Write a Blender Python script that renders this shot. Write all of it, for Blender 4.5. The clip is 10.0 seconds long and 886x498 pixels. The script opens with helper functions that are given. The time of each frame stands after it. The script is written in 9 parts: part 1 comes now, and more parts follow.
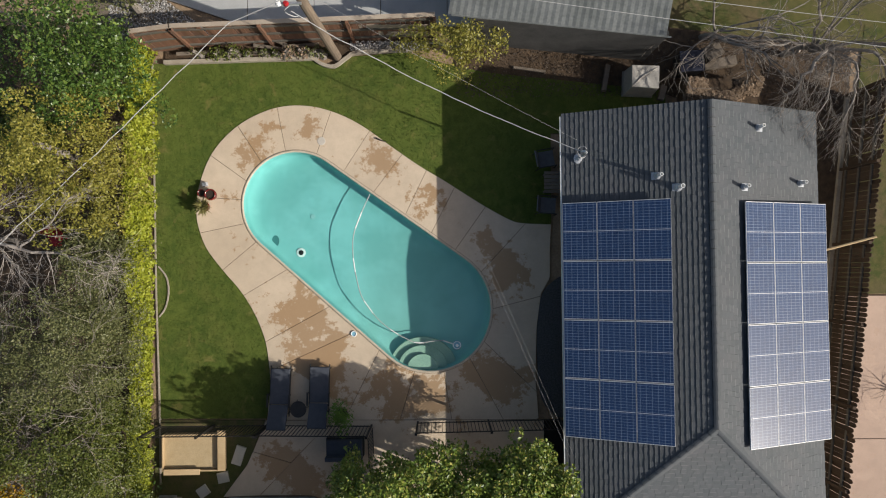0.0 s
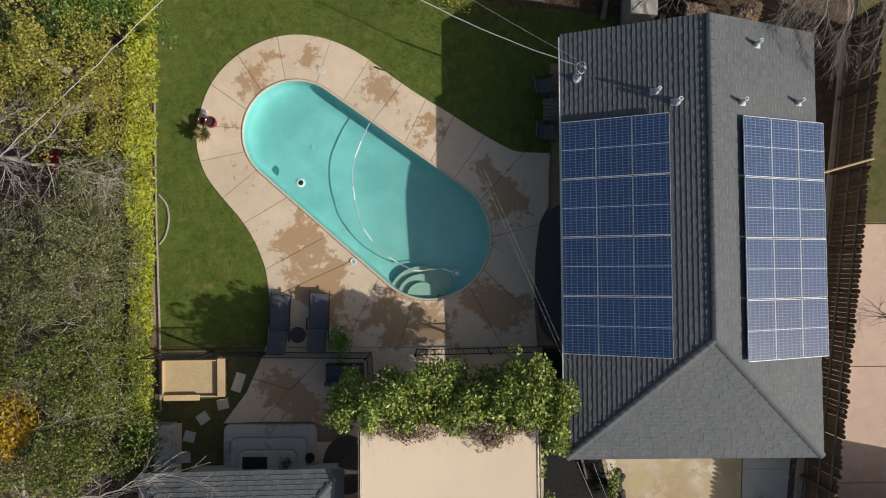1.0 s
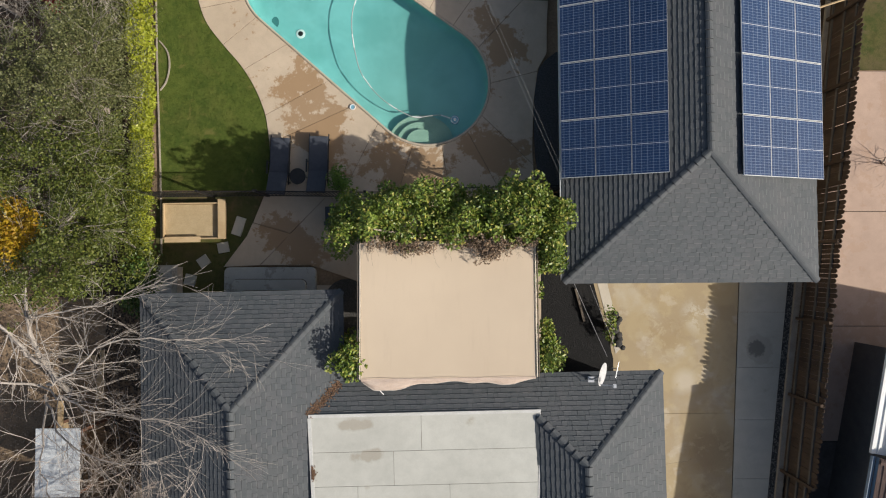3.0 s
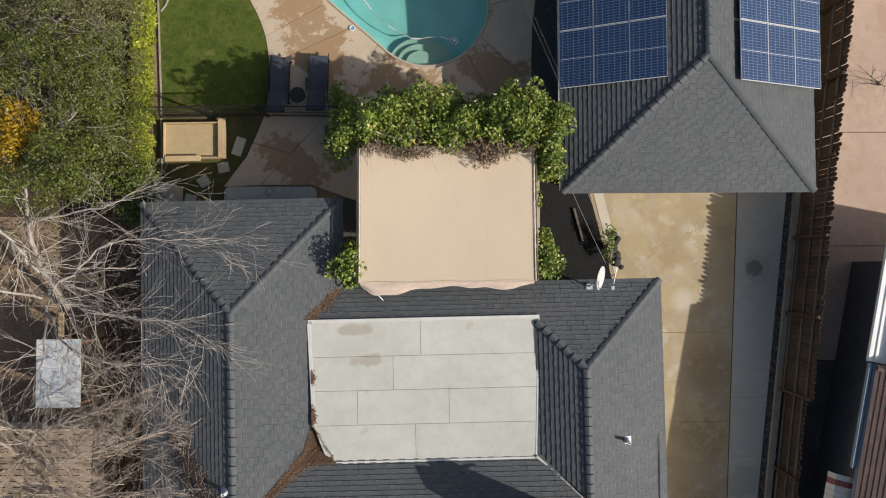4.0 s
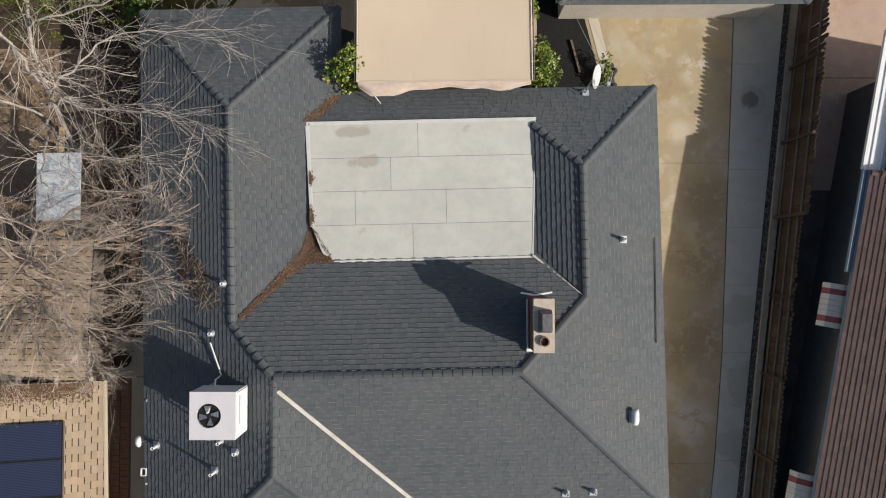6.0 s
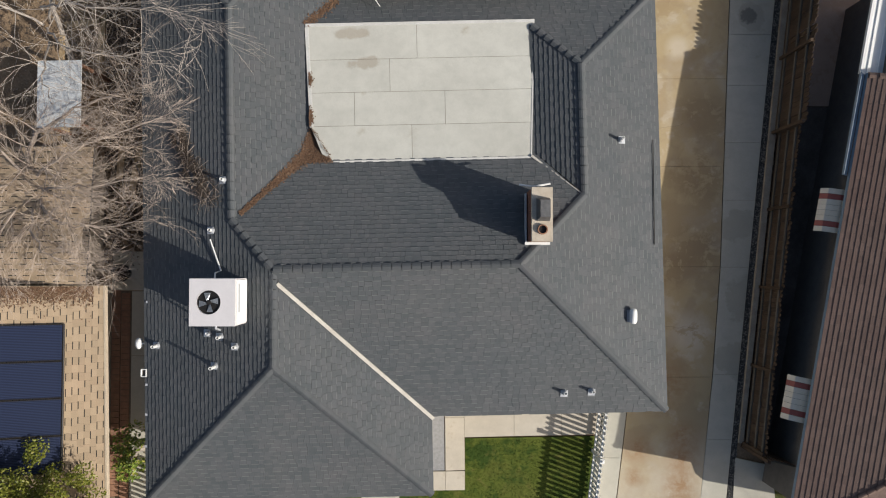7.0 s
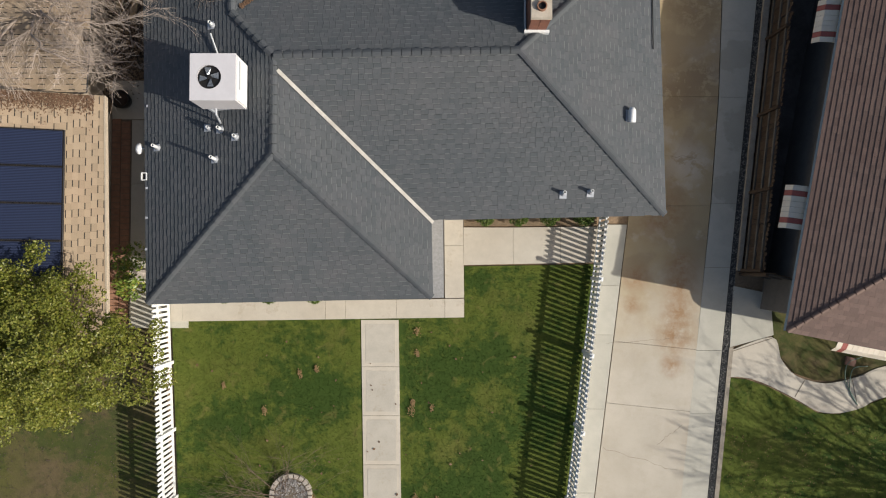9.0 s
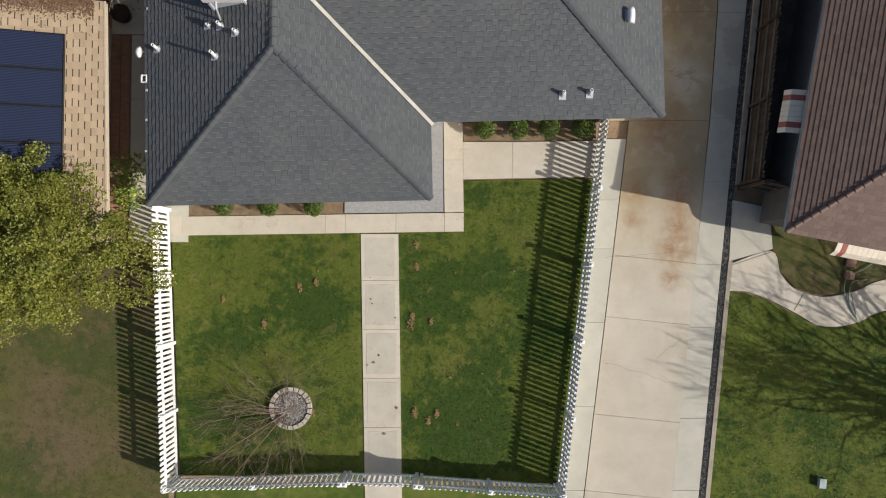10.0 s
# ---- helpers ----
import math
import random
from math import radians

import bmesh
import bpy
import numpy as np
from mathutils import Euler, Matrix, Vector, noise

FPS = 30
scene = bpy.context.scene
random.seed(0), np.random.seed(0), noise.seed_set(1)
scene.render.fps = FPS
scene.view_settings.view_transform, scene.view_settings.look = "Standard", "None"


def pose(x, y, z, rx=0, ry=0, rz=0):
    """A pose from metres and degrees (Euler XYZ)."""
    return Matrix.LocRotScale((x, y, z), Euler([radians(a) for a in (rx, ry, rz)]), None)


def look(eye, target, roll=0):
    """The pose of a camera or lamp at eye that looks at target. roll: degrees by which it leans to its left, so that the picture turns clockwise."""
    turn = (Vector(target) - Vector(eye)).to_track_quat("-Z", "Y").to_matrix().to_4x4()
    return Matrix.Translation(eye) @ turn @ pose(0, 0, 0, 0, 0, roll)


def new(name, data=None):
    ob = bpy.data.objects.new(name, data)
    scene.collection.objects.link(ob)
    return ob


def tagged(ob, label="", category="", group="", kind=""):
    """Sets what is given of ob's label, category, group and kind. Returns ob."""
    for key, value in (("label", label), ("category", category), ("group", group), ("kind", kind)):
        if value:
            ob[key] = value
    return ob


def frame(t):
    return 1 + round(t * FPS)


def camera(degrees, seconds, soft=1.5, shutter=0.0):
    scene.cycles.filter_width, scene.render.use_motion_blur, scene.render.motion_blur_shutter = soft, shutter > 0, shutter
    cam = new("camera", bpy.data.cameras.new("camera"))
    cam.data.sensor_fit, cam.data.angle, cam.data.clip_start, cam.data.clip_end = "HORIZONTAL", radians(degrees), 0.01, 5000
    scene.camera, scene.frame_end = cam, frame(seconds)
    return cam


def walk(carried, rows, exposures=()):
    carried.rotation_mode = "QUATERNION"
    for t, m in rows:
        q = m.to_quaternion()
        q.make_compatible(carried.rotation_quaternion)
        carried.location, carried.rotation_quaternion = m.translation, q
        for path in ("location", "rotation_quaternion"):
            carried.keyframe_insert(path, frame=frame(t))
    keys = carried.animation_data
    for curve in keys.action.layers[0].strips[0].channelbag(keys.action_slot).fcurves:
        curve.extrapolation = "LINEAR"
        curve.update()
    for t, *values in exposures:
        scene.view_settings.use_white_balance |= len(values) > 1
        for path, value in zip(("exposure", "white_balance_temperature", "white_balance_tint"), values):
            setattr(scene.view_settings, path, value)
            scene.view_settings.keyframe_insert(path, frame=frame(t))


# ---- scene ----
cam = camera(70.0, 10.0, soft=1.1)
# seconds, place, turn: a drone that looks straight down and flies along -y
PATH = [
    (0.0, 0.000, 0.000, 20.683, 1.646, -0.128, -0.132),
    (0.5, 0.000, -1.175, 20.683, 1.569, -0.147, -0.125),
    (1.0, 0.012, -2.355, 20.685, 1.653, -0.152, -0.077),
    (1.5, 0.019, -3.568, 20.690, 1.486, -0.175, -0.087),
    (2.0, 0.029, -4.808, 20.692, 1.588, -0.172, -0.087),
    (2.5, 0.043, -6.076, 20.701, 1.441, -0.151, -0.049),
    (4.0, 0.070, -9.999, 20.736, 1.500, -0.174, -0.016),
    (4.5, 0.093, -11.378, 20.739, 1.433, -0.165, 0.047),
    (5.0, 0.115, -12.738, 20.727, 1.576, -0.175, 0.074),
    (5.5, 0.134, -14.149, 20.724, 1.537, -0.158, 0.021),
    (7.0, 0.219, -18.343, 20.723, 1.466, -0.068, 0.051),
    (7.5, 0.201, -19.734, 20.697, 1.616, -0.173, 0.012),
    (8.0, 0.175, -21.158, 20.675, 1.552, -0.256, 0.026),
    (8.5, 0.171, -22.543, 20.668, 1.655, -0.267, 0.046),
    (9.0, 0.194, -23.936, 20.645, 1.454, -0.211, 0.095),
    (9.5, 0.200, -25.338, 20.615, 1.624, -0.200, 0.068),
    (10.0, 0.193, -26.777, 20.595, 1.570, -0.258, 0.051),
]
walk(cam, [(t, pose(x, y, z, rx, ry, rz)) for t, x, y, z, rx, ry, rz in PATH])

# ---- light ----
SHADE = Vector((-1.49, 0.56, -1.0))  # the way of the sunlight
world = bpy.data.worlds.new("sky")
scene.world = world
world.use_nodes = True
wn = world.node_tree.nodes
sky = wn.new("ShaderNodeTexSky")
sky.sky_type, sky.sun_disc = "NISHITA", False
sky.dust_density, sky.ozone_density = 3.0, 0.6
sky.sun_elevation = math.atan2(1.0, math.hypot(1.49, 0.56))
sky.sun_rotation = math.atan2(1.49, -0.56)
wn["Background"].inputs[1].default_value = 0.105
world.node_tree.links.new(sky.outputs[0], wn["Background"].inputs[0])
sun = new("sun", bpy.data.lights.new("sun", "SUN"))
sun.data.energy, sun.data.angle, sun.data.color = 5.0, radians(0.53), (1.0, 0.95, 0.87)
sun.matrix_world = look(-30 * SHADE, (0, 0, 0))
scene.view_settings.exposure = 0.0


# ---- materials ----
class Mat:
    """A node material with short calls."""

    def __init__(self, name, rough=0.8, metal=0.0, spec=0.3):
        self.m = bpy.data.materials.new(name)
        self.m.use_nodes = True
        self.t = self.m.node_tree
        self.b = self.t.nodes["Principled BSDF"]
        self.b.inputs["Roughness"].default_value = rough
        self.b.inputs["Metallic"].default_value = metal
        self.b.inputs["Specular IOR Level"].default_value = spec
        self.geo = None

    def n(self, kind, **kw):
        o = self.t.nodes.new("ShaderNode" + kind)
        for k, v in kw.items():
            o.inputs[k].default_value = v
        return o

    def ln(self, a, b):
        self.t.links.new(a, b)

    def pos(self):
        """Places in metres in the world."""
        if not self.geo:
            self.geo = self.n("NewGeometry")
        return self.geo.outputs["Position"]

    def noise(self, scale, detail=4.0, rough=0.6, vec=None, stretch=None, dist=0.0):
        o = self.n("TexNoise", Scale=scale, Detail=detail, Roughness=rough, Distortion=dist)
        v = vec or self.pos()
        if stretch:
            mp = self.n("Mapping")
            mp.inputs["Scale"].default_value = stretch
            self.ln(v, mp.inputs[0])
            v = mp.outputs[0]
        self.ln(v, o.inputs["Vector"])
        return o.outputs["Fac"]

    def ramp(self, fac, a, b):
        """fac stretched so that a becomes 0 and b becomes 1."""
        o = self.n("MapRange")
        o.inputs[1].default_value, o.inputs[2].default_value = a, b
        self.ln(fac, o.inputs[0])
        return o.outputs[0]

    def mix(self, fac, a, b, mode="MIX"):
        o = self.t.nodes.new("ShaderNodeMix")
        o.data_type, o.blend_type = "RGBA", mode
        for sock, v in ((o.inputs[0], fac), (o.inputs[6], a), (o.inputs[7], b)):
            if isinstance(v, (int, float)):
                sock.default_value = v
            elif isinstance(v, tuple):
                sock.default_value = (*v, 1.0)
            else:
                self.ln(v, sock)
        return o.outputs[2]

    def math(self, op, a, b=0.0):
        o = self.t.nodes.new("ShaderNodeMath")
        o.operation = op
        for sock, v in ((o.inputs[0], a), (o.inputs[1], b)):
            if isinstance(v, (int, float)):
                sock.default_value = v
            else:
                self.ln(v, sock)
        return o.outputs[0]

    def color(self, c):
        if isinstance(c, tuple):
            self.b.inputs["Base Color"].default_value = (*c, 1.0)
        else:
            self.ln(c, self.b.inputs["Base Color"])
        return self

    def bump(self, fac, strength=0.3, depth=0.02):
        o = self.n("Bump", Strength=strength, Distance=depth)
        self.ln(fac, o.inputs["Height"])
        self.ln(o.outputs[0], self.b.inputs["Normal"])
        return self

    def rough(self, fac, a, b):
        o = self.n("MapRange")
        o.inputs[3].default_value, o.inputs[4].default_value = a, b
        self.ln(fac, o.inputs[0])
        self.ln(o.outputs[0], self.b.inputs["Roughness"])
        return self

    def island(self):
        if not self.geo:
            self.geo = self.n("NewGeometry")
        return self.geo.outputs["Random Per Island"]

    def each(self):
        return self.n("ObjectInfo").outputs["Random"]


def plain(name, c, c2, scale=6.0, rough=0.7, metal=0.0, spec=0.3, bump=0.15, depth=0.01, stretch=None, grain=0.35):
    """Two tones of one surface, with grain and relief."""
    m = Mat(name, rough, metal, spec)
    a = m.noise(scale, 5.0, 0.65, stretch=stretch)
    g = m.noise(scale * 14, 2.0, 0.5, stretch=stretch)
    col = m.mix(m.ramp(a, 0.32, 0.68), c, c2)
    col = m.mix(m.ramp(g, 0.2, 0.8), col, m.mix(grain, col, (0.02, 0.02, 0.02)))
    m.color(col)
    if bump:
        m.bump(g, bump, depth)
    return m.m


def concrete(name, base, dark, stain, amount=0.5, size=0.5, wet=0.6, spots=(), soft=0.025, push=0.13, spill=None):
    """Slabs: slow mottling, sharp-edged damp stains, fine grain, a tone of its own for each slab."""
    m = Mat(name, 0.85)
    slow, mid, fine = m.noise(0.35, 3.0), m.noise(2.3, 6.0, 0.7), m.noise(60, 2.0)
    col = m.mix(m.ramp(slow, 0.35, 0.65), base, dark)
    col = m.mix(m.math("MULTIPLY", m.ramp(mid, 0.4, 0.75), 0.35), col, tuple(0.6 * c for c in dark))
    wetness = m.math("ADD", m.math("MULTIPLY", m.noise(size, 2.0, 0.5), 0.50), m.math("MULTIPLY", m.noise(size * 5, 7.0, 0.72), 0.50))
    for x, y, r in spots:
        z0 = 2.96 if "felt" in name else 0.0
        d = m.n("VectorMath")
        d.operation = "DISTANCE"
        m.ln(m.pos(), d.inputs[0])
        d.inputs[1].default_value = (x, y, z0)
        wetness = m.math("ADD", wetness, m.math("MULTIPLY", m.ramp(d.outputs["Value"], r, 0.3 * r), push))
    damp = m.ramp(wetness, 0.62 - 0.2 * amount, 0.62 + soft - 0.2 * amount)
    col = m.mix(m.math("MULTIPLY", damp, wet), col, stain)
    if spill:
        d = m.n("VectorMath")
        d.operation = "DISTANCE"
        m.ln(m.pos(), d.inputs[0])
        d.inputs[1].default_value = (spill[0], spill[1], 0.0)
        edge = m.math("ADD", d.outputs["Value"], m.math("MULTIPLY", m.math("SUBTRACT", m.noise(5.0, 4.0, 0.7), 0.5), 0.5))
        col = m.mix(m.math("MULTIPLY", m.ramp(edge, spill[2], 0.7 * spill[2]), 0.8), col, (0.11, 0.105, 0.09))
    col = m.mix(m.math("MULTIPLY", m.each(), 0.16), col, tuple(0.55 * c for c in base))
    col = m.mix(m.math("MULTIPLY", m.ramp(fine, 0.35, 0.75), 0.16), col, (0.1, 0.08, 0.06))
    m.color(col).bump(fine, 0.12, 0.006)
    m.rough(damp, 0.88, 0.55)
    return m.m


def grass(name, a, b, dry, amount=0.35, dryness=0.3, clover=0.0, beds=()):
    m = Mat(name, 0.9, spec=0.15)
    slow, mid, fine = m.noise(0.45, 4.0, 0.6), m.noise(2.6, 5.0, 0.7), m.noise(38, 3.0, 0.7)
    tiny = m.noise(130, 2.0, 0.6)
    col = m.mix(m.ramp(mid, 0.3, 0.7), a, b)
    col = m.mix(m.math("MULTIPLY", m.ramp(slow, 0.62 - dryness * 0.3, 0.85 - dryness * 0.3), amount), col, dry)
    col = m.mix(m.math("MULTIPLY", m.ramp(fine, 0.3, 0.75), 0.38), col, tuple(0.3 * c for c in a))
    col = m.mix(m.math("MULTIPLY", m.ramp(tiny, 0.5, 0.78), 0.5), col, tuple(min(1, 1.8 * c) for c in b))
    tuft = m.math("MULTIPLY", m.ramp(m.noise(4.0, 5.0, 0.7), 0.47, 0.60), m.ramp(m.noise(0.6, 3.0), 0.38, 0.56))
    col = m.mix(m.math("MULTIPLY", tuft, 0.28), col, tuple(0.42 * c for c in a))
    if clover:
        thick = m.math("ADD", m.math("MULTIPLY", m.noise(0.42, 2.0, 0.5), 0.45), m.math("MULTIPLY", m.noise(2.9, 8.0, 0.72), 0.55))
        for x, y, r in beds:
            d = m.n("VectorMath")
            d.operation = "DISTANCE"
            m.ln(m.pos(), d.inputs[0])
            d.inputs[1].default_value = (x, y, 0.0)
            thick = m.math("ADD", thick, m.math("MULTIPLY", m.ramp(d.outputs["Value"], r, 0.2 * r), 0.08))
        lush = m.math("MULTIPLY", m.ramp(thick, 0.485, 0.565), clover)
        col = m.mix(lush, col, m.mix(m.ramp(fine, 0.2, 0.8), (0.030, 0.068, 0.012), (0.014, 0.038, 0.007)))
    bald = m.math("MULTIPLY", m.ramp(m.noise(1.9, 4.0, 0.6, dist=0.6), 0.60, 0.72), 0.6)
    col = m.mix(bald, col, dry)
    m.color(col).bump(fine, 0.35, 0.02)
    return m.m


def leafy(name, a, b, c, gloss=0.45, thin=0.22):
    m = Mat(name, gloss, spec=0.4)
    r = m.island()
    col = m.mix(m.ramp(r, 0.0, 0.6), a, b)
    col = m.mix(m.ramp(r, 0.72, 1.0), col, c)
    slow = m.noise(0.9, 3.0)
    col = m.mix(m.math("MULTIPLY", m.ramp(slow, 0.35, 0.7), 0.5), col, tuple(0.55 * k for k in a))
    m.color(col)
    tr = m.n("BsdfTranslucent")
    m.ln(col, tr.inputs[0])
    mx = m.n("MixShader", Fac=thin)
    m.ln(m.b.outputs[0], mx.inputs[1])
    m.ln(tr.outputs[0], mx.inputs[2])
    m.ln(mx.outputs[0], m.t.nodes["Material Output"].inputs[0])
    return m.m


def tile_mat(name, a, b, c, piece=True):
    """Roof tiles: each a tone of its own, lichen and dust over many."""
    m = Mat(name, 0.75, spec=0.35)
    r = m.each() if piece else m.island()
    col = m.mix(r, a, b)
    slow, mid, fine = m.noise(0.5, 4.0), m.noise(5.0, 5.0, 0.7), m.noise(70, 2.0)
    col = m.mix(m.math("MULTIPLY", m.ramp(slow, 0.4, 0.7), 0.18), col, c)
    col = m.mix(m.math("MULTIPLY", m.ramp(mid, 0.55, 0.75), 0.16), col, c)
    col = m.mix(m.math("MULTIPLY", m.ramp(fine, 0.4, 0.8), 0.35), col, tuple(0.4 * k for k in a))
    warm = m.ramp(m.noise(1.1, 5.0, 0.7), 0.48, 0.7)
    col = m.mix(m.math("MULTIPLY", warm, 0.22), col, tuple(k * s for k, s in zip(b, (1.18, 1.0, 1.0))))
    m.color(col).bump(fine, 0.3, 0.006)
    m.rough(fine, 0.6, 0.9)
    return m.m


def wood(name, a, b, c, scale=3.0, along=(1, 1, 0.08)):
    m = Mat(name, 0.85, spec=0.2)
    g = m.noise(scale * 12, 5.0, 0.7, stretch=along)
    w = m.noise(scale * 0.5, 4.0)
    col = m.mix(m.ramp(g, 0.3, 0.7), a, b)
    col = m.mix(m.math("MULTIPLY", m.ramp(w, 0.45, 0.7), 0.7), col, c)
    col = m.mix(m.math("MULTIPLY", m.each(), 0.35), col, tuple(0.4 * k for k in a))
    m.color(col).bump(g, 0.4, 0.008)
    return m.m


M = {}
M["deck"] = concrete("deck_concrete", (0.62, 0.505, 0.375), (0.53, 0.425, 0.31), (0.33, 0.20, 0.095), 0.22, 0.75, 0.85,
                     ((-4.4, -1.6, 1.7), (-3.9, -3.0, 1.4), (-2.3, 3.4, 0.9), (-0.63, 2.27, 1.0), (-1.7, -4.1, 1.6), (1.6, 0.6, 1.0), (2.5, -0.3, 1.0), (1.2, -3.45, 1.1), (2.1, -4.0, 1.1), (-6.35, 3.56, 0.9), (-0.3, -4.0, 1.2), (-5.6, -6.4, 1.2), (-4.4, -6.6, 1.2), (-4.3, 4.6, 0.8)), 0.03, 0.125)
M["slab"] = concrete("path_concrete", (0.60, 0.55, 0.46), (0.54, 0.48, 0.39), (0.42, 0.35, 0.26), 0.2, 0.9, 0.5)


def drive_concrete():
    """Old drive: pale at the street, silty brown towards the garage, with sharp wet edges, scoured patches and rust."""
    m = Mat("drive_concrete", 0.85)
    sep = m.n("SeparateXYZ")
    m.ln(m.pos(), sep.inputs[0])
    inner = m.ramp(m.math("ADD", sep.outputs[1], m.math("MULTIPLY", m.noise(0.5, 3.0), 5.0)), -24.6, -20.8)
    slow, mid, fine = m.noise(0.55, 4.0, 0.6), m.noise(2.6, 6.0, 0.7), m.noise(60, 2.0)
    col = m.mix(m.ramp(slow, 0.35, 0.65), (0.515, 0.468, 0.385), (0.455, 0.412, 0.335))
    col = m.mix(m.math("MULTIPLY", m.ramp(mid, 0.45, 0.75), 0.28), col, (0.36, 0.30, 0.23))
    tinted = m.ramp(m.noise(1.1, 7.0, 0.72, dist=0.5), 0.48, 0.66)
    col = m.mix(m.math("MULTIPLY", tinted, 0.4), col, (0.40, 0.345, 0.265))
    silt = m.math("MULTIPLY", inner, m.ramp(m.noise(0.8, 5.0, 0.6, dist=0.4), 0.18, 0.50))
    col = m.mix(m.math("MULTIPLY", silt, 0.85), col, (0.405, 0.31, 0.165))
    wet = m.ramp(m.math("ADD", m.math("MULTIPLY", m.noise(0.75, 2.0, 0.5, dist=0.8), 0.75), m.math("MULTIPLY", m.noise(6.0, 6.0, 0.75), 0.25)), 0.47, 0.535)
    col = m.mix(m.math("MULTIPLY", m.math("MULTIPLY", wet, inner), 0.36), col, (0.26, 0.185, 0.105))
    bare = m.ramp(m.math("ADD", m.math("MULTIPLY", m.noise(1.25, 2.0, 0.5), 0.8), m.math("MULTIPLY", m.noise(9.0, 4.0, 0.7), 0.2)), 0.60, 0.64)
    col = m.mix(m.math("MULTIPLY", m.math("MULTIPLY", bare, inner), 0.34), col, (0.56, 0.50, 0.42))
    for x, y, r in ((8.05, -23.9, 0.7), (8.0, -24.6, 0.7), (7.95, -25.4, 0.7), (7.85, -26.2, 0.9), (7.7, -27.2, 0.5), (6.55, -24.3, 0.6), (6.45, -25.2, 0.4), (7.4, -22.2, 1.2)):
        d = m.n("VectorMath")
        d.operation = "DISTANCE"
        m.ln(m.pos(), d.inputs[0])
        d.inputs[1].default_value = (x, y, 0.0)
        rust = m.math("MULTIPLY", m.ramp(d.outputs["Value"], r, 0.1 * r), m.ramp(m.noise(3.2, 6.0, 0.75), 0.30, 0.58))
        col = m.mix(m.math("MULTIPLY", rust, 1.0), col, (0.30, 0.175, 0.085))
    patch = m.math("ADD", m.math("MULTIPLY", m.noise(1.7, 5.0, 0.7, dist=0.6), 0.8), m.math("MULTIPLY", m.noise(11.0, 4.0, 0.7), 0.2))
    for x, y, r, lo, tone in ((8.75, -13.4, 1.2, 0.42, (0.22, 0.15, 0.08)), (8.7, -15.4, 1.3, 0.46, (0.24, 0.165, 0.09)), (8.6, -17.9, 1.2, 0.44, (0.22, 0.15, 0.085)), (7.6, -18.4, 1.0, 0.44, (0.24, 0.165, 0.09)), (7.3, -9.6, 1.1, 0.47, (0.30, 0.21, 0.11)), (8.0, -11.15, 0.5, 0.33, (0.60, 0.54, 0.45)), (8.5, -9.0, 0.7, 0.46, (0.60, 0.55, 0.46)), (7.15, -19.6, 0.7, 0.42, (0.60, 0.55, 0.47)), (8.3, -20.6, 0.9, 0.44, (0.58, 0.53, 0.45))):
        d = m.n("VectorMath")
        d.operation = "DISTANCE"
        m.ln(m.pos(), d.inputs[0])
        d.inputs[1].default_value = (x, y, 0.0)
        near = m.math("MULTIPLY", m.ramp(d.outputs["Value"], r, 0.35 * r), m.ramp(patch, lo, lo + 0.05))
        col = m.mix(m.math("MULTIPLY", near, 0.55), col, tone)
    col = m.mix(m.math("MULTIPLY", m.each(), 0.10), col, (0.36, 0.31, 0.25))
    col = m.mix(m.math("MULTIPLY", m.ramp(fine, 0.35, 0.75), 0.16), col, (0.1, 0.08, 0.06))
    m.color(col).bump(fine, 0.12, 0.006)
    m.rough(wet, 0.88, 0.7)
    return m.m


M["drive"] = drive_concrete()
M["side"] = concrete("side_concrete", (0.53, 0.505, 0.43), (0.47, 0.45, 0.38), (0.30, 0.28, 0.22), 0.12, 0.6, 0.5, ((10.39, -10.12, 0.55), (10.1, -19.5, 0.9), (9.8, -21.5, 0.9), (10.0, -17.0, 0.8), (10.39, -10.14, 0.4)), 0.06, 0.30, (10.37, -10.08, 0.30))
M["slab_in"] = concrete("path_concrete_worn", (0.545, 0.505, 0.43), (0.49, 0.45, 0.375), (0.40, 0.34, 0.26), 0.25, 1.4, 0.5)
M["alley"] = concrete("alley_concrete", (0.48, 0.48, 0.46), (0.42, 0.42, 0.41), (0.36, 0.35, 0.33), 0.2, 0.5, 0.4)
M["pink"] = concrete("neighbour_concrete", (0.54, 0.39, 0.30), (0.47, 0.34, 0.265), (0.40, 0.25, 0.16), 0.35, 0.4, 0.5)
M["joint"] = plain("joint_dirt", (0.22, 0.18, 0.13), (0.14, 0.11, 0.08), 8.0, 0.95)
M["lawn"] = grass("lawn_grass", (0.072, 0.104, 0.018), (0.112, 0.140, 0.029), (0.18, 0.155, 0.05), 0.6, 0.35, 0.35)
M["front_grass"] = grass("front_lawn_grass", (0.077, 0.103, 0.017), (0.117, 0.142, 0.026), (0.165, 0.147, 0.045), 0.55, 0.3, 0.75,
                          ((1.5, -26.9, 1.2), (0.3, -27.6, 1.5), (1.0, -29.3, 2.2), (0.4, -31.8, 2.2), (2.0, -32.0, 1.6), (-4.6, -27.7, 1.9), (-6.2, -28.7, 1.5), (-3.4, -28.3, 1.2), (-6.8, -32.0, 1.5), (1.6, -24.5, 0.6)))
M["rough_grass"] = grass("rough_grass", (0.070, 0.076, 0.022), (0.115, 0.105, 0.036), (0.135, 0.098, 0.058), 0.9, 0.75, 0.5)
M["dirt"] = plain("dry_soil", (0.38, 0.27, 0.17), (0.24, 0.165, 0.10), 1.2, 0.95, bump=0.6, depth=0.03)
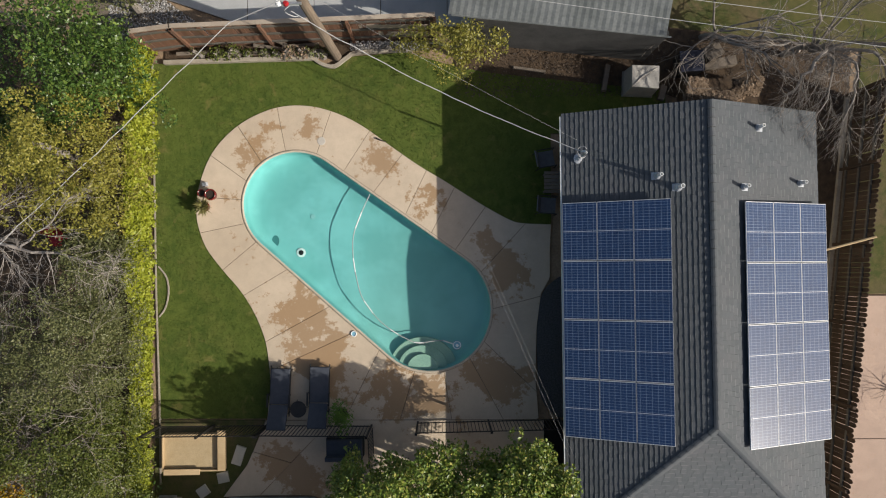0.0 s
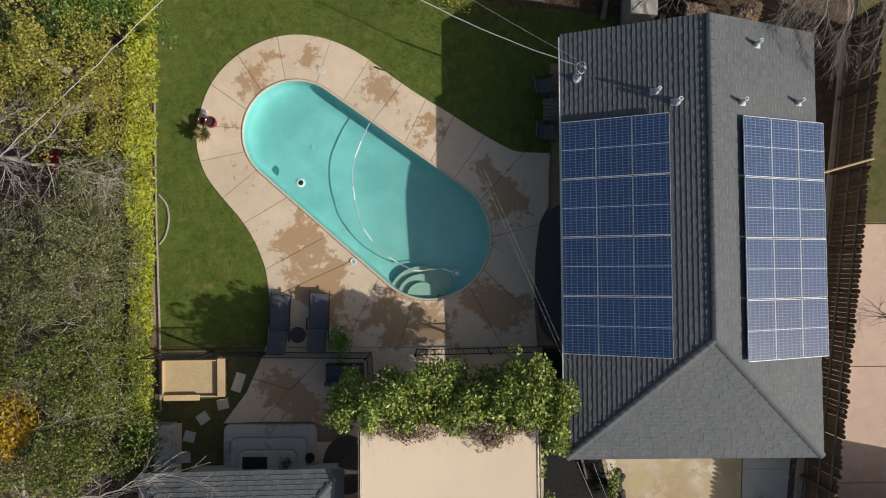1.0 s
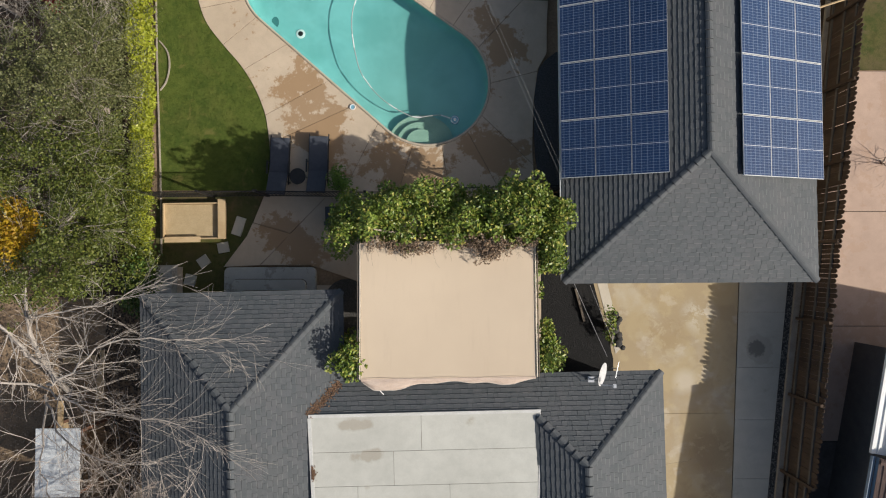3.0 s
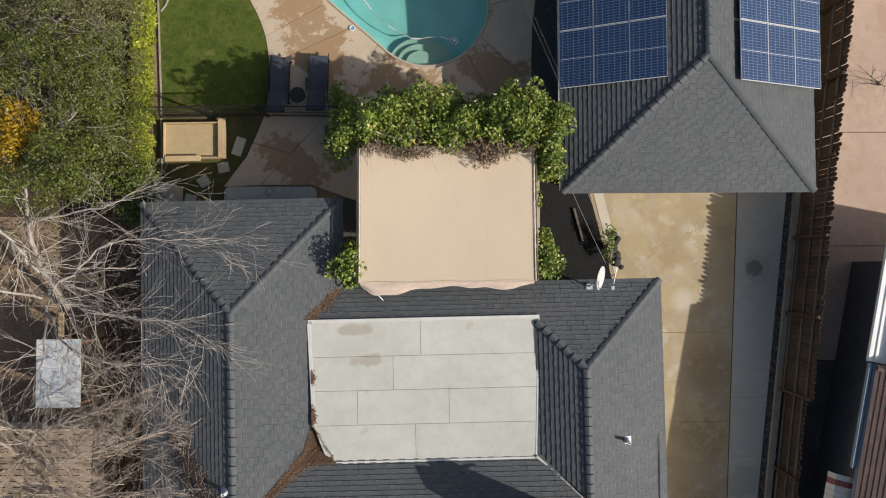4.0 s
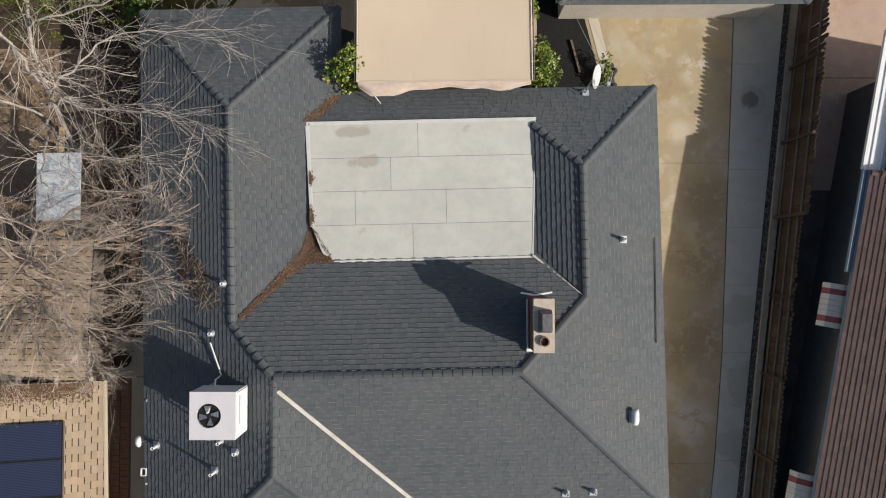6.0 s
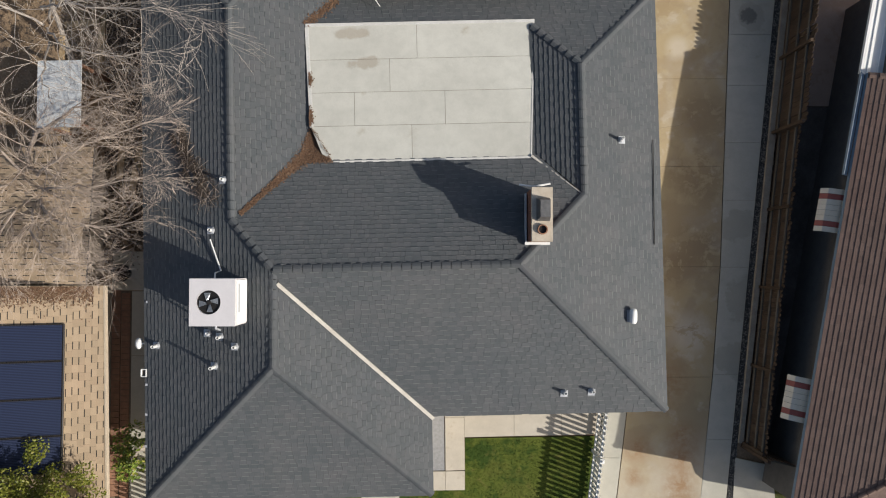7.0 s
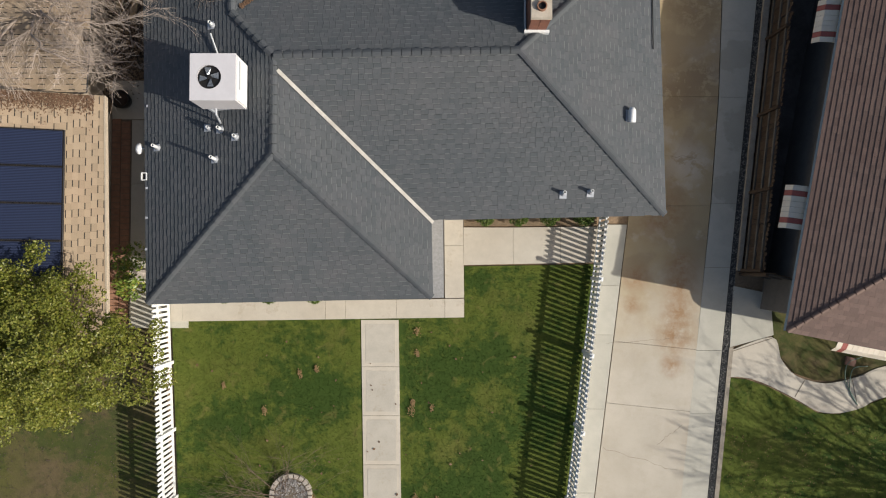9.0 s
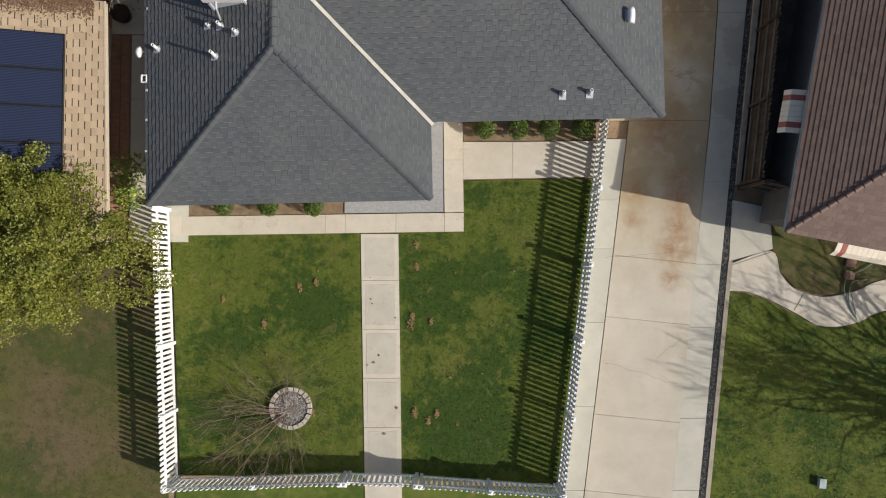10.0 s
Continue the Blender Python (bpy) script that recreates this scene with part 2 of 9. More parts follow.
M["mulch"] = plain("mulch_soil", (0.13, 0.085, 0.05), (0.06, 0.04, 0.025), 5.0, 0.95, bump=0.8, depth=0.03)
M["tile"] = tile_mat("roof_tile_grey", (0.071, 0.081, 0.087), (0.087, 0.094, 0.101), (0.155, 0.145, 0.135))
M["tile_s"] = tile_mat("roof_tile_grey_many", (0.068, 0.078, 0.084), (0.091, 0.098, 0.105), (0.155, 0.145, 0.135), False)
# paler tone for the lower edge of every second grey tile
M["pale_edge"] = tile_mat("pale_tile_edge", (0.108, 0.118, 0.121), (0.142, 0.149, 0.150), (0.21, 0.20, 0.185), False)
M["tile_b"] = tile_mat("roof_tile_brown", (0.116, 0.074, 0.060), (0.163, 0.106, 0.085), (0.215, 0.166, 0.139))
M["tile_bs"] = tile_mat("roof_tile_brown_many", (0.116, 0.074, 0.060), (0.163, 0.106, 0.085), (0.215, 0.166, 0.139), False)
M["under"] = plain("roof_felt", (0.018, 0.018, 0.02), (0.03, 0.03, 0.03), 6.0, 0.95)
M["white"] = plain("white_paint", (0.80, 0.80, 0.78), (0.74, 0.74, 0.71), 3.0, 0.5, bump=0.05, grain=0.08)
M["stucco"] = plain("stucco_cream", (0.62, 0.57, 0.48), (0.56, 0.51, 0.43), 3.0, 0.9, bump=0.4)
M["metal"] = plain("galvanised_metal", (0.62, 0.64, 0.66), (0.5, 0.52, 0.54), 6.0, 0.4, 0.7)
M["greywood"] = wood("weathered_wood", (0.16, 0.13, 0.10), (0.24, 0.2, 0.16), (0.10, 0.08, 0.06))
M["redp"] = plain("red_plastic", (0.45, 0.02, 0.025), (0.36, 0.015, 0.02), 6.0, 0.4)
M["black"] = plain("black_iron", (0.02, 0.02, 0.02), (0.035, 0.03, 0.028), 9.0, 0.5, 0.3)


# ---- building tools ----
class MB:
    """Collects faces, then becomes one mesh object."""

    def __init__(self):
        self.v, self.f, self.mi = [], [], []

    def add(self, vs, fs, mat=0):
        k = len(self.v)
        self.v += [tuple(p) for p in vs]
        self.f += [tuple(k + i for i in f) for f in fs]
        self.mi += [mat] * len(fs)
        return self

    def box(self, c, s, rz=0.0, m=None, mat=0, taper=1.0):
        """A box about c with the sizes s; m: a matrix applied after."""
        x, y, z = (0.5 * k for k in s)
        vs = [(-x, -y, -z), (x, -y, -z), (x, y, -z), (-x, y, -z),
              (-x * taper, -y * taper, z), (x * taper, -y * taper, z), (x * taper, y * taper, z), (-x * taper, y * taper, z)]
        t = Matrix.Translation(c) @ Matrix.Rotation(radians(rz), 4, "Z")
        if m is not None:
            t = m @ t
        fs = [(3, 2, 1, 0), (4, 5, 6, 7), (0, 1, 5, 4), (1, 2, 6, 5), (2, 3, 7, 6), (3, 0, 4, 7)]
        return self.add([t @ Vector(p) for p in vs], fs, mat)

    def prism(self, poly, z0, z1, mat=0):
        """An upright block over a plan outline; z0 and z1 may be functions of x, y."""
        area = sum(a[0] * b[1] - b[0] * a[1] for a, b in zip(poly, poly[1:] + poly[:1]))
        if area < 0:
            poly = poly[::-1]
        lo, hi = (z if callable(z) else (lambda x, y, z=z: z) for z in (z0, z1))
        n = len(poly)
        vs = [(x, y, lo(x, y)) for x, y in poly] + [(x, y, hi(x, y)) for x, y in poly]
        fs = [tuple(range(n - 1, -1, -1)), tuple(range(n, 2 * n))]
        fs += [(i, (i + 1) % n, n + (i + 1) % n, n + i) for i in range(n)]
        return self.add(vs, fs, mat)

    def tube(self, pts, radii, n=6, caps=True, mat=0):
        """A round bar along points, with a radius at each."""
        pts = [Vector(p) for p in pts]
        if isinstance(radii, (int, float)):
            radii = [radii] * len(pts)
        vs, fs, up = [], [], None
        for i, p in enumerate(pts):
            d = (pts[min(i + 1, len(pts) - 1)] - pts[max(i - 1, 0)]).normalized()
            if up is None:
                up = d.orthogonal().normalized()
            up = (up - d * up.dot(d))
            up = up.normalized() if up.length > 1e-6 else d.orthogonal().normalized()
            side = d.cross(up)
            for k in range(n):
                a = 2 * math.pi * k / n
                vs.append(p + radii[i] * (math.cos(a) * up + math.sin(a) * side))
        for i in range(len(pts) - 1):
            for k in range(n):
                a, b = i * n + k, i * n + (k + 1) % n
                fs.append((a, b, b + n, a + n))
        if caps:
            fs.append(tuple(range(n - 1, -1, -1)))
            fs.append(tuple(range(len(vs) - n, len(vs))))
        return self.add(vs, fs, mat)

    def lathe(self, c, profile, n=16, mat=0, squash=1.0):
        """A turned form about the upright through c; profile: (radius, height)."""
        vs = [(c[0] + r * math.cos(2 * math.pi * k / n), c[1] + squash * r * math.sin(2 * math.pi * k / n), c[2] + z) for r, z in profile for k in range(n)]
        fs = [(i * n + k, i * n + (k + 1) % n, (i + 1) * n + (k + 1) % n, (i + 1) * n + k) for i in range(len(profile) - 1) for k in range(n)]
        fs += [tuple(range(n - 1, -1, -1)), tuple(range(len(vs) - n, len(vs)))]
        return self.add(vs, fs, mat)

    def data(self, name, *mats, smooth=False):
        me = bpy.data.meshes.new(name)
        me.from_pydata(self.v, [], self.f)
        for m in mats:
            me.materials.append(m)
        if len(mats) > 1:
            me.polygons.foreach_set("material_index", self.mi)
        if smooth:
            me.polygons.foreach_set("use_smooth", [True] * len(me.polygons))
        me.update()
        return me


def thing(name, label, category, kind="", group="", at=None):
    """An empty that stands for a whole thing made of parts."""
    ob = new(name)
    ob.empty_display_size = 0.1
    if at is not None:
        ob.matrix_world = at
    return tagged(ob, label, category, group, kind)


def solid(name, mb, mat, label, category, kind="", group="", smooth=False):
    """A thing or a piece of the setting that is one mesh."""
    mats = mat if isinstance(mat, (list, tuple)) else [mat]
    return tagged(new(name, mb.data(name, *mats, smooth=smooth)), label, category, group, kind)


def part(name, mb, mat, parent, label="", kind="", smooth=False):
    """A mesh under a thing or a part, in the thing's own axes."""
    mats = mat if isinstance(mat, (list, tuple)) else [mat]
    data = mb if isinstance(mb, bpy.types.Mesh) else mb.data(name, *mats, smooth=smooth)
    ob = new(name, data)
    ob.parent = parent
    return tagged(ob, label, kind=kind)


def lerp(a, b, t):
    return tuple(x + (y - x) * t for x, y in zip(a, b))


def along(pts, step):
    """Points at even steps along a polyline."""
    out, left = [], 0.0
    for a, b in zip(pts, pts[1:]):
        a, b = Vector(a), Vector(b)
        length = (b - a).length
        while left < length:
            out.append(tuple(a + (b - a) * (left / length)))
            left += step
        left -= length
    return out


def smooth_line(pts, per=6, closed=False):
    """A Catmull-Rom line through points."""
    out, n = [], len(pts)
    for i in range(n if closed else n - 1):
        p = [Vector(pts[(i + k) % n] if closed else pts[min(max(i + k, 0), n - 1)]) for k in (-1, 0, 1, 2)]
        for j in range(per):
            t = j / per
            out.append(tuple(0.5 * (2 * p[1] + (p[2] - p[0]) * t + (2 * p[0] - 5 * p[1] + 4 * p[2] - p[3]) * t * t + (3 * p[1] - p[0] - 3 * p[2] + p[3]) * t ** 3)))
    if not closed:
        out.append(tuple(pts[-1]))
    return out


def leaves(rng, places, size, flat=0.35, long=1.7):
    """Folded leaves at places (an n x 3 array), turned every way; flat: how far they face up."""
    n = len(places)
    s = size * rng.uniform(0.6, 1.35, n)
    nrm = rng.normal(size=(n, 3)) * (1 - flat) + np.array((0, 0, 1.6)) * flat
    nrm[:, 2] = np.abs(nrm[:, 2]) + 0.05
    nrm /= np.linalg.norm(nrm, axis=1)[:, None]
    d = rng.normal(size=(n, 3))
    d -= nrm * (d * nrm).sum(1)[:, None]
    d /= np.linalg.norm(d, axis=1)[:, None]
    w = np.cross(nrm, d)
    tip, side = d * (s * long * 0.5)[:, None], w * (s * 0.5)[:, None]
    lift = nrm * (s * 0.15)[:, None]
    v = np.stack([places - tip, places + side + lift, places + tip, places - side + lift], 1).reshape(-1, 3)
    me = bpy.data.meshes.new("leaves")
    me.vertices.add(4 * n)
    me.vertices.foreach_set("co", v.ravel())
    idx = np.arange(n)[:, None] * 4 + np.array((0, 1, 2, 0, 2, 3))
    me.loops.add(6 * n)
    me.loops.foreach_set("vertex_index", idx.ravel())
    me.polygons.add(2 * n)
    me.polygons.foreach_set("loop_start", np.arange(2 * n) * 3)
    me.update(calc_edges=True)
    return me


def clump_places(rng, clumps, per, spread=1.0):
    """Places near the upper skin of many small clumps (x, y, z, radius)."""
    out = []
    for x, y, z, r in clumps:
        k = int(per * r * r) + 3
        d = rng.normal(size=(k, 3))
        d /= np.linalg.norm(d, axis=1)[:, None]
        d[:, 2] = np.where(d[:, 2] < -0.3, -d[:, 2], d[:, 2])
        out.append(np.array((x, y, z)) + d * (r * rng.uniform(0.55, 1.08, k) ** 0.6 * spread)[:, None])
    return np.concatenate(out)


def branch(rng, mb, p, d, length, radius, depth, droop=0.0, kids=(3, 5), wander=0.25, thin=0.012, up=0.0, spread=(25, 60)):
    """A limb that wanders, tapers and forks."""
    steps = 5 if depth > 1 else 4
    pts, q, way = [Vector(p)], Vector(p), Vector(d).normalized()
    for _ in range(steps):
        way = (way + Vector(rng.normal(size=3)) * wander * 0.5 + Vector((0, 0, up - droop))).normalized()
        q = q + way * (length / steps)
        pts.append(q.copy())
    radii = [max(radius * (1 - 0.62 * i / steps), thin * 0.6) for i in range(steps + 1)]
    mb.tube(pts, radii, 6 if radius > 0.03 else (4 if radius > 0.012 else 3), caps=False)
    if depth <= 0:
        return
    for k in range(int(rng.integers(kids[0], kids[1] + 1))):
        t = rng.uniform(0.3, 1.0) if k else 1.0
        i = min(int(t * steps), steps - 1)
        at = pts[i].lerp(pts[i + 1], t * steps - i)
        base = (pts[i + 1] - pts[i]).normalized()
        axis = base.cross(Vector(rng.normal(size=3))).normalized()
        turn = Matrix.Rotation(radians(rng.uniform(*spread)) * (0.5 if k == 0 else 1), 3, axis)
        branch(rng, mb, at, turn @ base, length * rng.uniform(0.5, 0.8), radius * rng.uniform(0.42, 0.6), depth - 1, droop, kids, wander, thin, up, spread)


# ---- ground ----
def pool_line(grow=0.0, n=15):
    """The pool's outline: two round ends joined by straight sides."""
    (ax, ay), ar, (bx, by), br = (-4.78, 2.08), 1.71 + grow, (-0.40, -1.37), 2.00 + grow
    d = Vector((bx - ax, by - ay))
    lean, base = math.asin((br - ar) / d.length), math.atan2(d.y, d.x)
    a0 = base + math.pi / 2 + lean
    out = [(ax + ar * math.cos(a0 + t * (math.pi - 2 * lean) / n), ay + ar * math.sin(a0 + t * (math.pi - 2 * lean) / n)) for t in range(n + 1)]
    b0 = base - math.pi / 2 - lean
    out += [(bx + br * math.cos(b0 + t * (math.pi + 2 * lean) / n), by + br * math.sin(b0 + t * (math.pi + 2 * lean) / n)) for t in range(n + 1)]
    return out


def ground_sheet():
    rim = pool_line(0.12, 24)
    cx, cy = -2.6, 0.4
    rings = [[(x, y) for x, y in rim]]
    for r in (9.0, 30.0, 120.0, 2500.0):
        rings.append([(cx + r * math.cos(math.atan2(y - cy, x - cx)), cy + r * math.sin(math.atan2(y - cy, x - cx))) for x, y in rim])
    n, mb = len(rim), MB()
    vs = [(x, y, -0.08) for ring in rings for x, y in ring]
    fs = [(i * n + k, i * n + (k + 1) % n, (i + 1) * n + (k + 1) % n, (i + 1) * n + k) for i in range(len(rings) - 1) for k in range(n)]
    mb.add(vs, [f[::-1] for f in fs])
    solid("ground", mb, M["dirt"], "dry brown bare soil between the lots", "ground", "structure")


ground_sheet()

# fence along the driveway's far side: from the back lot to the front
FENCE_A, FENCE_B = Vector((13.55, 5.6)), Vector((10.06, -24.1))


def side(y, off=0.0):
    """x of the slanting side line at y, moved off metres towards +x."""
    t = (y - FENCE_A.y) / (FENCE_B.y - FENCE_A.y)
    return FENCE_A.x + (FENCE_B.x - FENCE_A.x) * t + off


def sheet(name, poly, z, mat, label, category, kind="structure", thick=0.06):
    return solid(name, MB().prism(poly, z - thick, z), mat, label, category, kind)


OUTER = smooth_line([(3.6, 1.40), (2.66, 1.44), (2.2, 1.57), (1.27, 2.09), (0.16, 2.8), (-0.67, 3.3), (-1.5, 3.87), (-2.62, 4.67), (-3.55, 5.12),
                     (-4.48, 5.33), (-5.41, 5.27), (-6.33, 4.9), (-7.07, 4.34), (-7.62, 3.6), (-7.95, 2.67), (-8.03, 1.93), (-7.97, 1.37), (-7.69, 0.63),
                     (-7.13, -0.11), (-6.57, -0.76), (-6.11, -1.49), (-5.77, -2.32), (-5.64, -3.05), (-5.58, -3.78), (-5.65, -4.6)], 5)
LAWN_W = [(-9.17, -4.9), (-9.19, -3.2), (-9.32, -0.84), (-9.43, 3.23), (-9.5, 6.72)]
back = LAWN_W + [(-5.23, 6.78), (-4.2, 6.82), (-3.9, 6.6), (-3.5, 6.55), (-3.0, 6.95), (-1.13, 7.1), (0.55, 6.6), (1.7, 6.4), (7.4, 5.8), (7.4, 4.4), (3.6, 4.4)] + OUTER + [(-5.7, -4.9)]
sheet("lawn", back, -0.025, M["lawn"], "mown green back lawn around the pool deck", "lawn")
sheet("soil_bed", [(-9.3, -4.95), (-5.75, -4.95), (-6.25, -6.27), (-7.0, -7.4), (-7.1, -9.5), (-9.3, -9.5)], -0.03, M["rough_grass"], "patchy grass and soil behind the iron fence", "grass")
sheet("front_lawn", [(-8.55, -25.78), (-8.18, -33.5), (3.95, -33.8), (5.4, -23.9), (0.97, -23.98), (0.97, -25.62)], -0.025, M["front_grass"], "mown green front lawn inside the white fence", "lawn")
sheet("lawn_strip", [(-8.3, -33.75), (4.0, -33.95), (3.4, -40), (-8.5, -40)], -0.03, M["lawn"], "green grass outside the white front fence", "lawn")
sheet("rough_lawn", [(-8.75, -25.2), (-16, -25.2), (-16, -42), (-8.4, -42)], -0.04, M["rough_grass"], "brown and green patchy lawn next door", "lawn")

sheet("garden_soil", [(-9.45, -8.4), (-9.55, 7.2), (-16, 8.2), (-16, -8.4)], -0.035, M["mulch"], "dark leafy soil under the trees next door", "soil")

# ---- pool ----
rim, rim2 = pool_line(0.0, 24), pool_line(0.035, 24)


def floor_z(x, y):
    """The floor is deepest in the middle."""
    d = math.hypot((x + 2.2) / 3.2, (y - 0.1) / 3.0)
    return -0.60 - 0.16 * max(0.0, 1 - d)


def pool_shell():
    mb, n = MB(), len(rim)
    cx, cy = -2.4, 0.2
    levels = [(1.0, -0.03), (0.995, -0.3), (0.985, -0.42), (0.95, -0.53), (0.89, -0.58)] + [(k, None) for k in (0.75, 0.55, 0.3, 0.1)]
    vs = []
    for k, z in levels:
        for x, y in rim:
            px, py = cx + (x - cx) * k, cy + (y - cy) * k
            vs.append((px, py, z if z is not None else floor_z(px, py)))
    fs = [(i * n + k, i * n + (k + 1) % n, (i + 1) * n + (k + 1) % n, (i + 1) * n + k) for i in range(len(levels) - 1) for k in range(n)]
    fs.append(tuple(range((len(levels) - 1) * n, len(levels) * n)))
    mb.add(vs, fs)
    m = Mat("pool_plaster", 0.8)
    a, b = m.noise(0.55, 5.0, 0.65), m.noise(3.0, 6.0, 0.75)
    col = m.mix(m.ramp(a, 0.40, 0.60), (0.235, 0.535, 0.52), (0.17, 0.42, 0.40))
    col = m.mix(m.math("MULTIPLY", m.ramp(b, 0.45, 0.75), 0.4), col, (0.22, 0.47, 0.44))
    sep = m.n("SeparateXYZ")
    m.ln(m.pos(), sep.inputs[0])
    shoal = m.ramp(m.math("SUBTRACT", m.math("MULTIPLY", sep.outputs[0], 0.78), m.math("MULTIPLY", sep.outputs[1], 0.62)), -2.6, 2.2)
    col = m.mix(m.math("MULTIPLY", shoal, 0.55), col, (0.33, 0.49, 0.405))
    m.color(col)
    return mb, m.m


pool = thing("swimming_pool", "rounded in-ground pool with clear turquoise water", "pool", "structure")
mb, M["plaster"] = pool_shell()
part("basin", mb, M["plaster"], pool, "pale turquoise plaster basin", smooth=True)
mb = MB()
n = len(rim)
mb.add([(x, y, z) for ring, z in ((rim, -0.10), (rim, 0.006), (rim2, 0.012), (pool_line(0.075, 24), 0.006), (pool_line(0.075, 24), -0.06)) for x, y in ring],
       [(i * n + k, (i + 1) * n + k, (i + 1) * n + (k + 1) % n, i * n + (k + 1) % n)[::-1] for i in range(4) for k in range(n)])
M["coping"] = plain("coping_paint", (0.60, 0.52, 0.40), (0.50, 0.42, 0.32), 3.0, 0.7)
part("coping", mb, M["coping"], pool, "pale rounded coping", smooth=True)
m = Mat("pool_water", 0.03)
tr, gl, mx = m.n("BsdfTransparent"), m.n("BsdfGlossy", Roughness=0.02), m.n("MixShader", Fac=0.03)
tr.inputs[0].default_value = (0.84, 0.975, 0.965, 1)
bp = m.n("Bump", Strength=0.25, Distance=0.02)
m.ln(m.noise(3.0, 3.0), bp.inputs["Height"])
m.ln(bp.outputs[0], gl.inputs["Normal"])
m.ln(tr.outputs[0], mx.inputs[1])
m.ln(gl.outputs[0], mx.inputs[2])
m.ln(mx.outputs[0], m.t.nodes["Material Output"].inputs[0])
M["water"] = m.m
mb = MB()
mb.add([(x, y, -0.10) for x, y in rim], [tuple(range(n))])
part("water_surface", mb, M["water"], pool, "still clear turquoise water")

M["step_plaster"] = plain("step_plaster", (0.44, 0.55, 0.43), (0.36, 0.47, 0.37), 3.0, 0.8)
# entry steps in the near round end
for k, (r, z) in enumerate(((1.12, -0.40), (0.82, -0.28), (0.50, -0.16))):
    c = (-0.62, -3.28)
    arc = [(c[0] + r * 0.98 * math.cos(a), c[1] + r * 0.86 * math.sin(a)) for a in np.linspace(-0.25, math.pi + 0.25, 22)]
    poly = [(x, max(y, -3.38 + 0.2 * abs(x + 0.5) ** 2)) for x, y in arc]
    part("pool_step", MB().prism(poly, -0.8, z), M["step_plaster"], pool, "pale curved entry step")

# ---- concrete deck around the pool, slab by slab ----


def nearest(line, p):
    return min(range(len(line)), key=lambda i: (line[i][0] - p[0]) ** 2 + (line[i][1] - p[1]) ** 2)


SOUTH = [(-5.65, -4.95), (-3.1, -4.95), (-1.4, -4.95), (0.3, -4.95), (2.0, -4.95), (3.15, -4.95), (3.05, -3.6), (3.1, -1.97), (3.25, -0.87), (3.55, -0.35), (3.55, 0.6)]
deck_out = [p for p in OUTER] + SOUTH
deck_out = along(deck_out + [deck_out[0]], 0.12)
deck_in = along([*pool_line(0.078, 24), pool_line(0.078, 24)[0]], 0.08)
# each joint: a point at the pool and one at the deck's edge
cuts = [((-5.15, 3.9), (-5.47, 5.3)), ((-4.05, 3.75), (-3.6, 5.15)), ((-3.15, 3.2), (-2.3, 4.5)), ((-2.25, 2.5), (-1.25, 3.75)), ((-1.1, 1.85), (-0.45, 3.15)),
        ((-0.3, 1.2), (0.45, 2.6)), ((0.65, 0.8), (1.42, 2.0)), ((1.6, 0.1), (2.8, 1.42)), ((1.75, -1.4), (3.2, -1.0)), ((1.4, -2.4), (3.15, -4.1)),
        ((0.85, -2.95), (2.0, -4.95)), ((0.1, -3.4), (0.3, -4.95)), ((-0.9, -3.4), (-1.3, -4.95)), ((-2.2, -2.9), (-3.1, -4.95)), ((-2.9, -2.25), (-5.55, -3.3)),
        ((-3.8, -1.45), (-5.78, -2.4)), ((-5.2, -0.3), (-6.5, -0.95)), ((-6.1, 0.75), (-7.2, -0.05)), ((-6.6, 1.4), (-7.9, 1.1)), ((-6.65, 2.2), (-8.0, 2.3)),
        ((-6.5, 2.85), (-7.55, 3.7)), ((-5.9, 3.5), (-6.7, 4.65))]
deck = thing("pool_deck", "sand-coloured concrete pool deck with damp brown stains", "deck", "structure")
mb = MB()
sections = []
order = sorted(((nearest(deck_in, a), nearest(deck_out, b)) for a, b in cuts))


def run(line, i, j):
    return [line[k % len(line)] for k in range(i, (j if j > i else j + len(line)) + 1)]


def wrap(line_len, i, j):
    return (j - i) % line_len


for (i0, o0), (i1, o1) in zip(order, order[1:] + order[:1]):
    inner = run(deck_in, i0, i1)
    fwd = wrap(len(deck_out), o0, o1)
    outer = run(deck_out, o0, o1) if fwd < len(deck_out) / 2 else [deck_out[k % len(deck_out)] for k in range(o0, o0 - wrap(len(deck_out), o1, o0) - 1, -1)]
    poly = outer + inner[::-1]
    sections.append(poly)
    mb.prism(poly, -0.07, -0.022)
part("joint_bed", mb, M["joint"], deck, "dark sunken joints")


def shrink(poly, gap):
    """An outline drawn in by gap."""
    area = sum(a[0] * b[1] - b[0] * a[1] for a, b in zip(poly, poly[1:] + poly[:1]))
    out, n = [], len(poly)
    for i in range(n):
        a, b, c = (Vector(poly[(i + k) % n]) for k in (-1, 0, 1))
        d1, d2 = (b - a), (c - b)
        if d1.length < 1e-6 or d2.length < 1e-6:
            continue
        d1.normalize(), d2.normalize()
        nrm = Vector((-d1.y - d2.y, d1.x + d2.x)) * (1 if area > 0 else -1)
        if nrm.length < 1e-4:
            continue
        nrm.normalize()
        k = gap / max(0.5, abs(nrm.dot(Vector((-d1.y, d1.x)))))
        out.append(tuple(b + nrm * k))
    return out


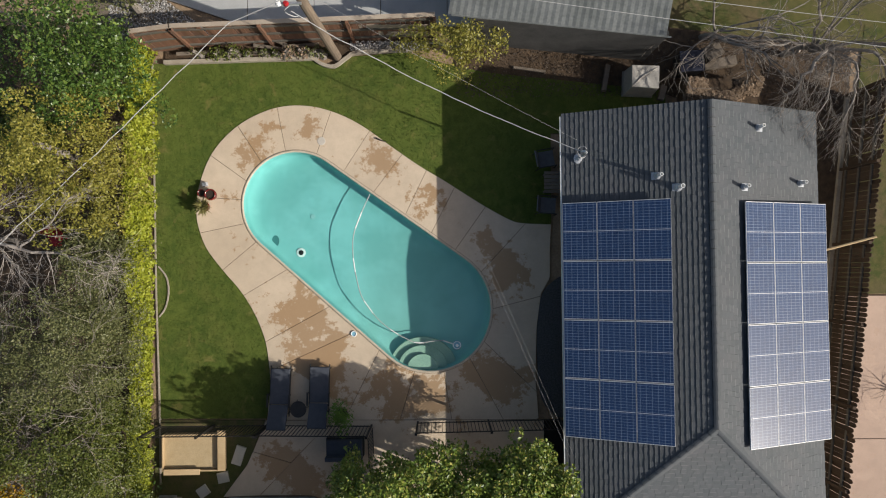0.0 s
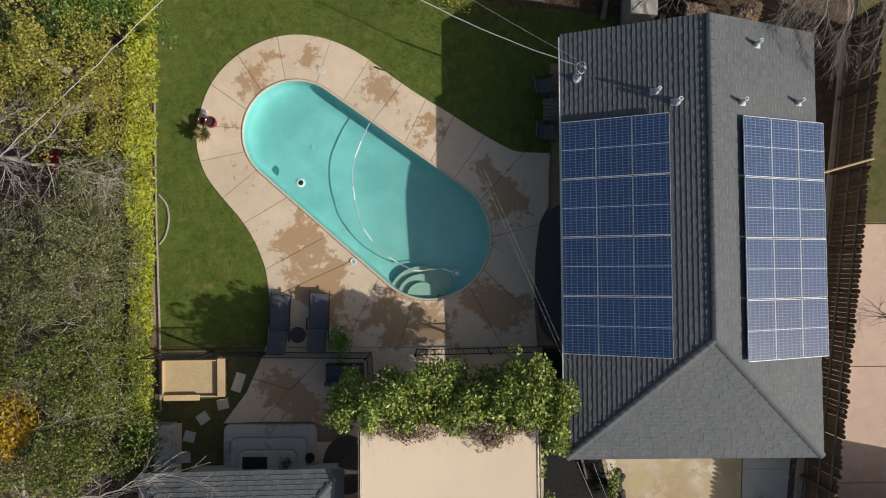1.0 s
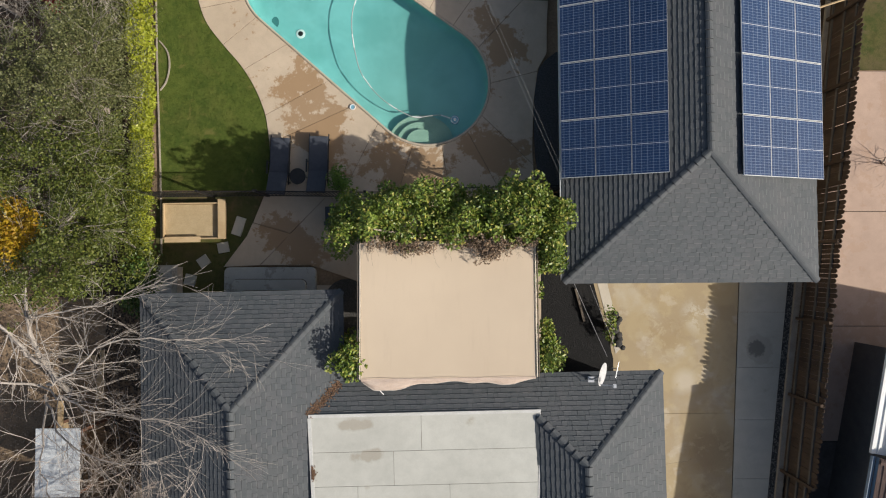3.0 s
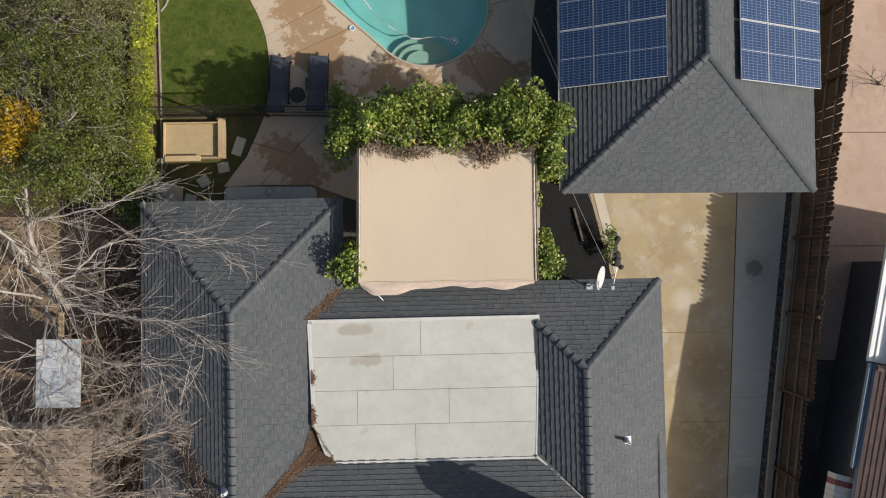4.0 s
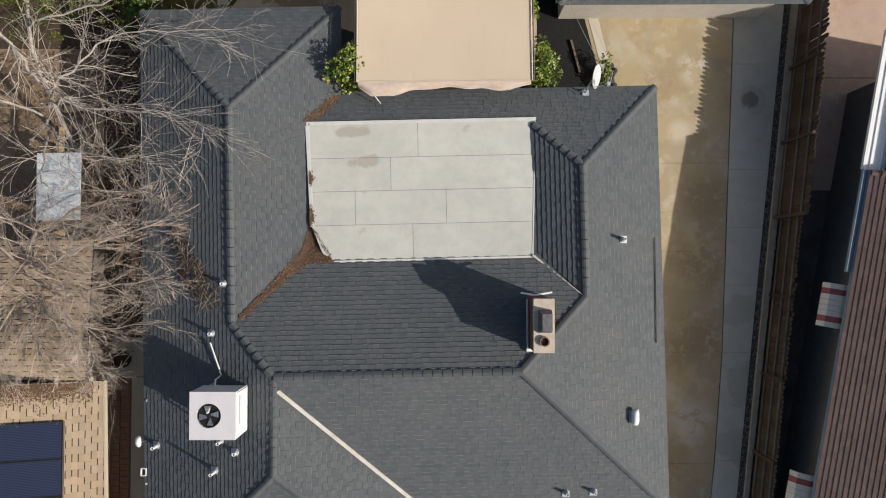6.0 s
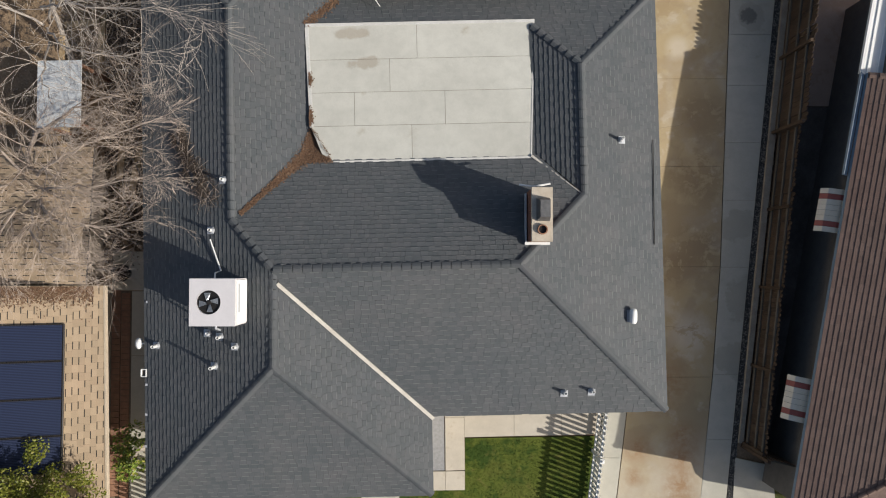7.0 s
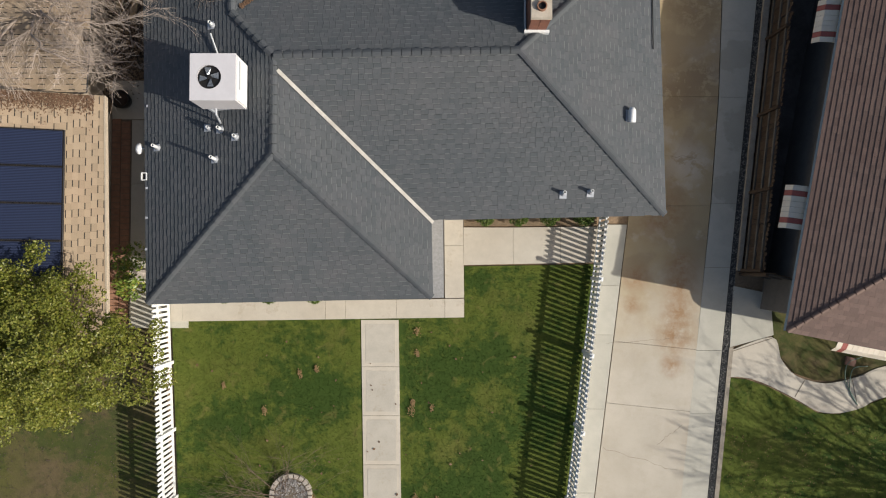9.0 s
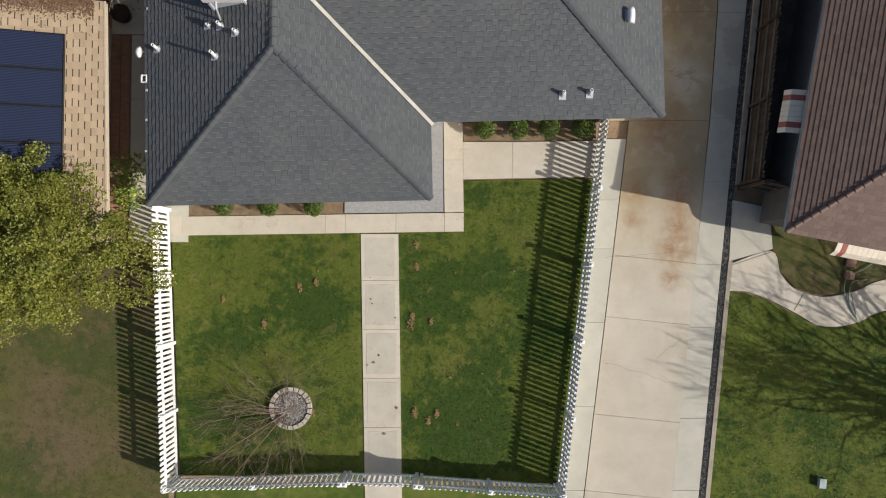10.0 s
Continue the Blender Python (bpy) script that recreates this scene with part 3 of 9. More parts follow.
def slab(poly, parent, mat, z=0.0, gap=0.007, name="slab", thick=0.06, label=""):
    p = shrink(poly, gap)
    q = shrink(poly, gap + 0.004)
    if len(p) != len(q):
        q = p
    area = sum(a[0] * b[1] - b[0] * a[1] for a, b in zip(p, p[1:] + p[:1]))
    if area < 0:
        p, q = p[::-1], q[::-1]
    n = len(p)
    vs = [(x, y, z - thick) for x, y in p] + [(x, y, z - 0.008) for x, y in p] + [(x, y, z) for x, y in q]
    fs = [tuple(range(2 * n, 3 * n))] + [(r * n + i, r * n + (i + 1) % n, (r + 1) * n + (i + 1) % n, (r + 1) * n + i) for r in (0, 1) for i in range(n)]
    return part(name, MB().add(vs, fs), mat, parent, label)


for poly in sections:
    slab(poly, deck, M["deck"])

# patio between the iron fence and the house
patio = thing("patio", "shaded concrete patio with damp stains", "patio", "structure")
PATIO = [
    [(-5.7, -4.97), (-3.6, -4.97), (-4.9, -6.3), (-6.1, -5.95)], [(-6.12, -5.98), (-4.9, -6.33), (-5.9, -7.35), (-7.05, -7.4), (-6.3, -6.4)],
    [(-3.57, -4.97), (-2.3, -4.97), (-2.3, -8.0), (-4.2, -7.35), (-5.85, -7.35), (-4.87, -6.32)], [(-2.28, -4.97), (0.3, -4.97), (0.3, -8.0), (-2.28, -8.0)],
    [(0.32, -4.97), (3.3, -4.97), (3.3, -8.0), (0.32, -8.0)], [(-4.1, -8.02), (0.3, -8.02), (0.3, -10.9), (-3.6, -10.9)], [(0.32, -8.02), (3.3, -8.02), (4.8, -11), (0.32, -10.9)],
    [(-9.0, -7.4), (-8.42, -7.42), (-8.42, -9.0), (-9.0, -9.0)]]
for poly in PATIO:
    part("joint_bed", MB().prism(poly, -0.07, -0.022), M["joint"], patio)
    slab(poly, patio, M["deck"], gap=-0.009)

# ---- driveway ----
drive = thing("driveway", "long concrete driveway with rust and water stains", "driveway", "structure")


def line_x(y, a, b):
    """x at y on the line through two points."""
    return a[0] + (b[0] - a[0]) * (y - a[1]) / (b[1] - a[1])


Lw = lambda y: 3.4 if y > -7 else (line_x(y, (4.86, -7.0), (5.75, -10.3)) if y > -10.3 else 5.7) if y > -22.0 else line_x(y, (6.40, -21.9), (4.87, -34.0))
Lm = lambda y: 9.83 + (y + 7.1) * 0.045 if y > -20 else 9.25 + (y + 20) * 0.112
Le = lambda y: 11.5 + (y + 7.1) * 0.109
ys = [-6.9, -12.2, -15.1, -18.4, -22.0, -26.4, -28.4, -31.55, -34.0, -38.0, -44.0]
skew = lambda y: 0.02 if y > -23 else -0.28
for a, b in zip(ys, ys[1:]):
    edge = [(Lw(a - 1e-3), a), (Lw(0.5 * (a + b)), 0.5 * (a + b)), (Lw(b + 1e-3), b)]
    poly = edge + [(Lm(b), b + skew(b)), (Lm(a), a + skew(a))]
    part("joint_bed", MB().prism(poly, -0.07, -0.025), M["joint"], drive)
    slab(poly, drive, M["drive"], gap=0.003)
ys = [-6.9, -8.9, -10.7, -12.4, -14.3, -16.2, -18.4, -21.9, -24.0, -26.7, -28.75, -31.7, -34.0, -38, -44]
for a, b in zip(ys, ys[1:]):
    poly = [(Lm(a) + 0.02, a), (Lm(b) + 0.02, b), (Le(b), b), (Le(a), a)]
    part("joint_bed", MB().prism(poly, -0.07, -0.025), M["joint"], drive)
    slab(poly, drive, M["side"], gap=0.003, name="side_slab")
ys = [-22.6, -24.6, -26.2, -28.6, -31.3, -34.0, -38.0]
for a, b in zip(ys, ys[1:]):
    poly = [(line_x(a, (5.5, -22.0), (4.02, -33.9)) + 0.05, a), (line_x(b, (5.5, -22.0), (4.02, -33.9)) + 0.05, b), (Lw(b) - 0.02, b), (Lw(a) - 0.02, a)]
    part("joint_bed", MB().prism(poly, -0.07, -0.025), M["joint"], drive)
    slab(poly, drive, M["side"], gap=0.003, name="edge_slab")

rng = np.random.default_rng(6)
for a, b in (((5.45, -29.87), (7.84, -30.57)), ((7.2, -29.75), (8.05, -29.12)), ((5.55, -26.5), (7.9, -26.3)), ((6.3, -20.2), (8.6, -20.4)), ((6.2, -14.0), (8.2, -13.7))):
    a, b = Vector(a), Vector(b)
    line = [a.lerp(b, k / 14) + Vector(rng.normal(size=2)) * 0.022 for k in range(15)]
    part("crack", MB().tube([(p.x, p.y, -0.001) for p in line], [0.0025 + 0.003 * abs(math.sin(1.7 * k)) for k in range(15)], 4), M["joint"], drive, "fine dark crack")

# ---- front walks ----
walks = thing("front_walk", "pale concrete walk of square slabs through the front lawn", "walkway", "structure")


def walk_slabs(polys, mat):
    for poly in polys:
        part("joint_bed", MB().prism(poly, -0.07, -0.025), M["joint"], walks)
        slab(poly, walks, mat, gap=0.003)


ys = [-25.72, -27.24, -28.82, -30.4, -31.98, -33.5, -35.0, -36.6]
walk_slabs([[(line_x(a, (-2.4, -25.7), (-2.24, -33.5)), a), (line_x(b, (-2.4, -25.7), (-2.24, -33.5)), b), (line_x(b, (-1.17, -25.7), (-1.04, -33.5)), b), (line_x(a, (-1.17, -25.7), (-1.04, -33.5)), a)] for a, b in zip(ys, ys[1:])], M["slab"])
for a, b in zip(ys[:6], ys[1:7]):
    xl, xr = line_x(0.5 * (a + b), (-2.4, -25.7), (-2.24, -33.5)), line_x(0.5 * (a + b), (-1.17, -25.7), (-1.04, -33.5))
    slab([(xl + 0.13, a - 0.13), (xl + 0.13, b + 0.13), (xr - 0.13, b + 0.13), (xr - 0.13, a - 0.13)], walks, M["slab_in"], 0.005, 0.0, "inner_panel", 0.02)
xs = [-8.6, -8.2, -3.55, -2.9, -1.25, 0.33, 0.96]
yy = lambda x: -25.79 + (x + 8.6) * 0.0155
walk_slabs([[(a, yy(a)), (b, yy(b)), (b, yy(b) + 0.62), (a, yy(a) + 0.62)] for a, b in zip(xs, xs[1:])], M["slab"])
walk_slabs([[(0.33, -25.02), (0.96, -25.0), (0.94, -23.3), (0.31, -23.3)], [(0.31, -23.3), (0.94, -23.3), (0.92, -21.4), (0.29, -21.4)],
            [(0.945, -23.94), (2.56, -23.9), (2.56, -22.7), (0.935, -22.7)], [(2.56, -23.9), (4.11, -23.87), (4.11, -22.68), (2.56, -22.7)], [(4.11, -23.87), (5.4, -23.84), (5.55, -22.66), (4.11, -22.68)]], M["slab"])


# ---- roofs ----
def clip(poly, x0, y0, x1, y1):
    """A convex outline cut to a rectangle."""
    for axis, lim, sign in ((0, x0, 1), (0, x1, -1), (1, y0, 1), (1, y1, -1)):
        out = []
        for a, b in zip(poly, poly[1:] + poly[:1]):
            da, db = sign * (a[axis] - lim), sign * (b[axis] - lim)
            if da >= 0:
                out.append(a)
            if (da >= 0) != (db >= 0):
                t = da / (da - db)
                out.append((a[0] + (b[0] - a[0]) * t, a[1] + (b[1] - a[1]) * t))
        poly = out
        if len(poly) < 3:
            return []
    return poly


TILE_W, TILE_H, TILE_T = 0.205, 0.136, 0.019
tile_data = {}


def full_tile(mat, w, h, thick, cover, lip):
    key = (mat.name, w, h)
    if key not in tile_data:
        mb, g = MB(), 0.0015
        top = thick * (1 - lip / h)
        vs = [(g, lip, top), (w - g, lip, top), (w - g, h * cover, 0.002), (g, h * cover, 0.002), (g, lip, -0.008), (w - g, lip, -0.008), (w - g, h * cover, -0.008), (g, h * cover, -0.008)]
        mb.add(vs, [(0, 1, 2, 3), (4, 5, 1, 0), (5, 6, 2, 1), (7, 4, 0, 3)])
        tile_data[key] = mb.data("roof_tile", mat)
    return tile_data[key]


def slope(parent, poly, zf, grad, mats, own=0, name="roof_slope", w=TILE_W, h=TILE_H, seed=1, thick=TILE_T, cover=0.93, tab=0.0045, widths=(1.0, 1.0, 0.62, 0.78, 0.9, 1.2), rest=None):
    """One roof plane over a convex plan outline, laid with overlapping tiles; grad: the uphill way in plan, with its steepness."""
    gx, gy = grad
    k = math.hypot(gx, gy)
    up = Vector((gx / k, gy / k, k)).normalized()
    ax = Vector((gy / k, -gx / k, 0))
    nrm = ax.cross(up).normalized()
    if nrm.z < 0:
        ax = -ax
        nrm = ax.cross(up).normalized()
    org = Vector((poly[0][0], poly[0][1], zf(*poly[0])))
    flat = []
    for x, y in poly:
        d = Vector((x, y, zf(x, y))) - org
        flat.append((d.dot(ax), d.dot(up)))
    place = lambda a, b, c: org + ax * a + up * b + nrm * c
    base = MB()
    area = sum(a[0] * b[1] - b[0] * a[1] for a, b in zip(flat, flat[1:] + flat[:1]))
    ring = flat if area > 0 else flat[::-1]
    n = len(ring)
    base.add([place(a, b, -0.10) for a, b in ring] + [place(a, b, -0.004) for a, b in ring],
             [tuple(range(n - 1, -1, -1)), tuple(range(n, 2 * n))] + [(i, (i + 1) % n, n + (i + 1) % n, n + i) for i in range(n)])
    ob = part(name, base, M["under"], parent, "tiled roof slope")
    rng = np.random.default_rng(seed)
    lo_a, hi_a = min(p[0] for p in flat), max(p[0] for p in flat)
    lo_b, hi_b = min(p[1] for p in flat), max(p[1] for p in flat)
    many, done, row, b = MB(), 0, 0, lo_b - 0.03
    lip = 0.017 if len(mats) > 2 else 0.0
    full = full_tile(mats[0], w, h, thick, cover, lip)
    # collects the paler edge strips
    tinted = MB()
    turn = Matrix((ax, up, nrm)).transposed().to_4x4()
    while b < hi_b:
        a, k = lo_a - w * (0.55 if row % 2 else 1.05) - 0.05 * float(rng.uniform()), 0
        while a < hi_a:
            wide = w * float(rng.choice(widths))
            lift = float(rng.uniform(-0.001, 0.001)) + (tab if (k + row) % 2 else 0.0)
            hgt = lambda q: thick * min(1.0, max(0.1, 1 - (q - b) / h)) + lift
            if lip:
                edge = clip(ring, a + 0.0015, b, a + wide - 0.0015, b + lip)
                m = len(edge)
                if m >= 3:
                    (tinted if (k + row) % 2 else many).add([place(p, q, hgt(q)) for p, q in edge] + [place(p, q, -0.006) for p, q in edge],
                             [tuple(range(m))] + [(m + i, m + (i + 1) % m, (i + 1) % m, i) for i in range(m)])
            cut = clip(ring, a + 0.0015, b + lip, a + wide - 0.0015, b + h * (cover if (k + row) % 2 else rest or min(1.0, cover + 0.07)))
            if b < lo_b:
                cut = [(p, q - 0.03 if q < lo_b + 0.01 else q) for p, q in cut]
            whole = len(cut) == 4 and abs(sum(p[0] * q[1] - q[0] * p[1] for p, q in zip(cut, cut[1:] + cut[:1]))) > 1.95 * (wide - 0.003) * (h * cover - lip) and (k + row) % 2
            if whole and done < own and abs(wide - w) < 1e-6:
                t = part("roof_tile", full, None, ob)
                t.matrix_local = Matrix.Translation(place(a, b, lift)) @ turn
                done += 1
            elif len(cut) >= 3:
                m = len(cut)
                many.add([place(p, q, hgt(q)) for p, q in cut] + [place(p, q, -0.006) for p, q in cut],
                         [tuple(range(m))] + [(m + i, m + (i + 1) % m, (i + 1) % m, i) for i in range(m)])
            a += wide
            k += 1
        b += h
        row += 1
    part("roof_tiles", many, mats[1], ob, kind="stuff")
    if lip:
        part("tile_edges", tinted, mats[2], ob, "paler tile edges", kind="stuff")
    return ob


cap_data = {}


def caps(parent, p, q, mat, step=0.25, w=0.105, name="ridge_cap"):
    """Overlapping cap pieces along a ridge or hip."""
    p, q = Vector(p), Vector(q)
    d = (q - p).normalized()
    sidev = d.cross(Vector((0, 0, 1))).normalized()
    upv = sidev.cross(d).normalized()
    if mat.name not in cap_data:
        mb = MB()
        prof = [(-w, -0.030), (-w * 0.5, -0.004), (0, 0.010), (w * 0.5, -0.004), (w, -0.030)]
        vs = [(x, 0, z + 0.034) for x, z in prof] + [(x * 0.92, step * 0.95, z + 0.006) for x, z in prof] + [(x, 0, z - 0.012) for x, z in prof]
        fs = [(i, i + 1, i + 6, i + 5) for i in range(4)] + [(10 + i, 11 + i, i + 1, i) for i in range(4)]
        mb.add(vs, fs)
        cap_data[mat.name] = mb.data("ridge_cap", mat)
    turn = Matrix((sidev, d, upv)).transposed().to_4x4()
    count = int((q - p).length / step)
    for i in range(count):
        t = part(name, cap_data[mat.name], None, parent)
        t.matrix_local = Matrix.Translation(p + d * (i * (q - p).length / count)) @ turn


def walls(parent, poly, h, mat, thick=0.18, name="wall"):
    """Upright walls with thickness along a closed outline, butted at the corners."""
    n = len(poly)
    area = sum(a[0] * b[1] - b[0] * a[1] for a, b in zip(poly, poly[1:] + poly[:1]))
    if area < 0:
        poly = poly[::-1]
    inner = shrink(poly, thick)
    for i in range(n):
        j = (i + 1) % n
        part(name, MB().prism([poly[i], poly[j], inner[j], inner[i]], -0.08, h), mat, parent)


# ---- the main house ----
E0, S0 = 2.57, 0.40
HOUSE = pose(0, -18.4, 0, 0, 0, 1.3)
house = thing("house", "single-storey house with grey tiled hip roofs", "house", at=HOUSE)
T2 = (M["tile"], M["tile_s"], M["pale_edge"])
zW = lambda u, v: E0 + S0 * (u + 8.3)
zN1 = lambda u, v: E0 + 0.3668 * (10.38 - v)
zE3 = lambda u, v: E0 + S0 * (-2.56 - u)
zN2 = lambda u, v: E0 + S0 * (7.87 - v)
zNm = lambda u, v: 4.25 - S0 * (v - 0.04)
zWc = lambda u, v: 3.518 - S0 * (4.15 - u)
zE = lambda u, v: E0 + S0 * (6.52 - u)
zS2 = lambda u, v: 4.25 + 0.394 * (v - 0.04)
zEw = lambda u, v: E0 + S0 * (-0.2 - u)
zS1 = lambda u, v: E0 + 0.4133 * (v + 6.45)
slope(house, [(-8.3, 10.38), (-8.3, 1.4), (-5.43, 1.4), (-5.43, 7.25)], zW, (S0, 0), T2, seed=2)
slope(house, [(-8.3, 1.4), (-8.3, -6.45), (-4.25, -2.53), (-4.2, 0.04), (-5.43, 1.4)], zW, (S0, 0), T2, 0, seed=3)
slope(house, [(-2.56, 10.38), (-8.3, 10.38), (-5.43, 7.25)], zN1, (0, -0.3668), T2, seed=4)
slope(house, [(-2.56, 10.38), (-5.43, 7.25), (-5.43, 1.37), (-2.56, 4.24)], zE3, (-S0, 0), T2, seed=5)
slope(house, [(-5.43, 1.4), (-4.2, 0.04), (2.2, 0.04), (4.08, 1.9), (2.75, 3.3), (-3.4, 3.42)], zNm, (0, -S0), T2, 150, seed=6)
slope(house, [(3.0, 7.87), (-2.56, 7.87), (-3.56, 6.90), (3.0, 6.90)], zN2, (0, -S0), T2, seed=7)
slope(house, [(6.52, 7.87), (3.0, 7.87), (3.0, 6.65), (4.15, 5.5)], zN2, (0, -S0), T2, seed=8)
slope(house, [(4.15, 5.5), (2.85, 6.8), (2.6, 6.8), (2.6, 3.45), (4.15, 1.9)], zWc, (S0, 0), T2, seed=9)
slope(house, [(6.52, 7.87), (4.15, 5.5), (4.15, 1.9), (6.52, 1.9)], zE, (-S0, 0), T2, seed=10)
slope(house, [(6.52, 1.9), (4.15, 1.9), (2.25, 0.04), (6.52, -4.22)], zE, (-S0, 0), T2, seed=11)
slope(house, [(6.52, -4.22), (2.25, 0.04), (-4.2, 0.04), (-4.25, -0.17), (-0.2, -4.22)], zS2, (0, 0.394), T2, 150, seed=12)
slope(house, [(-0.2, -4.22), (-4.25, -0.17), (-4.25, -2.53), (-0.2, -6.45)], zEw, (-S0, 0), T2, seed=13)
slope(house, [(-8.3, -6.45), (-0.2, -6.45), (-4.25, -2.53)], zS1, (0, 0.4133), T2, seed=14)
pt = lambda f, u, v, k=0.02: (u, v, f(u, v) + k)
for a, b in ((pt(zW, -8.3, 10.38), pt(zW, -5.43, 7.25)), (pt(zN1, -2.56, 10.38), pt(zN1, -5.43, 7.25)), (pt(zW, -5.43, 7.25), pt(zW, -5.43, 1.4)),
             (pt(zW, -5.43, 1.4), pt(zNm, -4.2, 0.04)), (pt(zNm, 2.25, 0.04), pt(zNm, -4.2, 0.04)), (pt(zEw, -4.25, -2.53), pt(zEw, -4.2, 0.04)),
             (pt(zW, -8.3, -6.45), pt(zW, -4.25, -2.53)), (pt(zEw, -0.2, -6.45), pt(zEw, -4.25, -2.53)), (pt(zE, 6.52, -4.22), pt(zE, 2.25, 0.04)),
             (pt(zE, 4.15, 1.9), pt(zE, 2.25, 0.04)), (pt(zE, 4.15, 5.5), pt(zE, 4.15, 1.9)), (pt(zE, 6.52, 7.87), pt(zE, 4.15, 5.5)), (pt(zWc, 2.9, 6.75), pt(zWc, 4.15, 5.5))):
    caps(house, a, b, M["tile"])
walls(house, [(-7.75, 9.8), (-3.1, 9.8), (-3.1, 7.3), (5.95, 7.3), (5.95, -3.65), (-0.75, -3.65), (-0.75, -5.9), (-7.75, -5.9)], 2.52, M["stucco"])

# white valley flashing and the flat roof
mb = MB()
a, b = Vector(pt(zEw, -0.12, -4.32, 0.045)), Vector(pt(zEw, -4.1, -0.34, 0.045))
d = (b - a).normalized()
w = Vector((d.y, -d.x, 0)).normalized() * 0.048
mb.add([a - w + Vector((0, 0, 0.02)), a + w + Vector((0, 0, 0.02)), b + w + Vector((0, 0, 0.02)), b - w + Vector((0, 0, 0.02)), a - w - Vector((0, 0, 0.03)), a + w - Vector((0, 0, 0.03)), b + w - Vector((0, 0, 0.03)), b - w - Vector((0, 0, 0.03))],
       [(0, 1, 2, 3), (4, 5, 1, 0), (5, 6, 2, 1), (6, 7, 3, 2), (7, 4, 0, 3)])
M["flash"] = plain("valley_flashing", (0.66, 0.63, 0.56), (0.5, 0.46, 0.4), 3.0, 0.6)
part("valley_flashing", mb, M["flash"], house, "white metal valley flashing")


def zF(u, v):
    return 3.05 - (v - 3.0) * 0.019


M["felt"] = concrete("flat_roof_felt", (0.56, 0.555, 0.50), (0.50, 0.495, 0.445), (0.32, 0.27, 0.20), 0.0, 0.9, 0.55, ((-2.72, -11.83, 0.24), (-2.5, -11.80, 0.26), (-2.25, -11.80, 0.28), (-2.0, -11.78, 0.22), (-2.1, -12.66, 0.25), (-1.9, -12.62, 0.28), (-1.7, -12.6, 0.25), (-2.4, -12.70, 0.2), (-2.0, -13.5, 0.2), (-2.1, -14.6, 0.3), (0.9, -11.72, 0.3), (1.3, -11.7, 0.25)), 0.16, 0.26)
flat_poly = [(-3.46, 6.90), (2.95, 6.90), (2.76, 3.06), (-2.78, 3.04), (-3.08, 3.24), (-3.36, 3.95)]
flat_roof = part("flat_roof", MB().prism(flat_poly, lambda u, v: zF(u, v) - 0.12, zF), M["joint"], house, "pale flat roof of overlapping sheets")
lanes = [6.88, 5.91, 4.97, 4.02, 3.05]
seams = [[-0.36], [-1.14], [-2.15, 0.40], [-0.55]]
for i, (a, b) in enumerate(zip(lanes, lanes[1:])):
    xs = [-3.5] + seams[i] + [3.0]
    for x0, x1 in zip(xs, xs[1:]):
        cut = clip(flat_poly, x0 + 0.005, b + 0.005, x1 - 0.005, a - 0.005)
        part("roof_sheet", MB().prism(cut, lambda u, v: zF(u, v) - 0.01, lambda u, v: zF(u, v) + 0.012), M["felt"], flat_roof, "pale grey roofing sheet")
M["edge"] = plain("edge_metal", (0.7, 0.69, 0.66), (0.6, 0.59, 0.55), 3.0, 0.5)
part("edge_strip", MB().prism([(-3.5, 6.87), (2.98, 6.87), (2.98, 6.96), (-3.5, 6.96)], lambda u, v: zF(u, v) - 0.1, lambda u, v: zF(u, v) + 0.025), M["edge"], flat_roof, "white metal edge strip")
part("edge_strip", MB().prism([(-3.52, 6.86), (-3.42, 6.86), (-3.31, 4.0), (-3.41, 4.0)], lambda u, v: zF(u, v) - 0.1, lambda u, v: zF(u, v) + 0.022), M["edge"], flat_roof, "white metal edge strip")

part("edge_strip", MB().prism([(-2.76, 2.98), (2.80, 3.0), (2.80, 3.055), (-2.76, 3.035)], lambda u, v: zF(u, v) - 0.1, lambda u, v: zF(u, v) + 0.03), M["edge"], flat_roof, "white metal edge strip")
part("edge_strip", MB().prism([(2.945, 6.86), (2.985, 6.86), (2.80, 3.06), (2.765, 3.06)], lambda u, v: zF(u, v) - 0.1, lambda u, v: zF(u, v) + 0.022), M["edge"], flat_roof, "white metal edge strip")
part("valley_flashing", MB().tube([(2.78, 3.06, zF(2.8, 3.0) + 0.03), (3.1, 2.8, zWc(3.1, 2.8) + 0.035), (4.05, 1.95, zWc(4.05, 1.95) + 0.02)], [0.05, 0.028, 0.02], 4), M["flash"], house, "narrow pale valley metal")

# ---- the garage ----
GE, GS = 2.30, 0.42
GARAGE = pose(7.29, -4.28, 0, 0, 0, 0.35)
garage = thing("garage", "detached garage with a grey tiled roof", "garage", at=GARAGE)
gW = lambda u, v: GE + GS * (u + 3.7)
gE = lambda u, v: GE + GS * (3.7 - u)
gS = lambda u, v: GE + GS * (v + 3.56) * 1.04
slope(garage, [(-3.7, 8.78), (-3.7, -3.56), (0, 0), (0, 8.78)], gW, (GS, 0), T2, 150, seed=21)
slope(garage, [(3.7, 8.78), (0, 8.78), (0, 0), (3.7, -3.56)], gE, (-GS, 0), T2, 150, seed=22)
slope(garage, [(-3.7, -3.56), (3.7, -3.56), (0, 0)], gS, (0, GS * 1.04), T2, seed=23)
for a, b in ((pt(gW, 0, 0), pt(gW, 0, 8.78)), (pt(gW, -3.7, -3.56), pt(gW, 0, 0)), (pt(gE, 3.7, -3.56), pt(gE, 0, 0))):
    caps(garage, a, b, M["tile"])
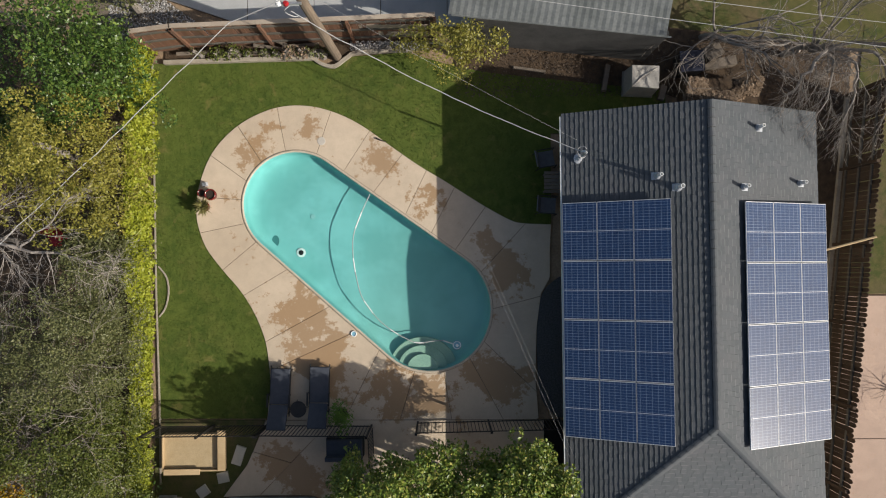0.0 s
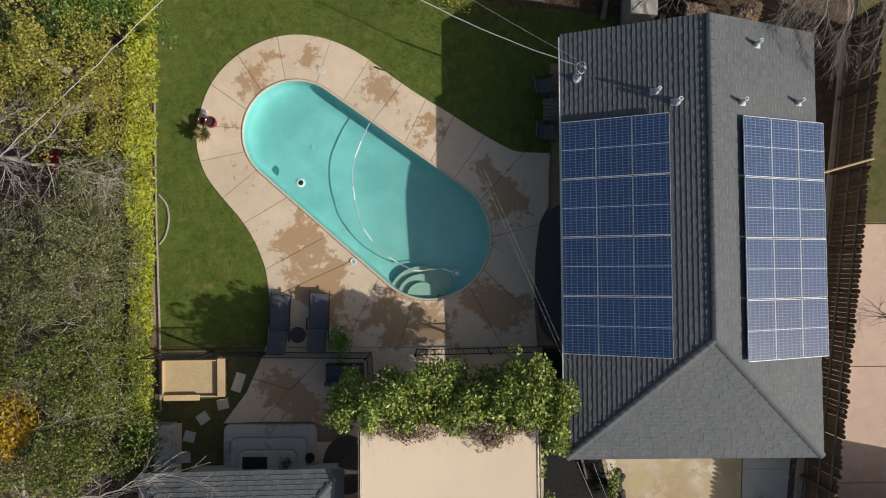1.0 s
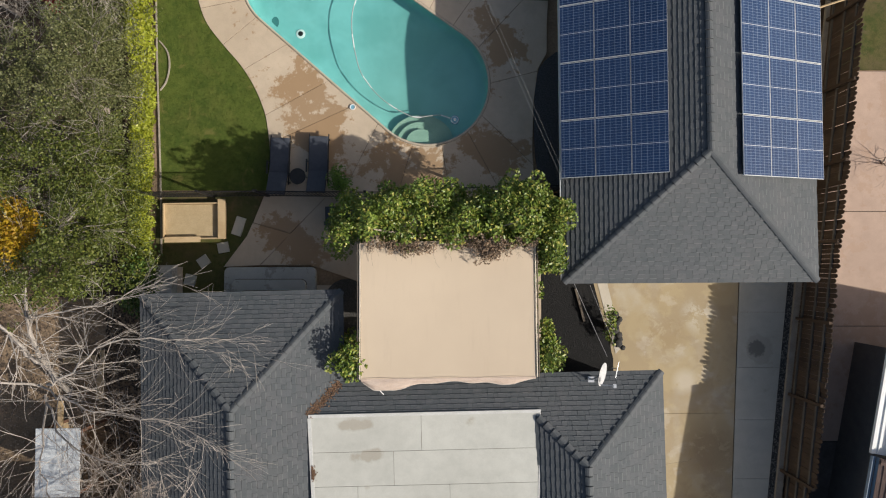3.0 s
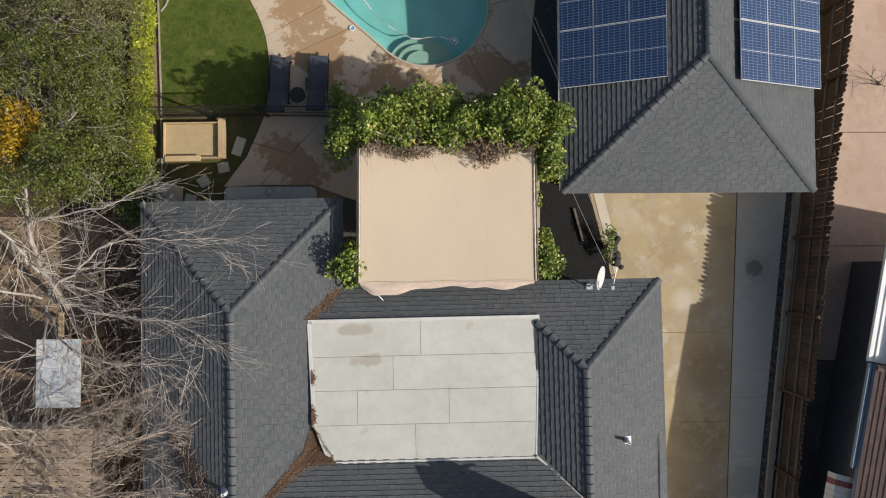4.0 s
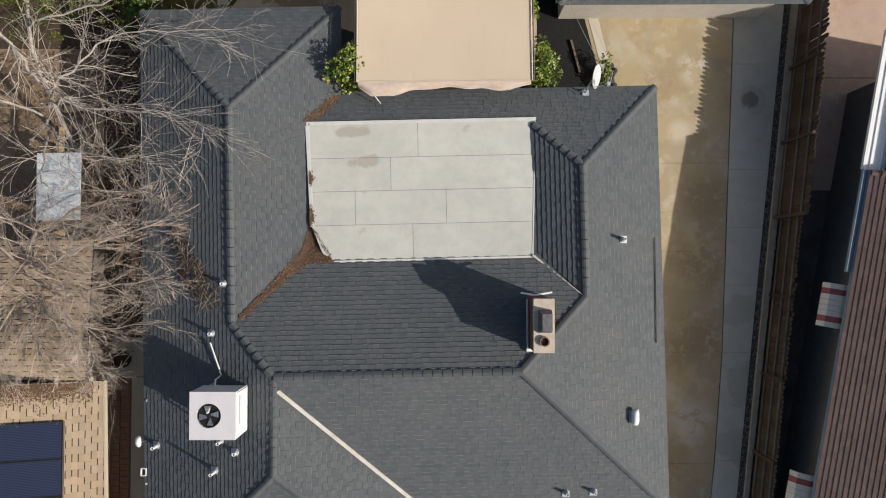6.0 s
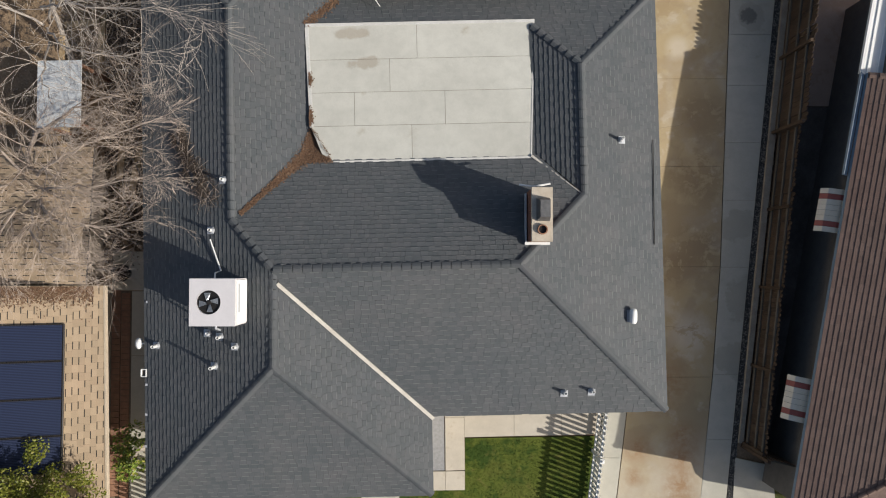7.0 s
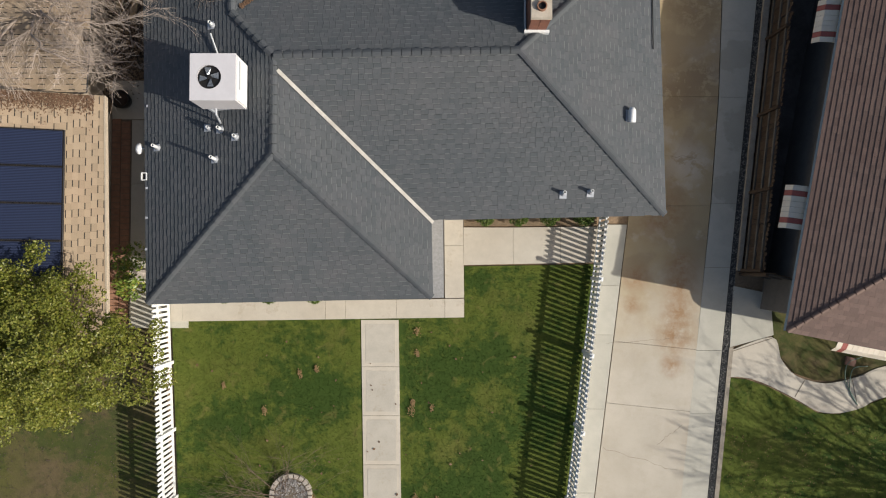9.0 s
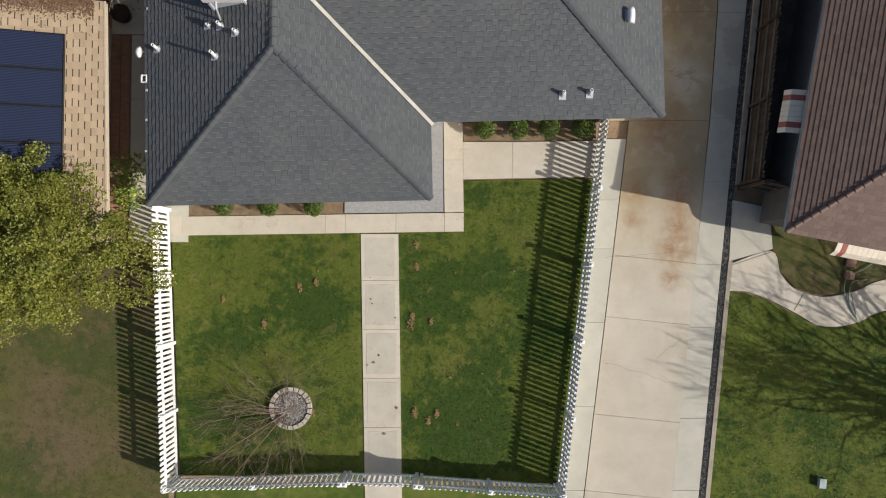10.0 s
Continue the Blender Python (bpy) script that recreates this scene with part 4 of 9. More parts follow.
walls(garage, [(-3.3, -3.1), (3.3, -3.1), (3.3, 8.5), (-3.3, 8.5)], 2.26, M["stucco"])
part("gable", MB().prism([(-3.2, 8.3), (3.2, 8.3), (3.2, 8.48), (-3.2, 8.48)], 2.2, lambda u, v: GE + GS * (3.7 - abs(u)) - 0.12), M["stucco"], garage)
mb = MB()
mb.add([(-3.2, 8.32, 2.2), (3.2, 8.32, 2.2), (0, 8.32, 3.7), (-3.2, 8.47, 2.2), (3.2, 8.47, 2.2), (0, 8.47, 3.7)], [(0, 1, 2), (5, 4, 3), (0, 3, 4, 1), (1, 4, 5, 2), (2, 5, 3, 0)])
part("gable_wall", mb, M["stucco"], garage)
part("gutter", MB().box((-3.755, 2.6, 2.25), (0.035, 12.2, 0.08)), M["white"], garage, "white metal gutter")
part("fascia", MB().box((0, -3.42, 2.22), (7.2, 0.03, 0.12)), M["white"], garage, "white painted fascia")

# ---- solar panels ----
m = Mat("solar_glass", 0.21, spec=0.5)
tc = m.n("TexCoord")
sep = m.n("SeparateXYZ")
m.ln(tc.outputs["Object"], sep.inputs[0])


def grid_line(axis, pitch, width, off=0.0):
    f = m.math("ABSOLUTE", m.math("SUBTRACT", m.math("FRACT", m.math("ADD", m.math("DIVIDE", sep.outputs[axis], pitch), 100.5 + off)), 0.5))
    return m.math("LESS_THAN", f, 0.5 * width / pitch)


cellr = m.noise(6.0, 2.0)
cell = m.mix(m.ramp(cellr, 0.3, 0.7), (0.012, 0.030, 0.082), (0.017, 0.043, 0.110))
cell = m.mix(m.math("MULTIPLY", m.each(), 0.35), cell, (0.026, 0.058, 0.14))
lines = m.math("MAXIMUM", grid_line(0, 0.158, 0.0075, 0.5), grid_line(1, 0.0795, 0.0065, 0.5))
bus = m.math("MULTIPLY", grid_line(0, 0.0527, 0.0018), 0.35)
cell = m.mix(m.math("MAXIMUM", m.math("MULTIPLY", lines, 0.8), bus), cell, (0.24, 0.30, 0.40))
m.color(cell)
M["cells"] = m.m
M["frame"] = plain("aluminium", (0.84, 0.85, 0.86), (0.76, 0.77, 0.78), 5.0, 0.5, 0.1)


def panel_meshes():
    w, l, t = 0.982, 1.655, 0.035
    glass = MB().box((0, 0, 0.008), (w - 0.02, l - 0.02, 0.02)).data("cell_sheet", M["cells"])
    fr = MB()
    for s in (-1, 1):
        fr.box((s * (w - 0.011) / 2, 0, 0), (0.005, l, t)).box((0, s * (l - 0.018) / 2, 0.001), (w - 0.03, 0.013, t))
    fr.box((0, 0, 0.005), (w - 0.03, 0.010, 0.03))
    return glass, fr.data("panel_frame", M["frame"])


GLASS, FRAME = panel_meshes()


def solar_array(u0, v0, sign, f, name, raised=0.0):
    """Twelve panels in three columns on one slope; u0: the lower edge; raised: how far that edge stands off more than the upper one."""
    lean = math.atan(GS) - raised / 2.97
    rail = MB()
    arr = []
    for r in range(4):
        for c in range(3):
            s = (c + 0.5) * 0.992
            u, v = u0 + sign * s * math.cos(lean), v0 - (r + 0.5) * 1.676
            z = f(u, v) + 0.16 + raised * (1 - s / 2.976)
            ob = thing("solar_panel", "dark blue solar panel in an aluminium frame on the garage roof", "solar panel", group="solar panels on the garage",
                       at=GARAGE @ Matrix.Translation((u, v, z)) @ Matrix.Rotation(-sign * lean, 4, "Y"))
            part("cell_sheet", GLASS, None, ob, "dark blue glass with a pale cell grid")
            part("panel_frame", FRAME, None, ob, "aluminium frame")
    for r in range(8):
        v = v0 - 0.35 - r * 0.862
        a, b = u0 - sign * 0.03, u0 + sign * 2.74
        rail.tube([GARAGE @ Vector((a, v, f(a, v) + 0.10 + raised)), GARAGE @ Vector((b, v, f(b, v) + 0.10))], 0.022, 4)
        for k in (0.1, 0.5, 0.9):
            q = a + (b - a) * k
            rail.box(GARAGE @ Vector((q, v, f(q, v) + 0.04 + 0.5 * raised * (1 - k))), (0.05, 0.05, 0.14 + raised * (1 - k)))
    solid(name, rail, M["frame"], "aluminium mounting rails under the solar panels", "rail")


solar_array(-3.765, 6.15, 1, gW, "mounting_rails")
solar_array(3.77, 6.05, -1, gE, "mounting_rails", 0.15)


# ---- things on the roofs ----
HINV, GINV = HOUSE.inverted(), GARAGE.inverted()


def on_house(x, y, f):
    q = HINV @ Vector((x, y, 0))
    return Vector((x, y, f(q.x, q.y)))


def on_garage(x, y, f):
    q = GINV @ Vector((x, y, 0))
    return Vector((x, y, f(q.x, q.y)))


M["alu"] = plain("grey_flashing", (0.55, 0.57, 0.60), (0.43, 0.45, 0.48), 8.0, 0.55, 0.2)


def roof_vent(p, tilt, h=0.32, r=0.045, label="grey metal vent pipe with a flashing plate on the roof", plate=0.2):
    """A vent pipe with its flashing plate; tilt: (gx, gy) of the slope."""
    ob = thing("vent_pipe", label, "vent pipe", group="roof vents", at=Matrix.Translation(p))
    mb = MB()
    k = plate / 2
    zz = lambda x, y: tilt[0] * x + tilt[1] * y + 0.035
    dx, dy = (-0.5 * k * (t_ > 0) + 0.5 * k * (t_ < 0) for t_ in tilt)
    mb.prism([(dx - k, dy - k), (dx + k, dy - k), (dx + k, dy + k), (dx - k, dy + k)], lambda x, y: zz(x, y) - 0.02, zz)
    part("flashing", mb, M["alu"], ob, "flat metal flashing")
    part("cone", MB().lathe((0, 0, 0.0), [(r * 2.1, 0.0), (r * 1.6, 0.08), (r * 1.1, 0.14)], 10), M["alu"], ob)
    mb = MB().lathe((0, 0, 0.02), [(r, 0.0), (r, h), (r * 0.75, h), (r * 0.75, h - 0.1)], 12)
    part("pipe", mb, M["white"], ob, "pale pipe", smooth=False)
    return ob


for x, y in ((8.8, 3.85), (8.25, 2.17), (10.28, 2.38)):
    roof_vent(on_garage(x, y, gE), (-GS, 0), 0.36, 0.05)
roof_vent(on_garage(5.95, 2.5, gW), (GS, 0), 0.36, 0.05)
roof_vent(on_garage(6.45, 2.16, gW), (GS, 0), 0.34, 0.06)
for x, y, f, g, h in ((5.2, -14.83, zE, (-S0, 0), 0.34), (4.42, -21.86, zS2, (0, S0), 0.26), (3.65, -21.9, zS2, (0, S0), 0.26), (-5.75, -20.28, zW, (S0, 0), 0.3), (-6.14, -20.2, zW, (S0, 0), 0.14),
                      (-5.28, -20.52, zW, (S0, 0), 0.24), (-5.91, -21.08, zW, (S0, 0), 0.42), (-7.82, -20.62, zW, (S0, 0), 0.36), (-5.68, -16.05, zW, (S0, 0), 0.25), (-6.05, -17.4, zW, (S0, 0), 0.25)):
    roof_vent(on_house(x, y, f), g, h, 0.045)


def box_vent(p):
    ob = thing("roof_vent", "white metal hooded roof vent on the grey tiles", "roof vent", at=Matrix.Translation(p))
    part("flashing", MB().prism([(-0.16, -0.17), (0.16, -0.17), (0.16, 0.17), (-0.16, 0.17)], lambda x, y: -S0 * x + 0.01, lambda x, y: -S0 * x + 0.04), M["alu"], ob)
    part("throat", MB().box((-0.05, 0, 0.06), (0.14, 0.26, 0.16)), M["alu"], ob)
    part("hood", MB().tube([(0, -0.2, 0.15), (0, -0.12, 0.16), (0, 0.12, 0.16), (0, 0.2, 0.15)], [0.075, 0.105, 0.105, 0.075], 14), M["white"], ob, "white half-round hood", smooth=True)


box_vent(on_house(5.52, -19.75, zE))


def hvac(x0, x1, y0, y1, z0, z1):
    ob = thing("air_conditioner", "grey-white rooftop air conditioner with a round fan on a stand", "air conditioner")
    M["hvac"] = plain("hvac_paint", (0.62, 0.60, 0.61), (0.57, 0.55, 0.56), 2.0, 0.45, 0.0, 0.4, 0.03, grain=0.05)
    cx, cy, r = x0 + 0.42 * (x1 - x0), 0.5 * (y0 + y1), 0.30
    mb, n = MB(), 32
    mb.box((0.5 * (x0 + x1), cy, 0.5 * (z0 + z1) - 0.01), (x1 - x0 - 0.01, y1 - y0 - 0.01, z1 - z0 - 0.10))
    part("body", mb, M["hvac"], ob)
    # lid with a round opening
    mb = MB()
    ring = [(cx + r * math.cos(2 * math.pi * k / n), cy + r * math.sin(2 * math.pi * k / n)) for k in range(n)]
    rect = []
    for k in range(n):
        a = 2 * math.pi * k / n
        c, s = math.cos(a), math.sin(a)
        t = min(((x1 if c > 0 else x0) - cx) / c if abs(c) > 1e-6 else 9, ((y1 if s > 0 else y0) - cy) / s if abs(s) > 1e-6 else 9)
        rect.append((cx + t * c, cy + t * s))
    corners = [(x1, y1), (x0, y1), (x0, y0), (x1, y0)]
    for q in corners:
        rect[min(range(n), key=lambda i: math.hypot(rect[i][0] - q[0], rect[i][1] - q[1]))] = q
    vs = [(x, y, z1) for x, y in ring] + [(x, y, z1) for x, y in rect] + [(x, y, z1 - 0.06) for x, y in rect] + [(x, y, z1 - 0.055) for x, y in ring]
    fs = []
    for k in range(n):
        j = (k + 1) % n
        fs += [(k, n + k, n + j, j), (n + k, 2 * n + k, 2 * n + j, n + j), (j, 3 * n + j, 3 * n + k, k)]
    mb.add(vs, fs)
    part("lid", mb, M["hvac"], ob, "grey sheet-metal lid")
    fan = part("fan", MB().lathe((cx, cy, z1 - 0.052), [(r - 0.004, 0.0), (r - 0.004, 0.002)], 24), M["black"], ob, "dark fan well")
    M["blade"] = plain("fan_blade", (0.42, 0.44, 0.46), (0.3, 0.32, 0.34), 9.0, 0.4, 0.6)
    for k in range(4):
        a = math.pi / 2 * k + 0.35
        mb = MB()
        pts = [(0.05, -0.25), (0.24, -0.55), (0.265, 0.1), (0.07, 0.5)]
        vs = [(cx + q * math.cos(a + w), cy + q * math.sin(a + w), z1 - 0.030 + 0.012 * i) for i, (q, w) in enumerate(pts)]
        mb.add(vs + [(x, y, z - 0.004) for x, y, z in vs], [(0, 1, 2, 3), (7, 6, 5, 4), (0, 4, 5, 1), (1, 5, 6, 2), (2, 6, 7, 3), (3, 7, 4, 0)])
        part("blade", mb, M["blade"], fan, "pale fan blade")
    part("hub", MB().lathe((cx, cy, z1 - 0.03), [(0.06, 0), (0.06, 0.028), (0.03, 0.034)], 12), M["black"], fan)
    for k in range(3):
        part("guard_ring", MB().tube([(cx + (0.12 + 0.08 * k) * math.cos(a), cy + (0.12 + 0.08 * k) * math.sin(a), z1 + 0.012) for a in np.linspace(0, 2 * math.pi, 25)], 0.0025, 4), M["black"], fan)
    part("side_panel", MB().box((x1 + 0.012, cy, 0.5 * (z0 + z1) - 0.02), (0.024, (y1 - y0) * 0.93, (z1 - z0) * 0.8)), M["white"], ob, "white access panel")
    part("grille", MB().box((x1 + 0.028, cy + 0.1, z1 - 0.22), (0.012, 0.72, 0.10)), M["alu"], ob, "grey louvred grille")
    for u, v in ((x0 + 0.08, y0 + 0.08), (x1 - 0.08, y0 + 0.08), (x0 + 0.08, y1 - 0.08), (x1 - 0.08, y1 - 0.08)):
        b = on_house(u, v, zW).z
        part("stand_leg", MB().box((u, v, 0.5 * (b + z0) + 0.02), (0.06, 0.06, z0 - b + 0.06)), M["alu"], ob)
    part("curb", MB().prism([(x0 + 0.1, y0 + 0.1), (x1 - 0.1, y0 + 0.1), (x1 - 0.1, y1 - 0.1), (x0 + 0.1, y1 - 0.1)], lambda x, y: on_house(x, y, zW).z, z0 + 0.05), M["alu"], ob, "grey duct curb")
    part("conduit", MB().tube([(-5.72, -18.75, 4.2), (-5.74, -18.55, 4.1), (-5.75, -18.5, on_house(-5.75, -18.5, zW).z + 0.05), (-6.08, -17.65, on_house(-6.08, -17.65, zW).z + 0.10)], 0.022, 6), M["white"], ob, "white conduit")
    part("pipe_elbow", MB().tube([(-5.7, -19.85, 4.15), (-5.7, -20.0, 4.12), (-5.78, -20.1, on_house(-5.78, -20.1, zW).z)], 0.03, 6), M["alu"], ob)


hvac(-6.05, -4.91, -19.86, -18.68, 4.08, 5.02)


def chimney():
    ob = thing("chimney", "red brick chimney with a pale mortar cap and flue", "chimney")
    M["brick"] = plain("red_brick", (0.30, 0.13, 0.085), (0.22, 0.10, 0.07), 5.0, 0.9)
    x0, x1, y0, y1, zt = 2.48, 2.96, -17.72, -16.40, 4.93
    zb = lambda x, y: on_house(x, y, zNm).z - 0.25
    part("core", MB().prism([(x0 + 0.02, y0 + 0.02), (x1 - 0.02, y0 + 0.02), (x1 - 0.02, y1 - 0.02), (x0 + 0.02, y1 - 0.02)], 3.3, zt - 0.06), M["joint"], ob, "mortar core")
    rng = np.random.default_rng(5)
    bl, bh, row, z = 0.20, 0.068, 0, 3.5
    rect = {}
    while z < zt - 0.1:
        for (ax, ay), (bx, by) in (((x0, y0), (x1, y0)), ((x1, y0), (x1, y1)), ((x1, y1), (x0, y1)), ((x0, y1), (x0, y0))):
            L = math.hypot(bx - ax, by - ay)
            n = round(L / bl)
            w = L / n
            for i in range(n):
                s = (i + 0.5) * w
                q = (ax + (bx - ax) * s / L, ay + (by - ay) * s / L)
                if z + 0.1 < on_house(q[0], q[1], zNm).z:
                    continue
                key = round(w, 3)
                if key not in rect:
                    rect[key] = MB().box((0, 0, 0), (w - 0.012, 0.05, bh - 0.012)).data("brick", M["brick"])
                b = part("brick", rect[key], None, ob)
                b.matrix_local = Matrix.Translation((q[0], q[1], z + bh / 2)) @ Matrix.Rotation(math.atan2(by - ay, bx - ax), 4, "Z") @ Matrix.Translation((0, 0.015 + float(rng.uniform(-0.003, 0.003)), 0))
        z += bh
        row += 1
    M["cap"] = plain("mortar_cap", (0.62, 0.55, 0.45), (0.5, 0.43, 0.34), 5.0, 0.9)
    cap = MB().box((0.5 * (x0 + x1), 0.5 * (y0 + y1), zt - 0.03), (x1 - x0 + 0.06, y1 - y0 + 0.06, 0.09), taper=0.97)
    part("cap", cap, M["cap"], ob, "pale mortar cap")
    part("flue", MB().lathe((2.72, -17.45, zt), [(0.13, 0.0), (0.125, 0.10), (0.10, 0.10), (0.10, 0.02)], 18), plain("clay_flue", (0.35, 0.18, 0.11), (0.22, 0.12, 0.08), 8.0, 0.9), ob, "round clay flue")
    part("flue_hole", MB().lathe((2.72, -17.45, zt + 0.02), [(0.098, 0.0), (0.098, 0.004)], 16), M["black"], ob)
    part("spark_guard", MB().box((2.74, -16.95, zt + 0.2), (0.34, 0.58, 0.4), taper=0.72), plain("sooty_metal", (0.12, 0.12, 0.125), (0.2, 0.2, 0.2), 6.0, 0.6, 0.5), ob, "dark metal flue cover")
    part("base_flashing", MB().box((2.72, y0 - 0.05, 4.06), (0.66, 0.07, 0.16)), M["white"], ob, "white metal base flashing")
    part("bracket", MB().tube([(2.2, -16.26, 4.45), (2.55, -16.32, 4.5), (3.0, -16.24, 4.48)], 0.025, 6), M["white"], ob, "pale metal strap")
    part("side_flashing", MB().box((2.42, -17.1, 4.02), (0.03, 1.3, 0.22)), M["alu"], ob, "metal flashing")


chimney()


def dish():
    p = on_house(4.3, -10.55, zN2)
    ob = thing("satellite_dish", "grey-white satellite dish on a mast at the roof edge", "satellite dish", at=Matrix.Translation(p))
    part("mount", MB().box((0, -0.05, 0.05), (0.18, 0.16, 0.06)), M["alu"], ob)
    part("mast", MB().tube([(0, -0.05, 0.05), (-0.02, 0.02, 0.4), (0.05, 0.14, 0.66)], 0.024, 8), M["metal"], ob)
    mb, n = MB(), 20
    t = Matrix.Translation((0.11, 0.22, 0.74)) @ Matrix.Rotation(radians(52), 4, "Y") @ Matrix.Rotation(radians(12), 4, "X")
    rings = [(0.001, 0.0), (0.11, 0.007), (0.21, 0.026), (0.29, 0.052)]
    vs = [t @ Vector((r * 0.8 * math.cos(2 * math.pi * k / n), r * 1.15 * math.sin(2 * math.pi * k / n), z)) for r, z in rings for k in range(n)]
    vs += [t @ Vector((r * 0.8 * math.cos(2 * math.pi * k / n), r * 1.15 * math.sin(2 * math.pi * k / n), z - 0.015)) for r, z in rings for k in range(n)]
    fs = []
    for o in (0, 4 * n):
        fs += [(o + i * n + k, o + i * n + (k + 1) % n, o + (i + 1) * n + (k + 1) % n, o + (i + 1) * n + k) for i in range(3) for k in range(n)]
    mb.add(vs, fs)
    part("reflector", mb, plain("dish_grey", (0.58, 0.58, 0.58), (0.50, 0.50, 0.50), 5.0, 0.5), ob, "pale grey oval reflector", smooth=True)
    part("arm", MB().tube([t @ Vector((0, -0.30, 0.02)), t @ Vector((0, -0.2, 0.42))], 0.014, 6), M["alu"], ob)
    part("receiver", MB().box(t @ Vector((0, -0.19, 0.44)), (0.08, 0.1, 0.08)), M["alu"], ob)
    part("stay", MB().tube([(-0.3, -0.1, 0.02), (0.0, 0.02, 0.4)], 0.012, 6), M["metal"], ob)
    a = on_house(4.95, -10.3, zN2)
    an = thing("aerial", "thin metal aerial on the roof edge", "aerial", at=Matrix.Translation(a))
    part("mast", MB().tube([(0, 0, 0.0), (0, 0.05, 0.5)], 0.012, 6), M["metal"], an)
    part("boom", MB().tube([(-0.05, -0.2, 0.5), (0.05, 0.25, 0.5)], 0.008, 6), M["metal"], an)


dish()

p = on_house(6.25, -14.75, zE)
q = on_house(6.27, -17.75, zE)
solid("conduit", MB().tube([p + Vector((0, 0, 0.05)), q + Vector((0, 0, 0.05))], 0.014, 6), M["black"], "dark thin conduit along the roof edge", "conduit")
lamp = thing("eave_lamp", "white round lamp under the roof's edge", "lamp", at=Matrix.Translation((-8.5, -20.6, 2.45)))
part("arm", MB().tube([(0.2, 0, 0.05), (-0.05, 0, 0.0)], 0.02, 6), M["white"], lamp)
part("head", MB().lathe((0.0, 0, -0.08), [(0.06, 0.0), (0.10, 0.03), (0.11, 0.1), (0.05, 0.17)], 14, squash=1.5), M["white"], lamp, smooth=True)


vent = thing("eave_vent", "small white square vent hood at the eave", "vent", at=Matrix.Translation((-8.28, -21.42, 2.52)))
for x, y, a, b in ((-0.07, 0, 0.02, 0.22), (0.07, 0, 0.02, 0.22), (0, 0.1, 0.12, 0.02), (0, -0.1, 0.12, 0.02)):
    part("flange", MB().box((x, y, 0.06), (a, b, 0.1)), M["white"], vent)
part("throat", MB().box((0, 0, 0.02), (0.12, 0.18, 0.06)), M["black"], vent, "dark opening")
for y in (-19.4, -21.75, -22.6, -23.5):
    q = on_house(-8.2, y, zW)
    solid("eave_clip", MB().box(q + Vector((0.0, 0, 0.0)), (0.08, 0.07, 0.05), taper=0.9), M["alu"], "small pale metal clip at the eave", "clip", group="clips along the eave")


# service mast on the garage and the cables
base = on_garage(3.98, 3.13, gW)
mast = thing("service_mast", "grey metal service mast with cable loops on the garage roof", "mast", at=Matrix.Translation(base))
part("pipe", MB().tube([(0, 0, -0.1), (0, 0, 0.95), (-0.06, 0.02, 1.05), (-0.13, 0.03, 0.98)], 0.035, 8), M["metal"], mast)
part("flashing", MB().lathe((0, 0, 0.0), [(0.16, 0.0), (0.09, 0.05), (0.05, 0.12)], 12), M["alu"], mast)
M["cable"] = plain("pale_cable", (0.55, 0.54, 0.52), (0.42, 0.41, 0.4), 10.0, 0.6)
part("drip_loop", MB().tube([(-0.1 + 0.13 * math.cos(a), 0.03 + 0.16 * math.sin(a), 0.86 + 0.05 * math.sin(2 * a)) for a in np.linspace(0.5, 5.6, 14)], 0.012, 5), M["cable"], mast, "pale looped cable")
TOP = Vector((-3.76, 6.92, 7.3))


def cable(name, a, b, sag, r, label, n=14, wob=0.0):
    a, b = Vector(a), Vector(b)
    rng = np.random.default_rng(int(abs(a.x * 100 + b.y * 10)))
    pts = [a.lerp(b, i / n) + Vector((0, 0, -sag * 4 * (i / n) * (1 - i / n))) + (Vector(rng.normal(size=3)) * wob if 0 < i < n else Vector((0, 0, 0))) for i in range(n + 1)]
    return solid(name, MB().tube(pts, r, 5), M["cable"], label, "cable", group="overhead cables")


cable("service_cable", (-3.95, 6.75, 4.2), base + Vector((-0.12, 0.03, 0.95)), 0.85, 0.013, "pale twisted overhead cable from the pole to the garage", 20, 0.012)
cable("thin_cable", TOP + Vector((0.1, -0.1, -1.6)), base + Vector((-0.1, 0.5, 0.2)), 0.2, 0.0022, "thin overhead wire from the pole to the garage")
cable("service_cable", (-3.95, 6.75, 5.0), (-5.475, 6.33, 4.5), 0.05, 0.012, "pale overhead cable at the pole", 8, 0.006)
cable("service_cable", (-5.475, 6.33, 4.5), (-12.7, -0.2, 3.8), 0.12, 0.011, "pale twisted overhead cable leading next door", 20, 0.012)
for k in range(2):
    cable("thin_cable", (1.1 + 0.12 * k, 0.3, 3.3), (3.5 + 0.12 * k, -5.2, 3.2), 0.0, 0.0015, "thin pale wire over the pool deck")
for k, z in enumerate((6.6, 6.9, 7.3)):
    cable("line_cable", TOP + Vector((0, 0.1 + 0.25 * k, -0.9 + 0.4 * k)), (22, 3.6 + 0.55 * k, z), 0.5, 0.006, "thin overhead line along the back of the lots")

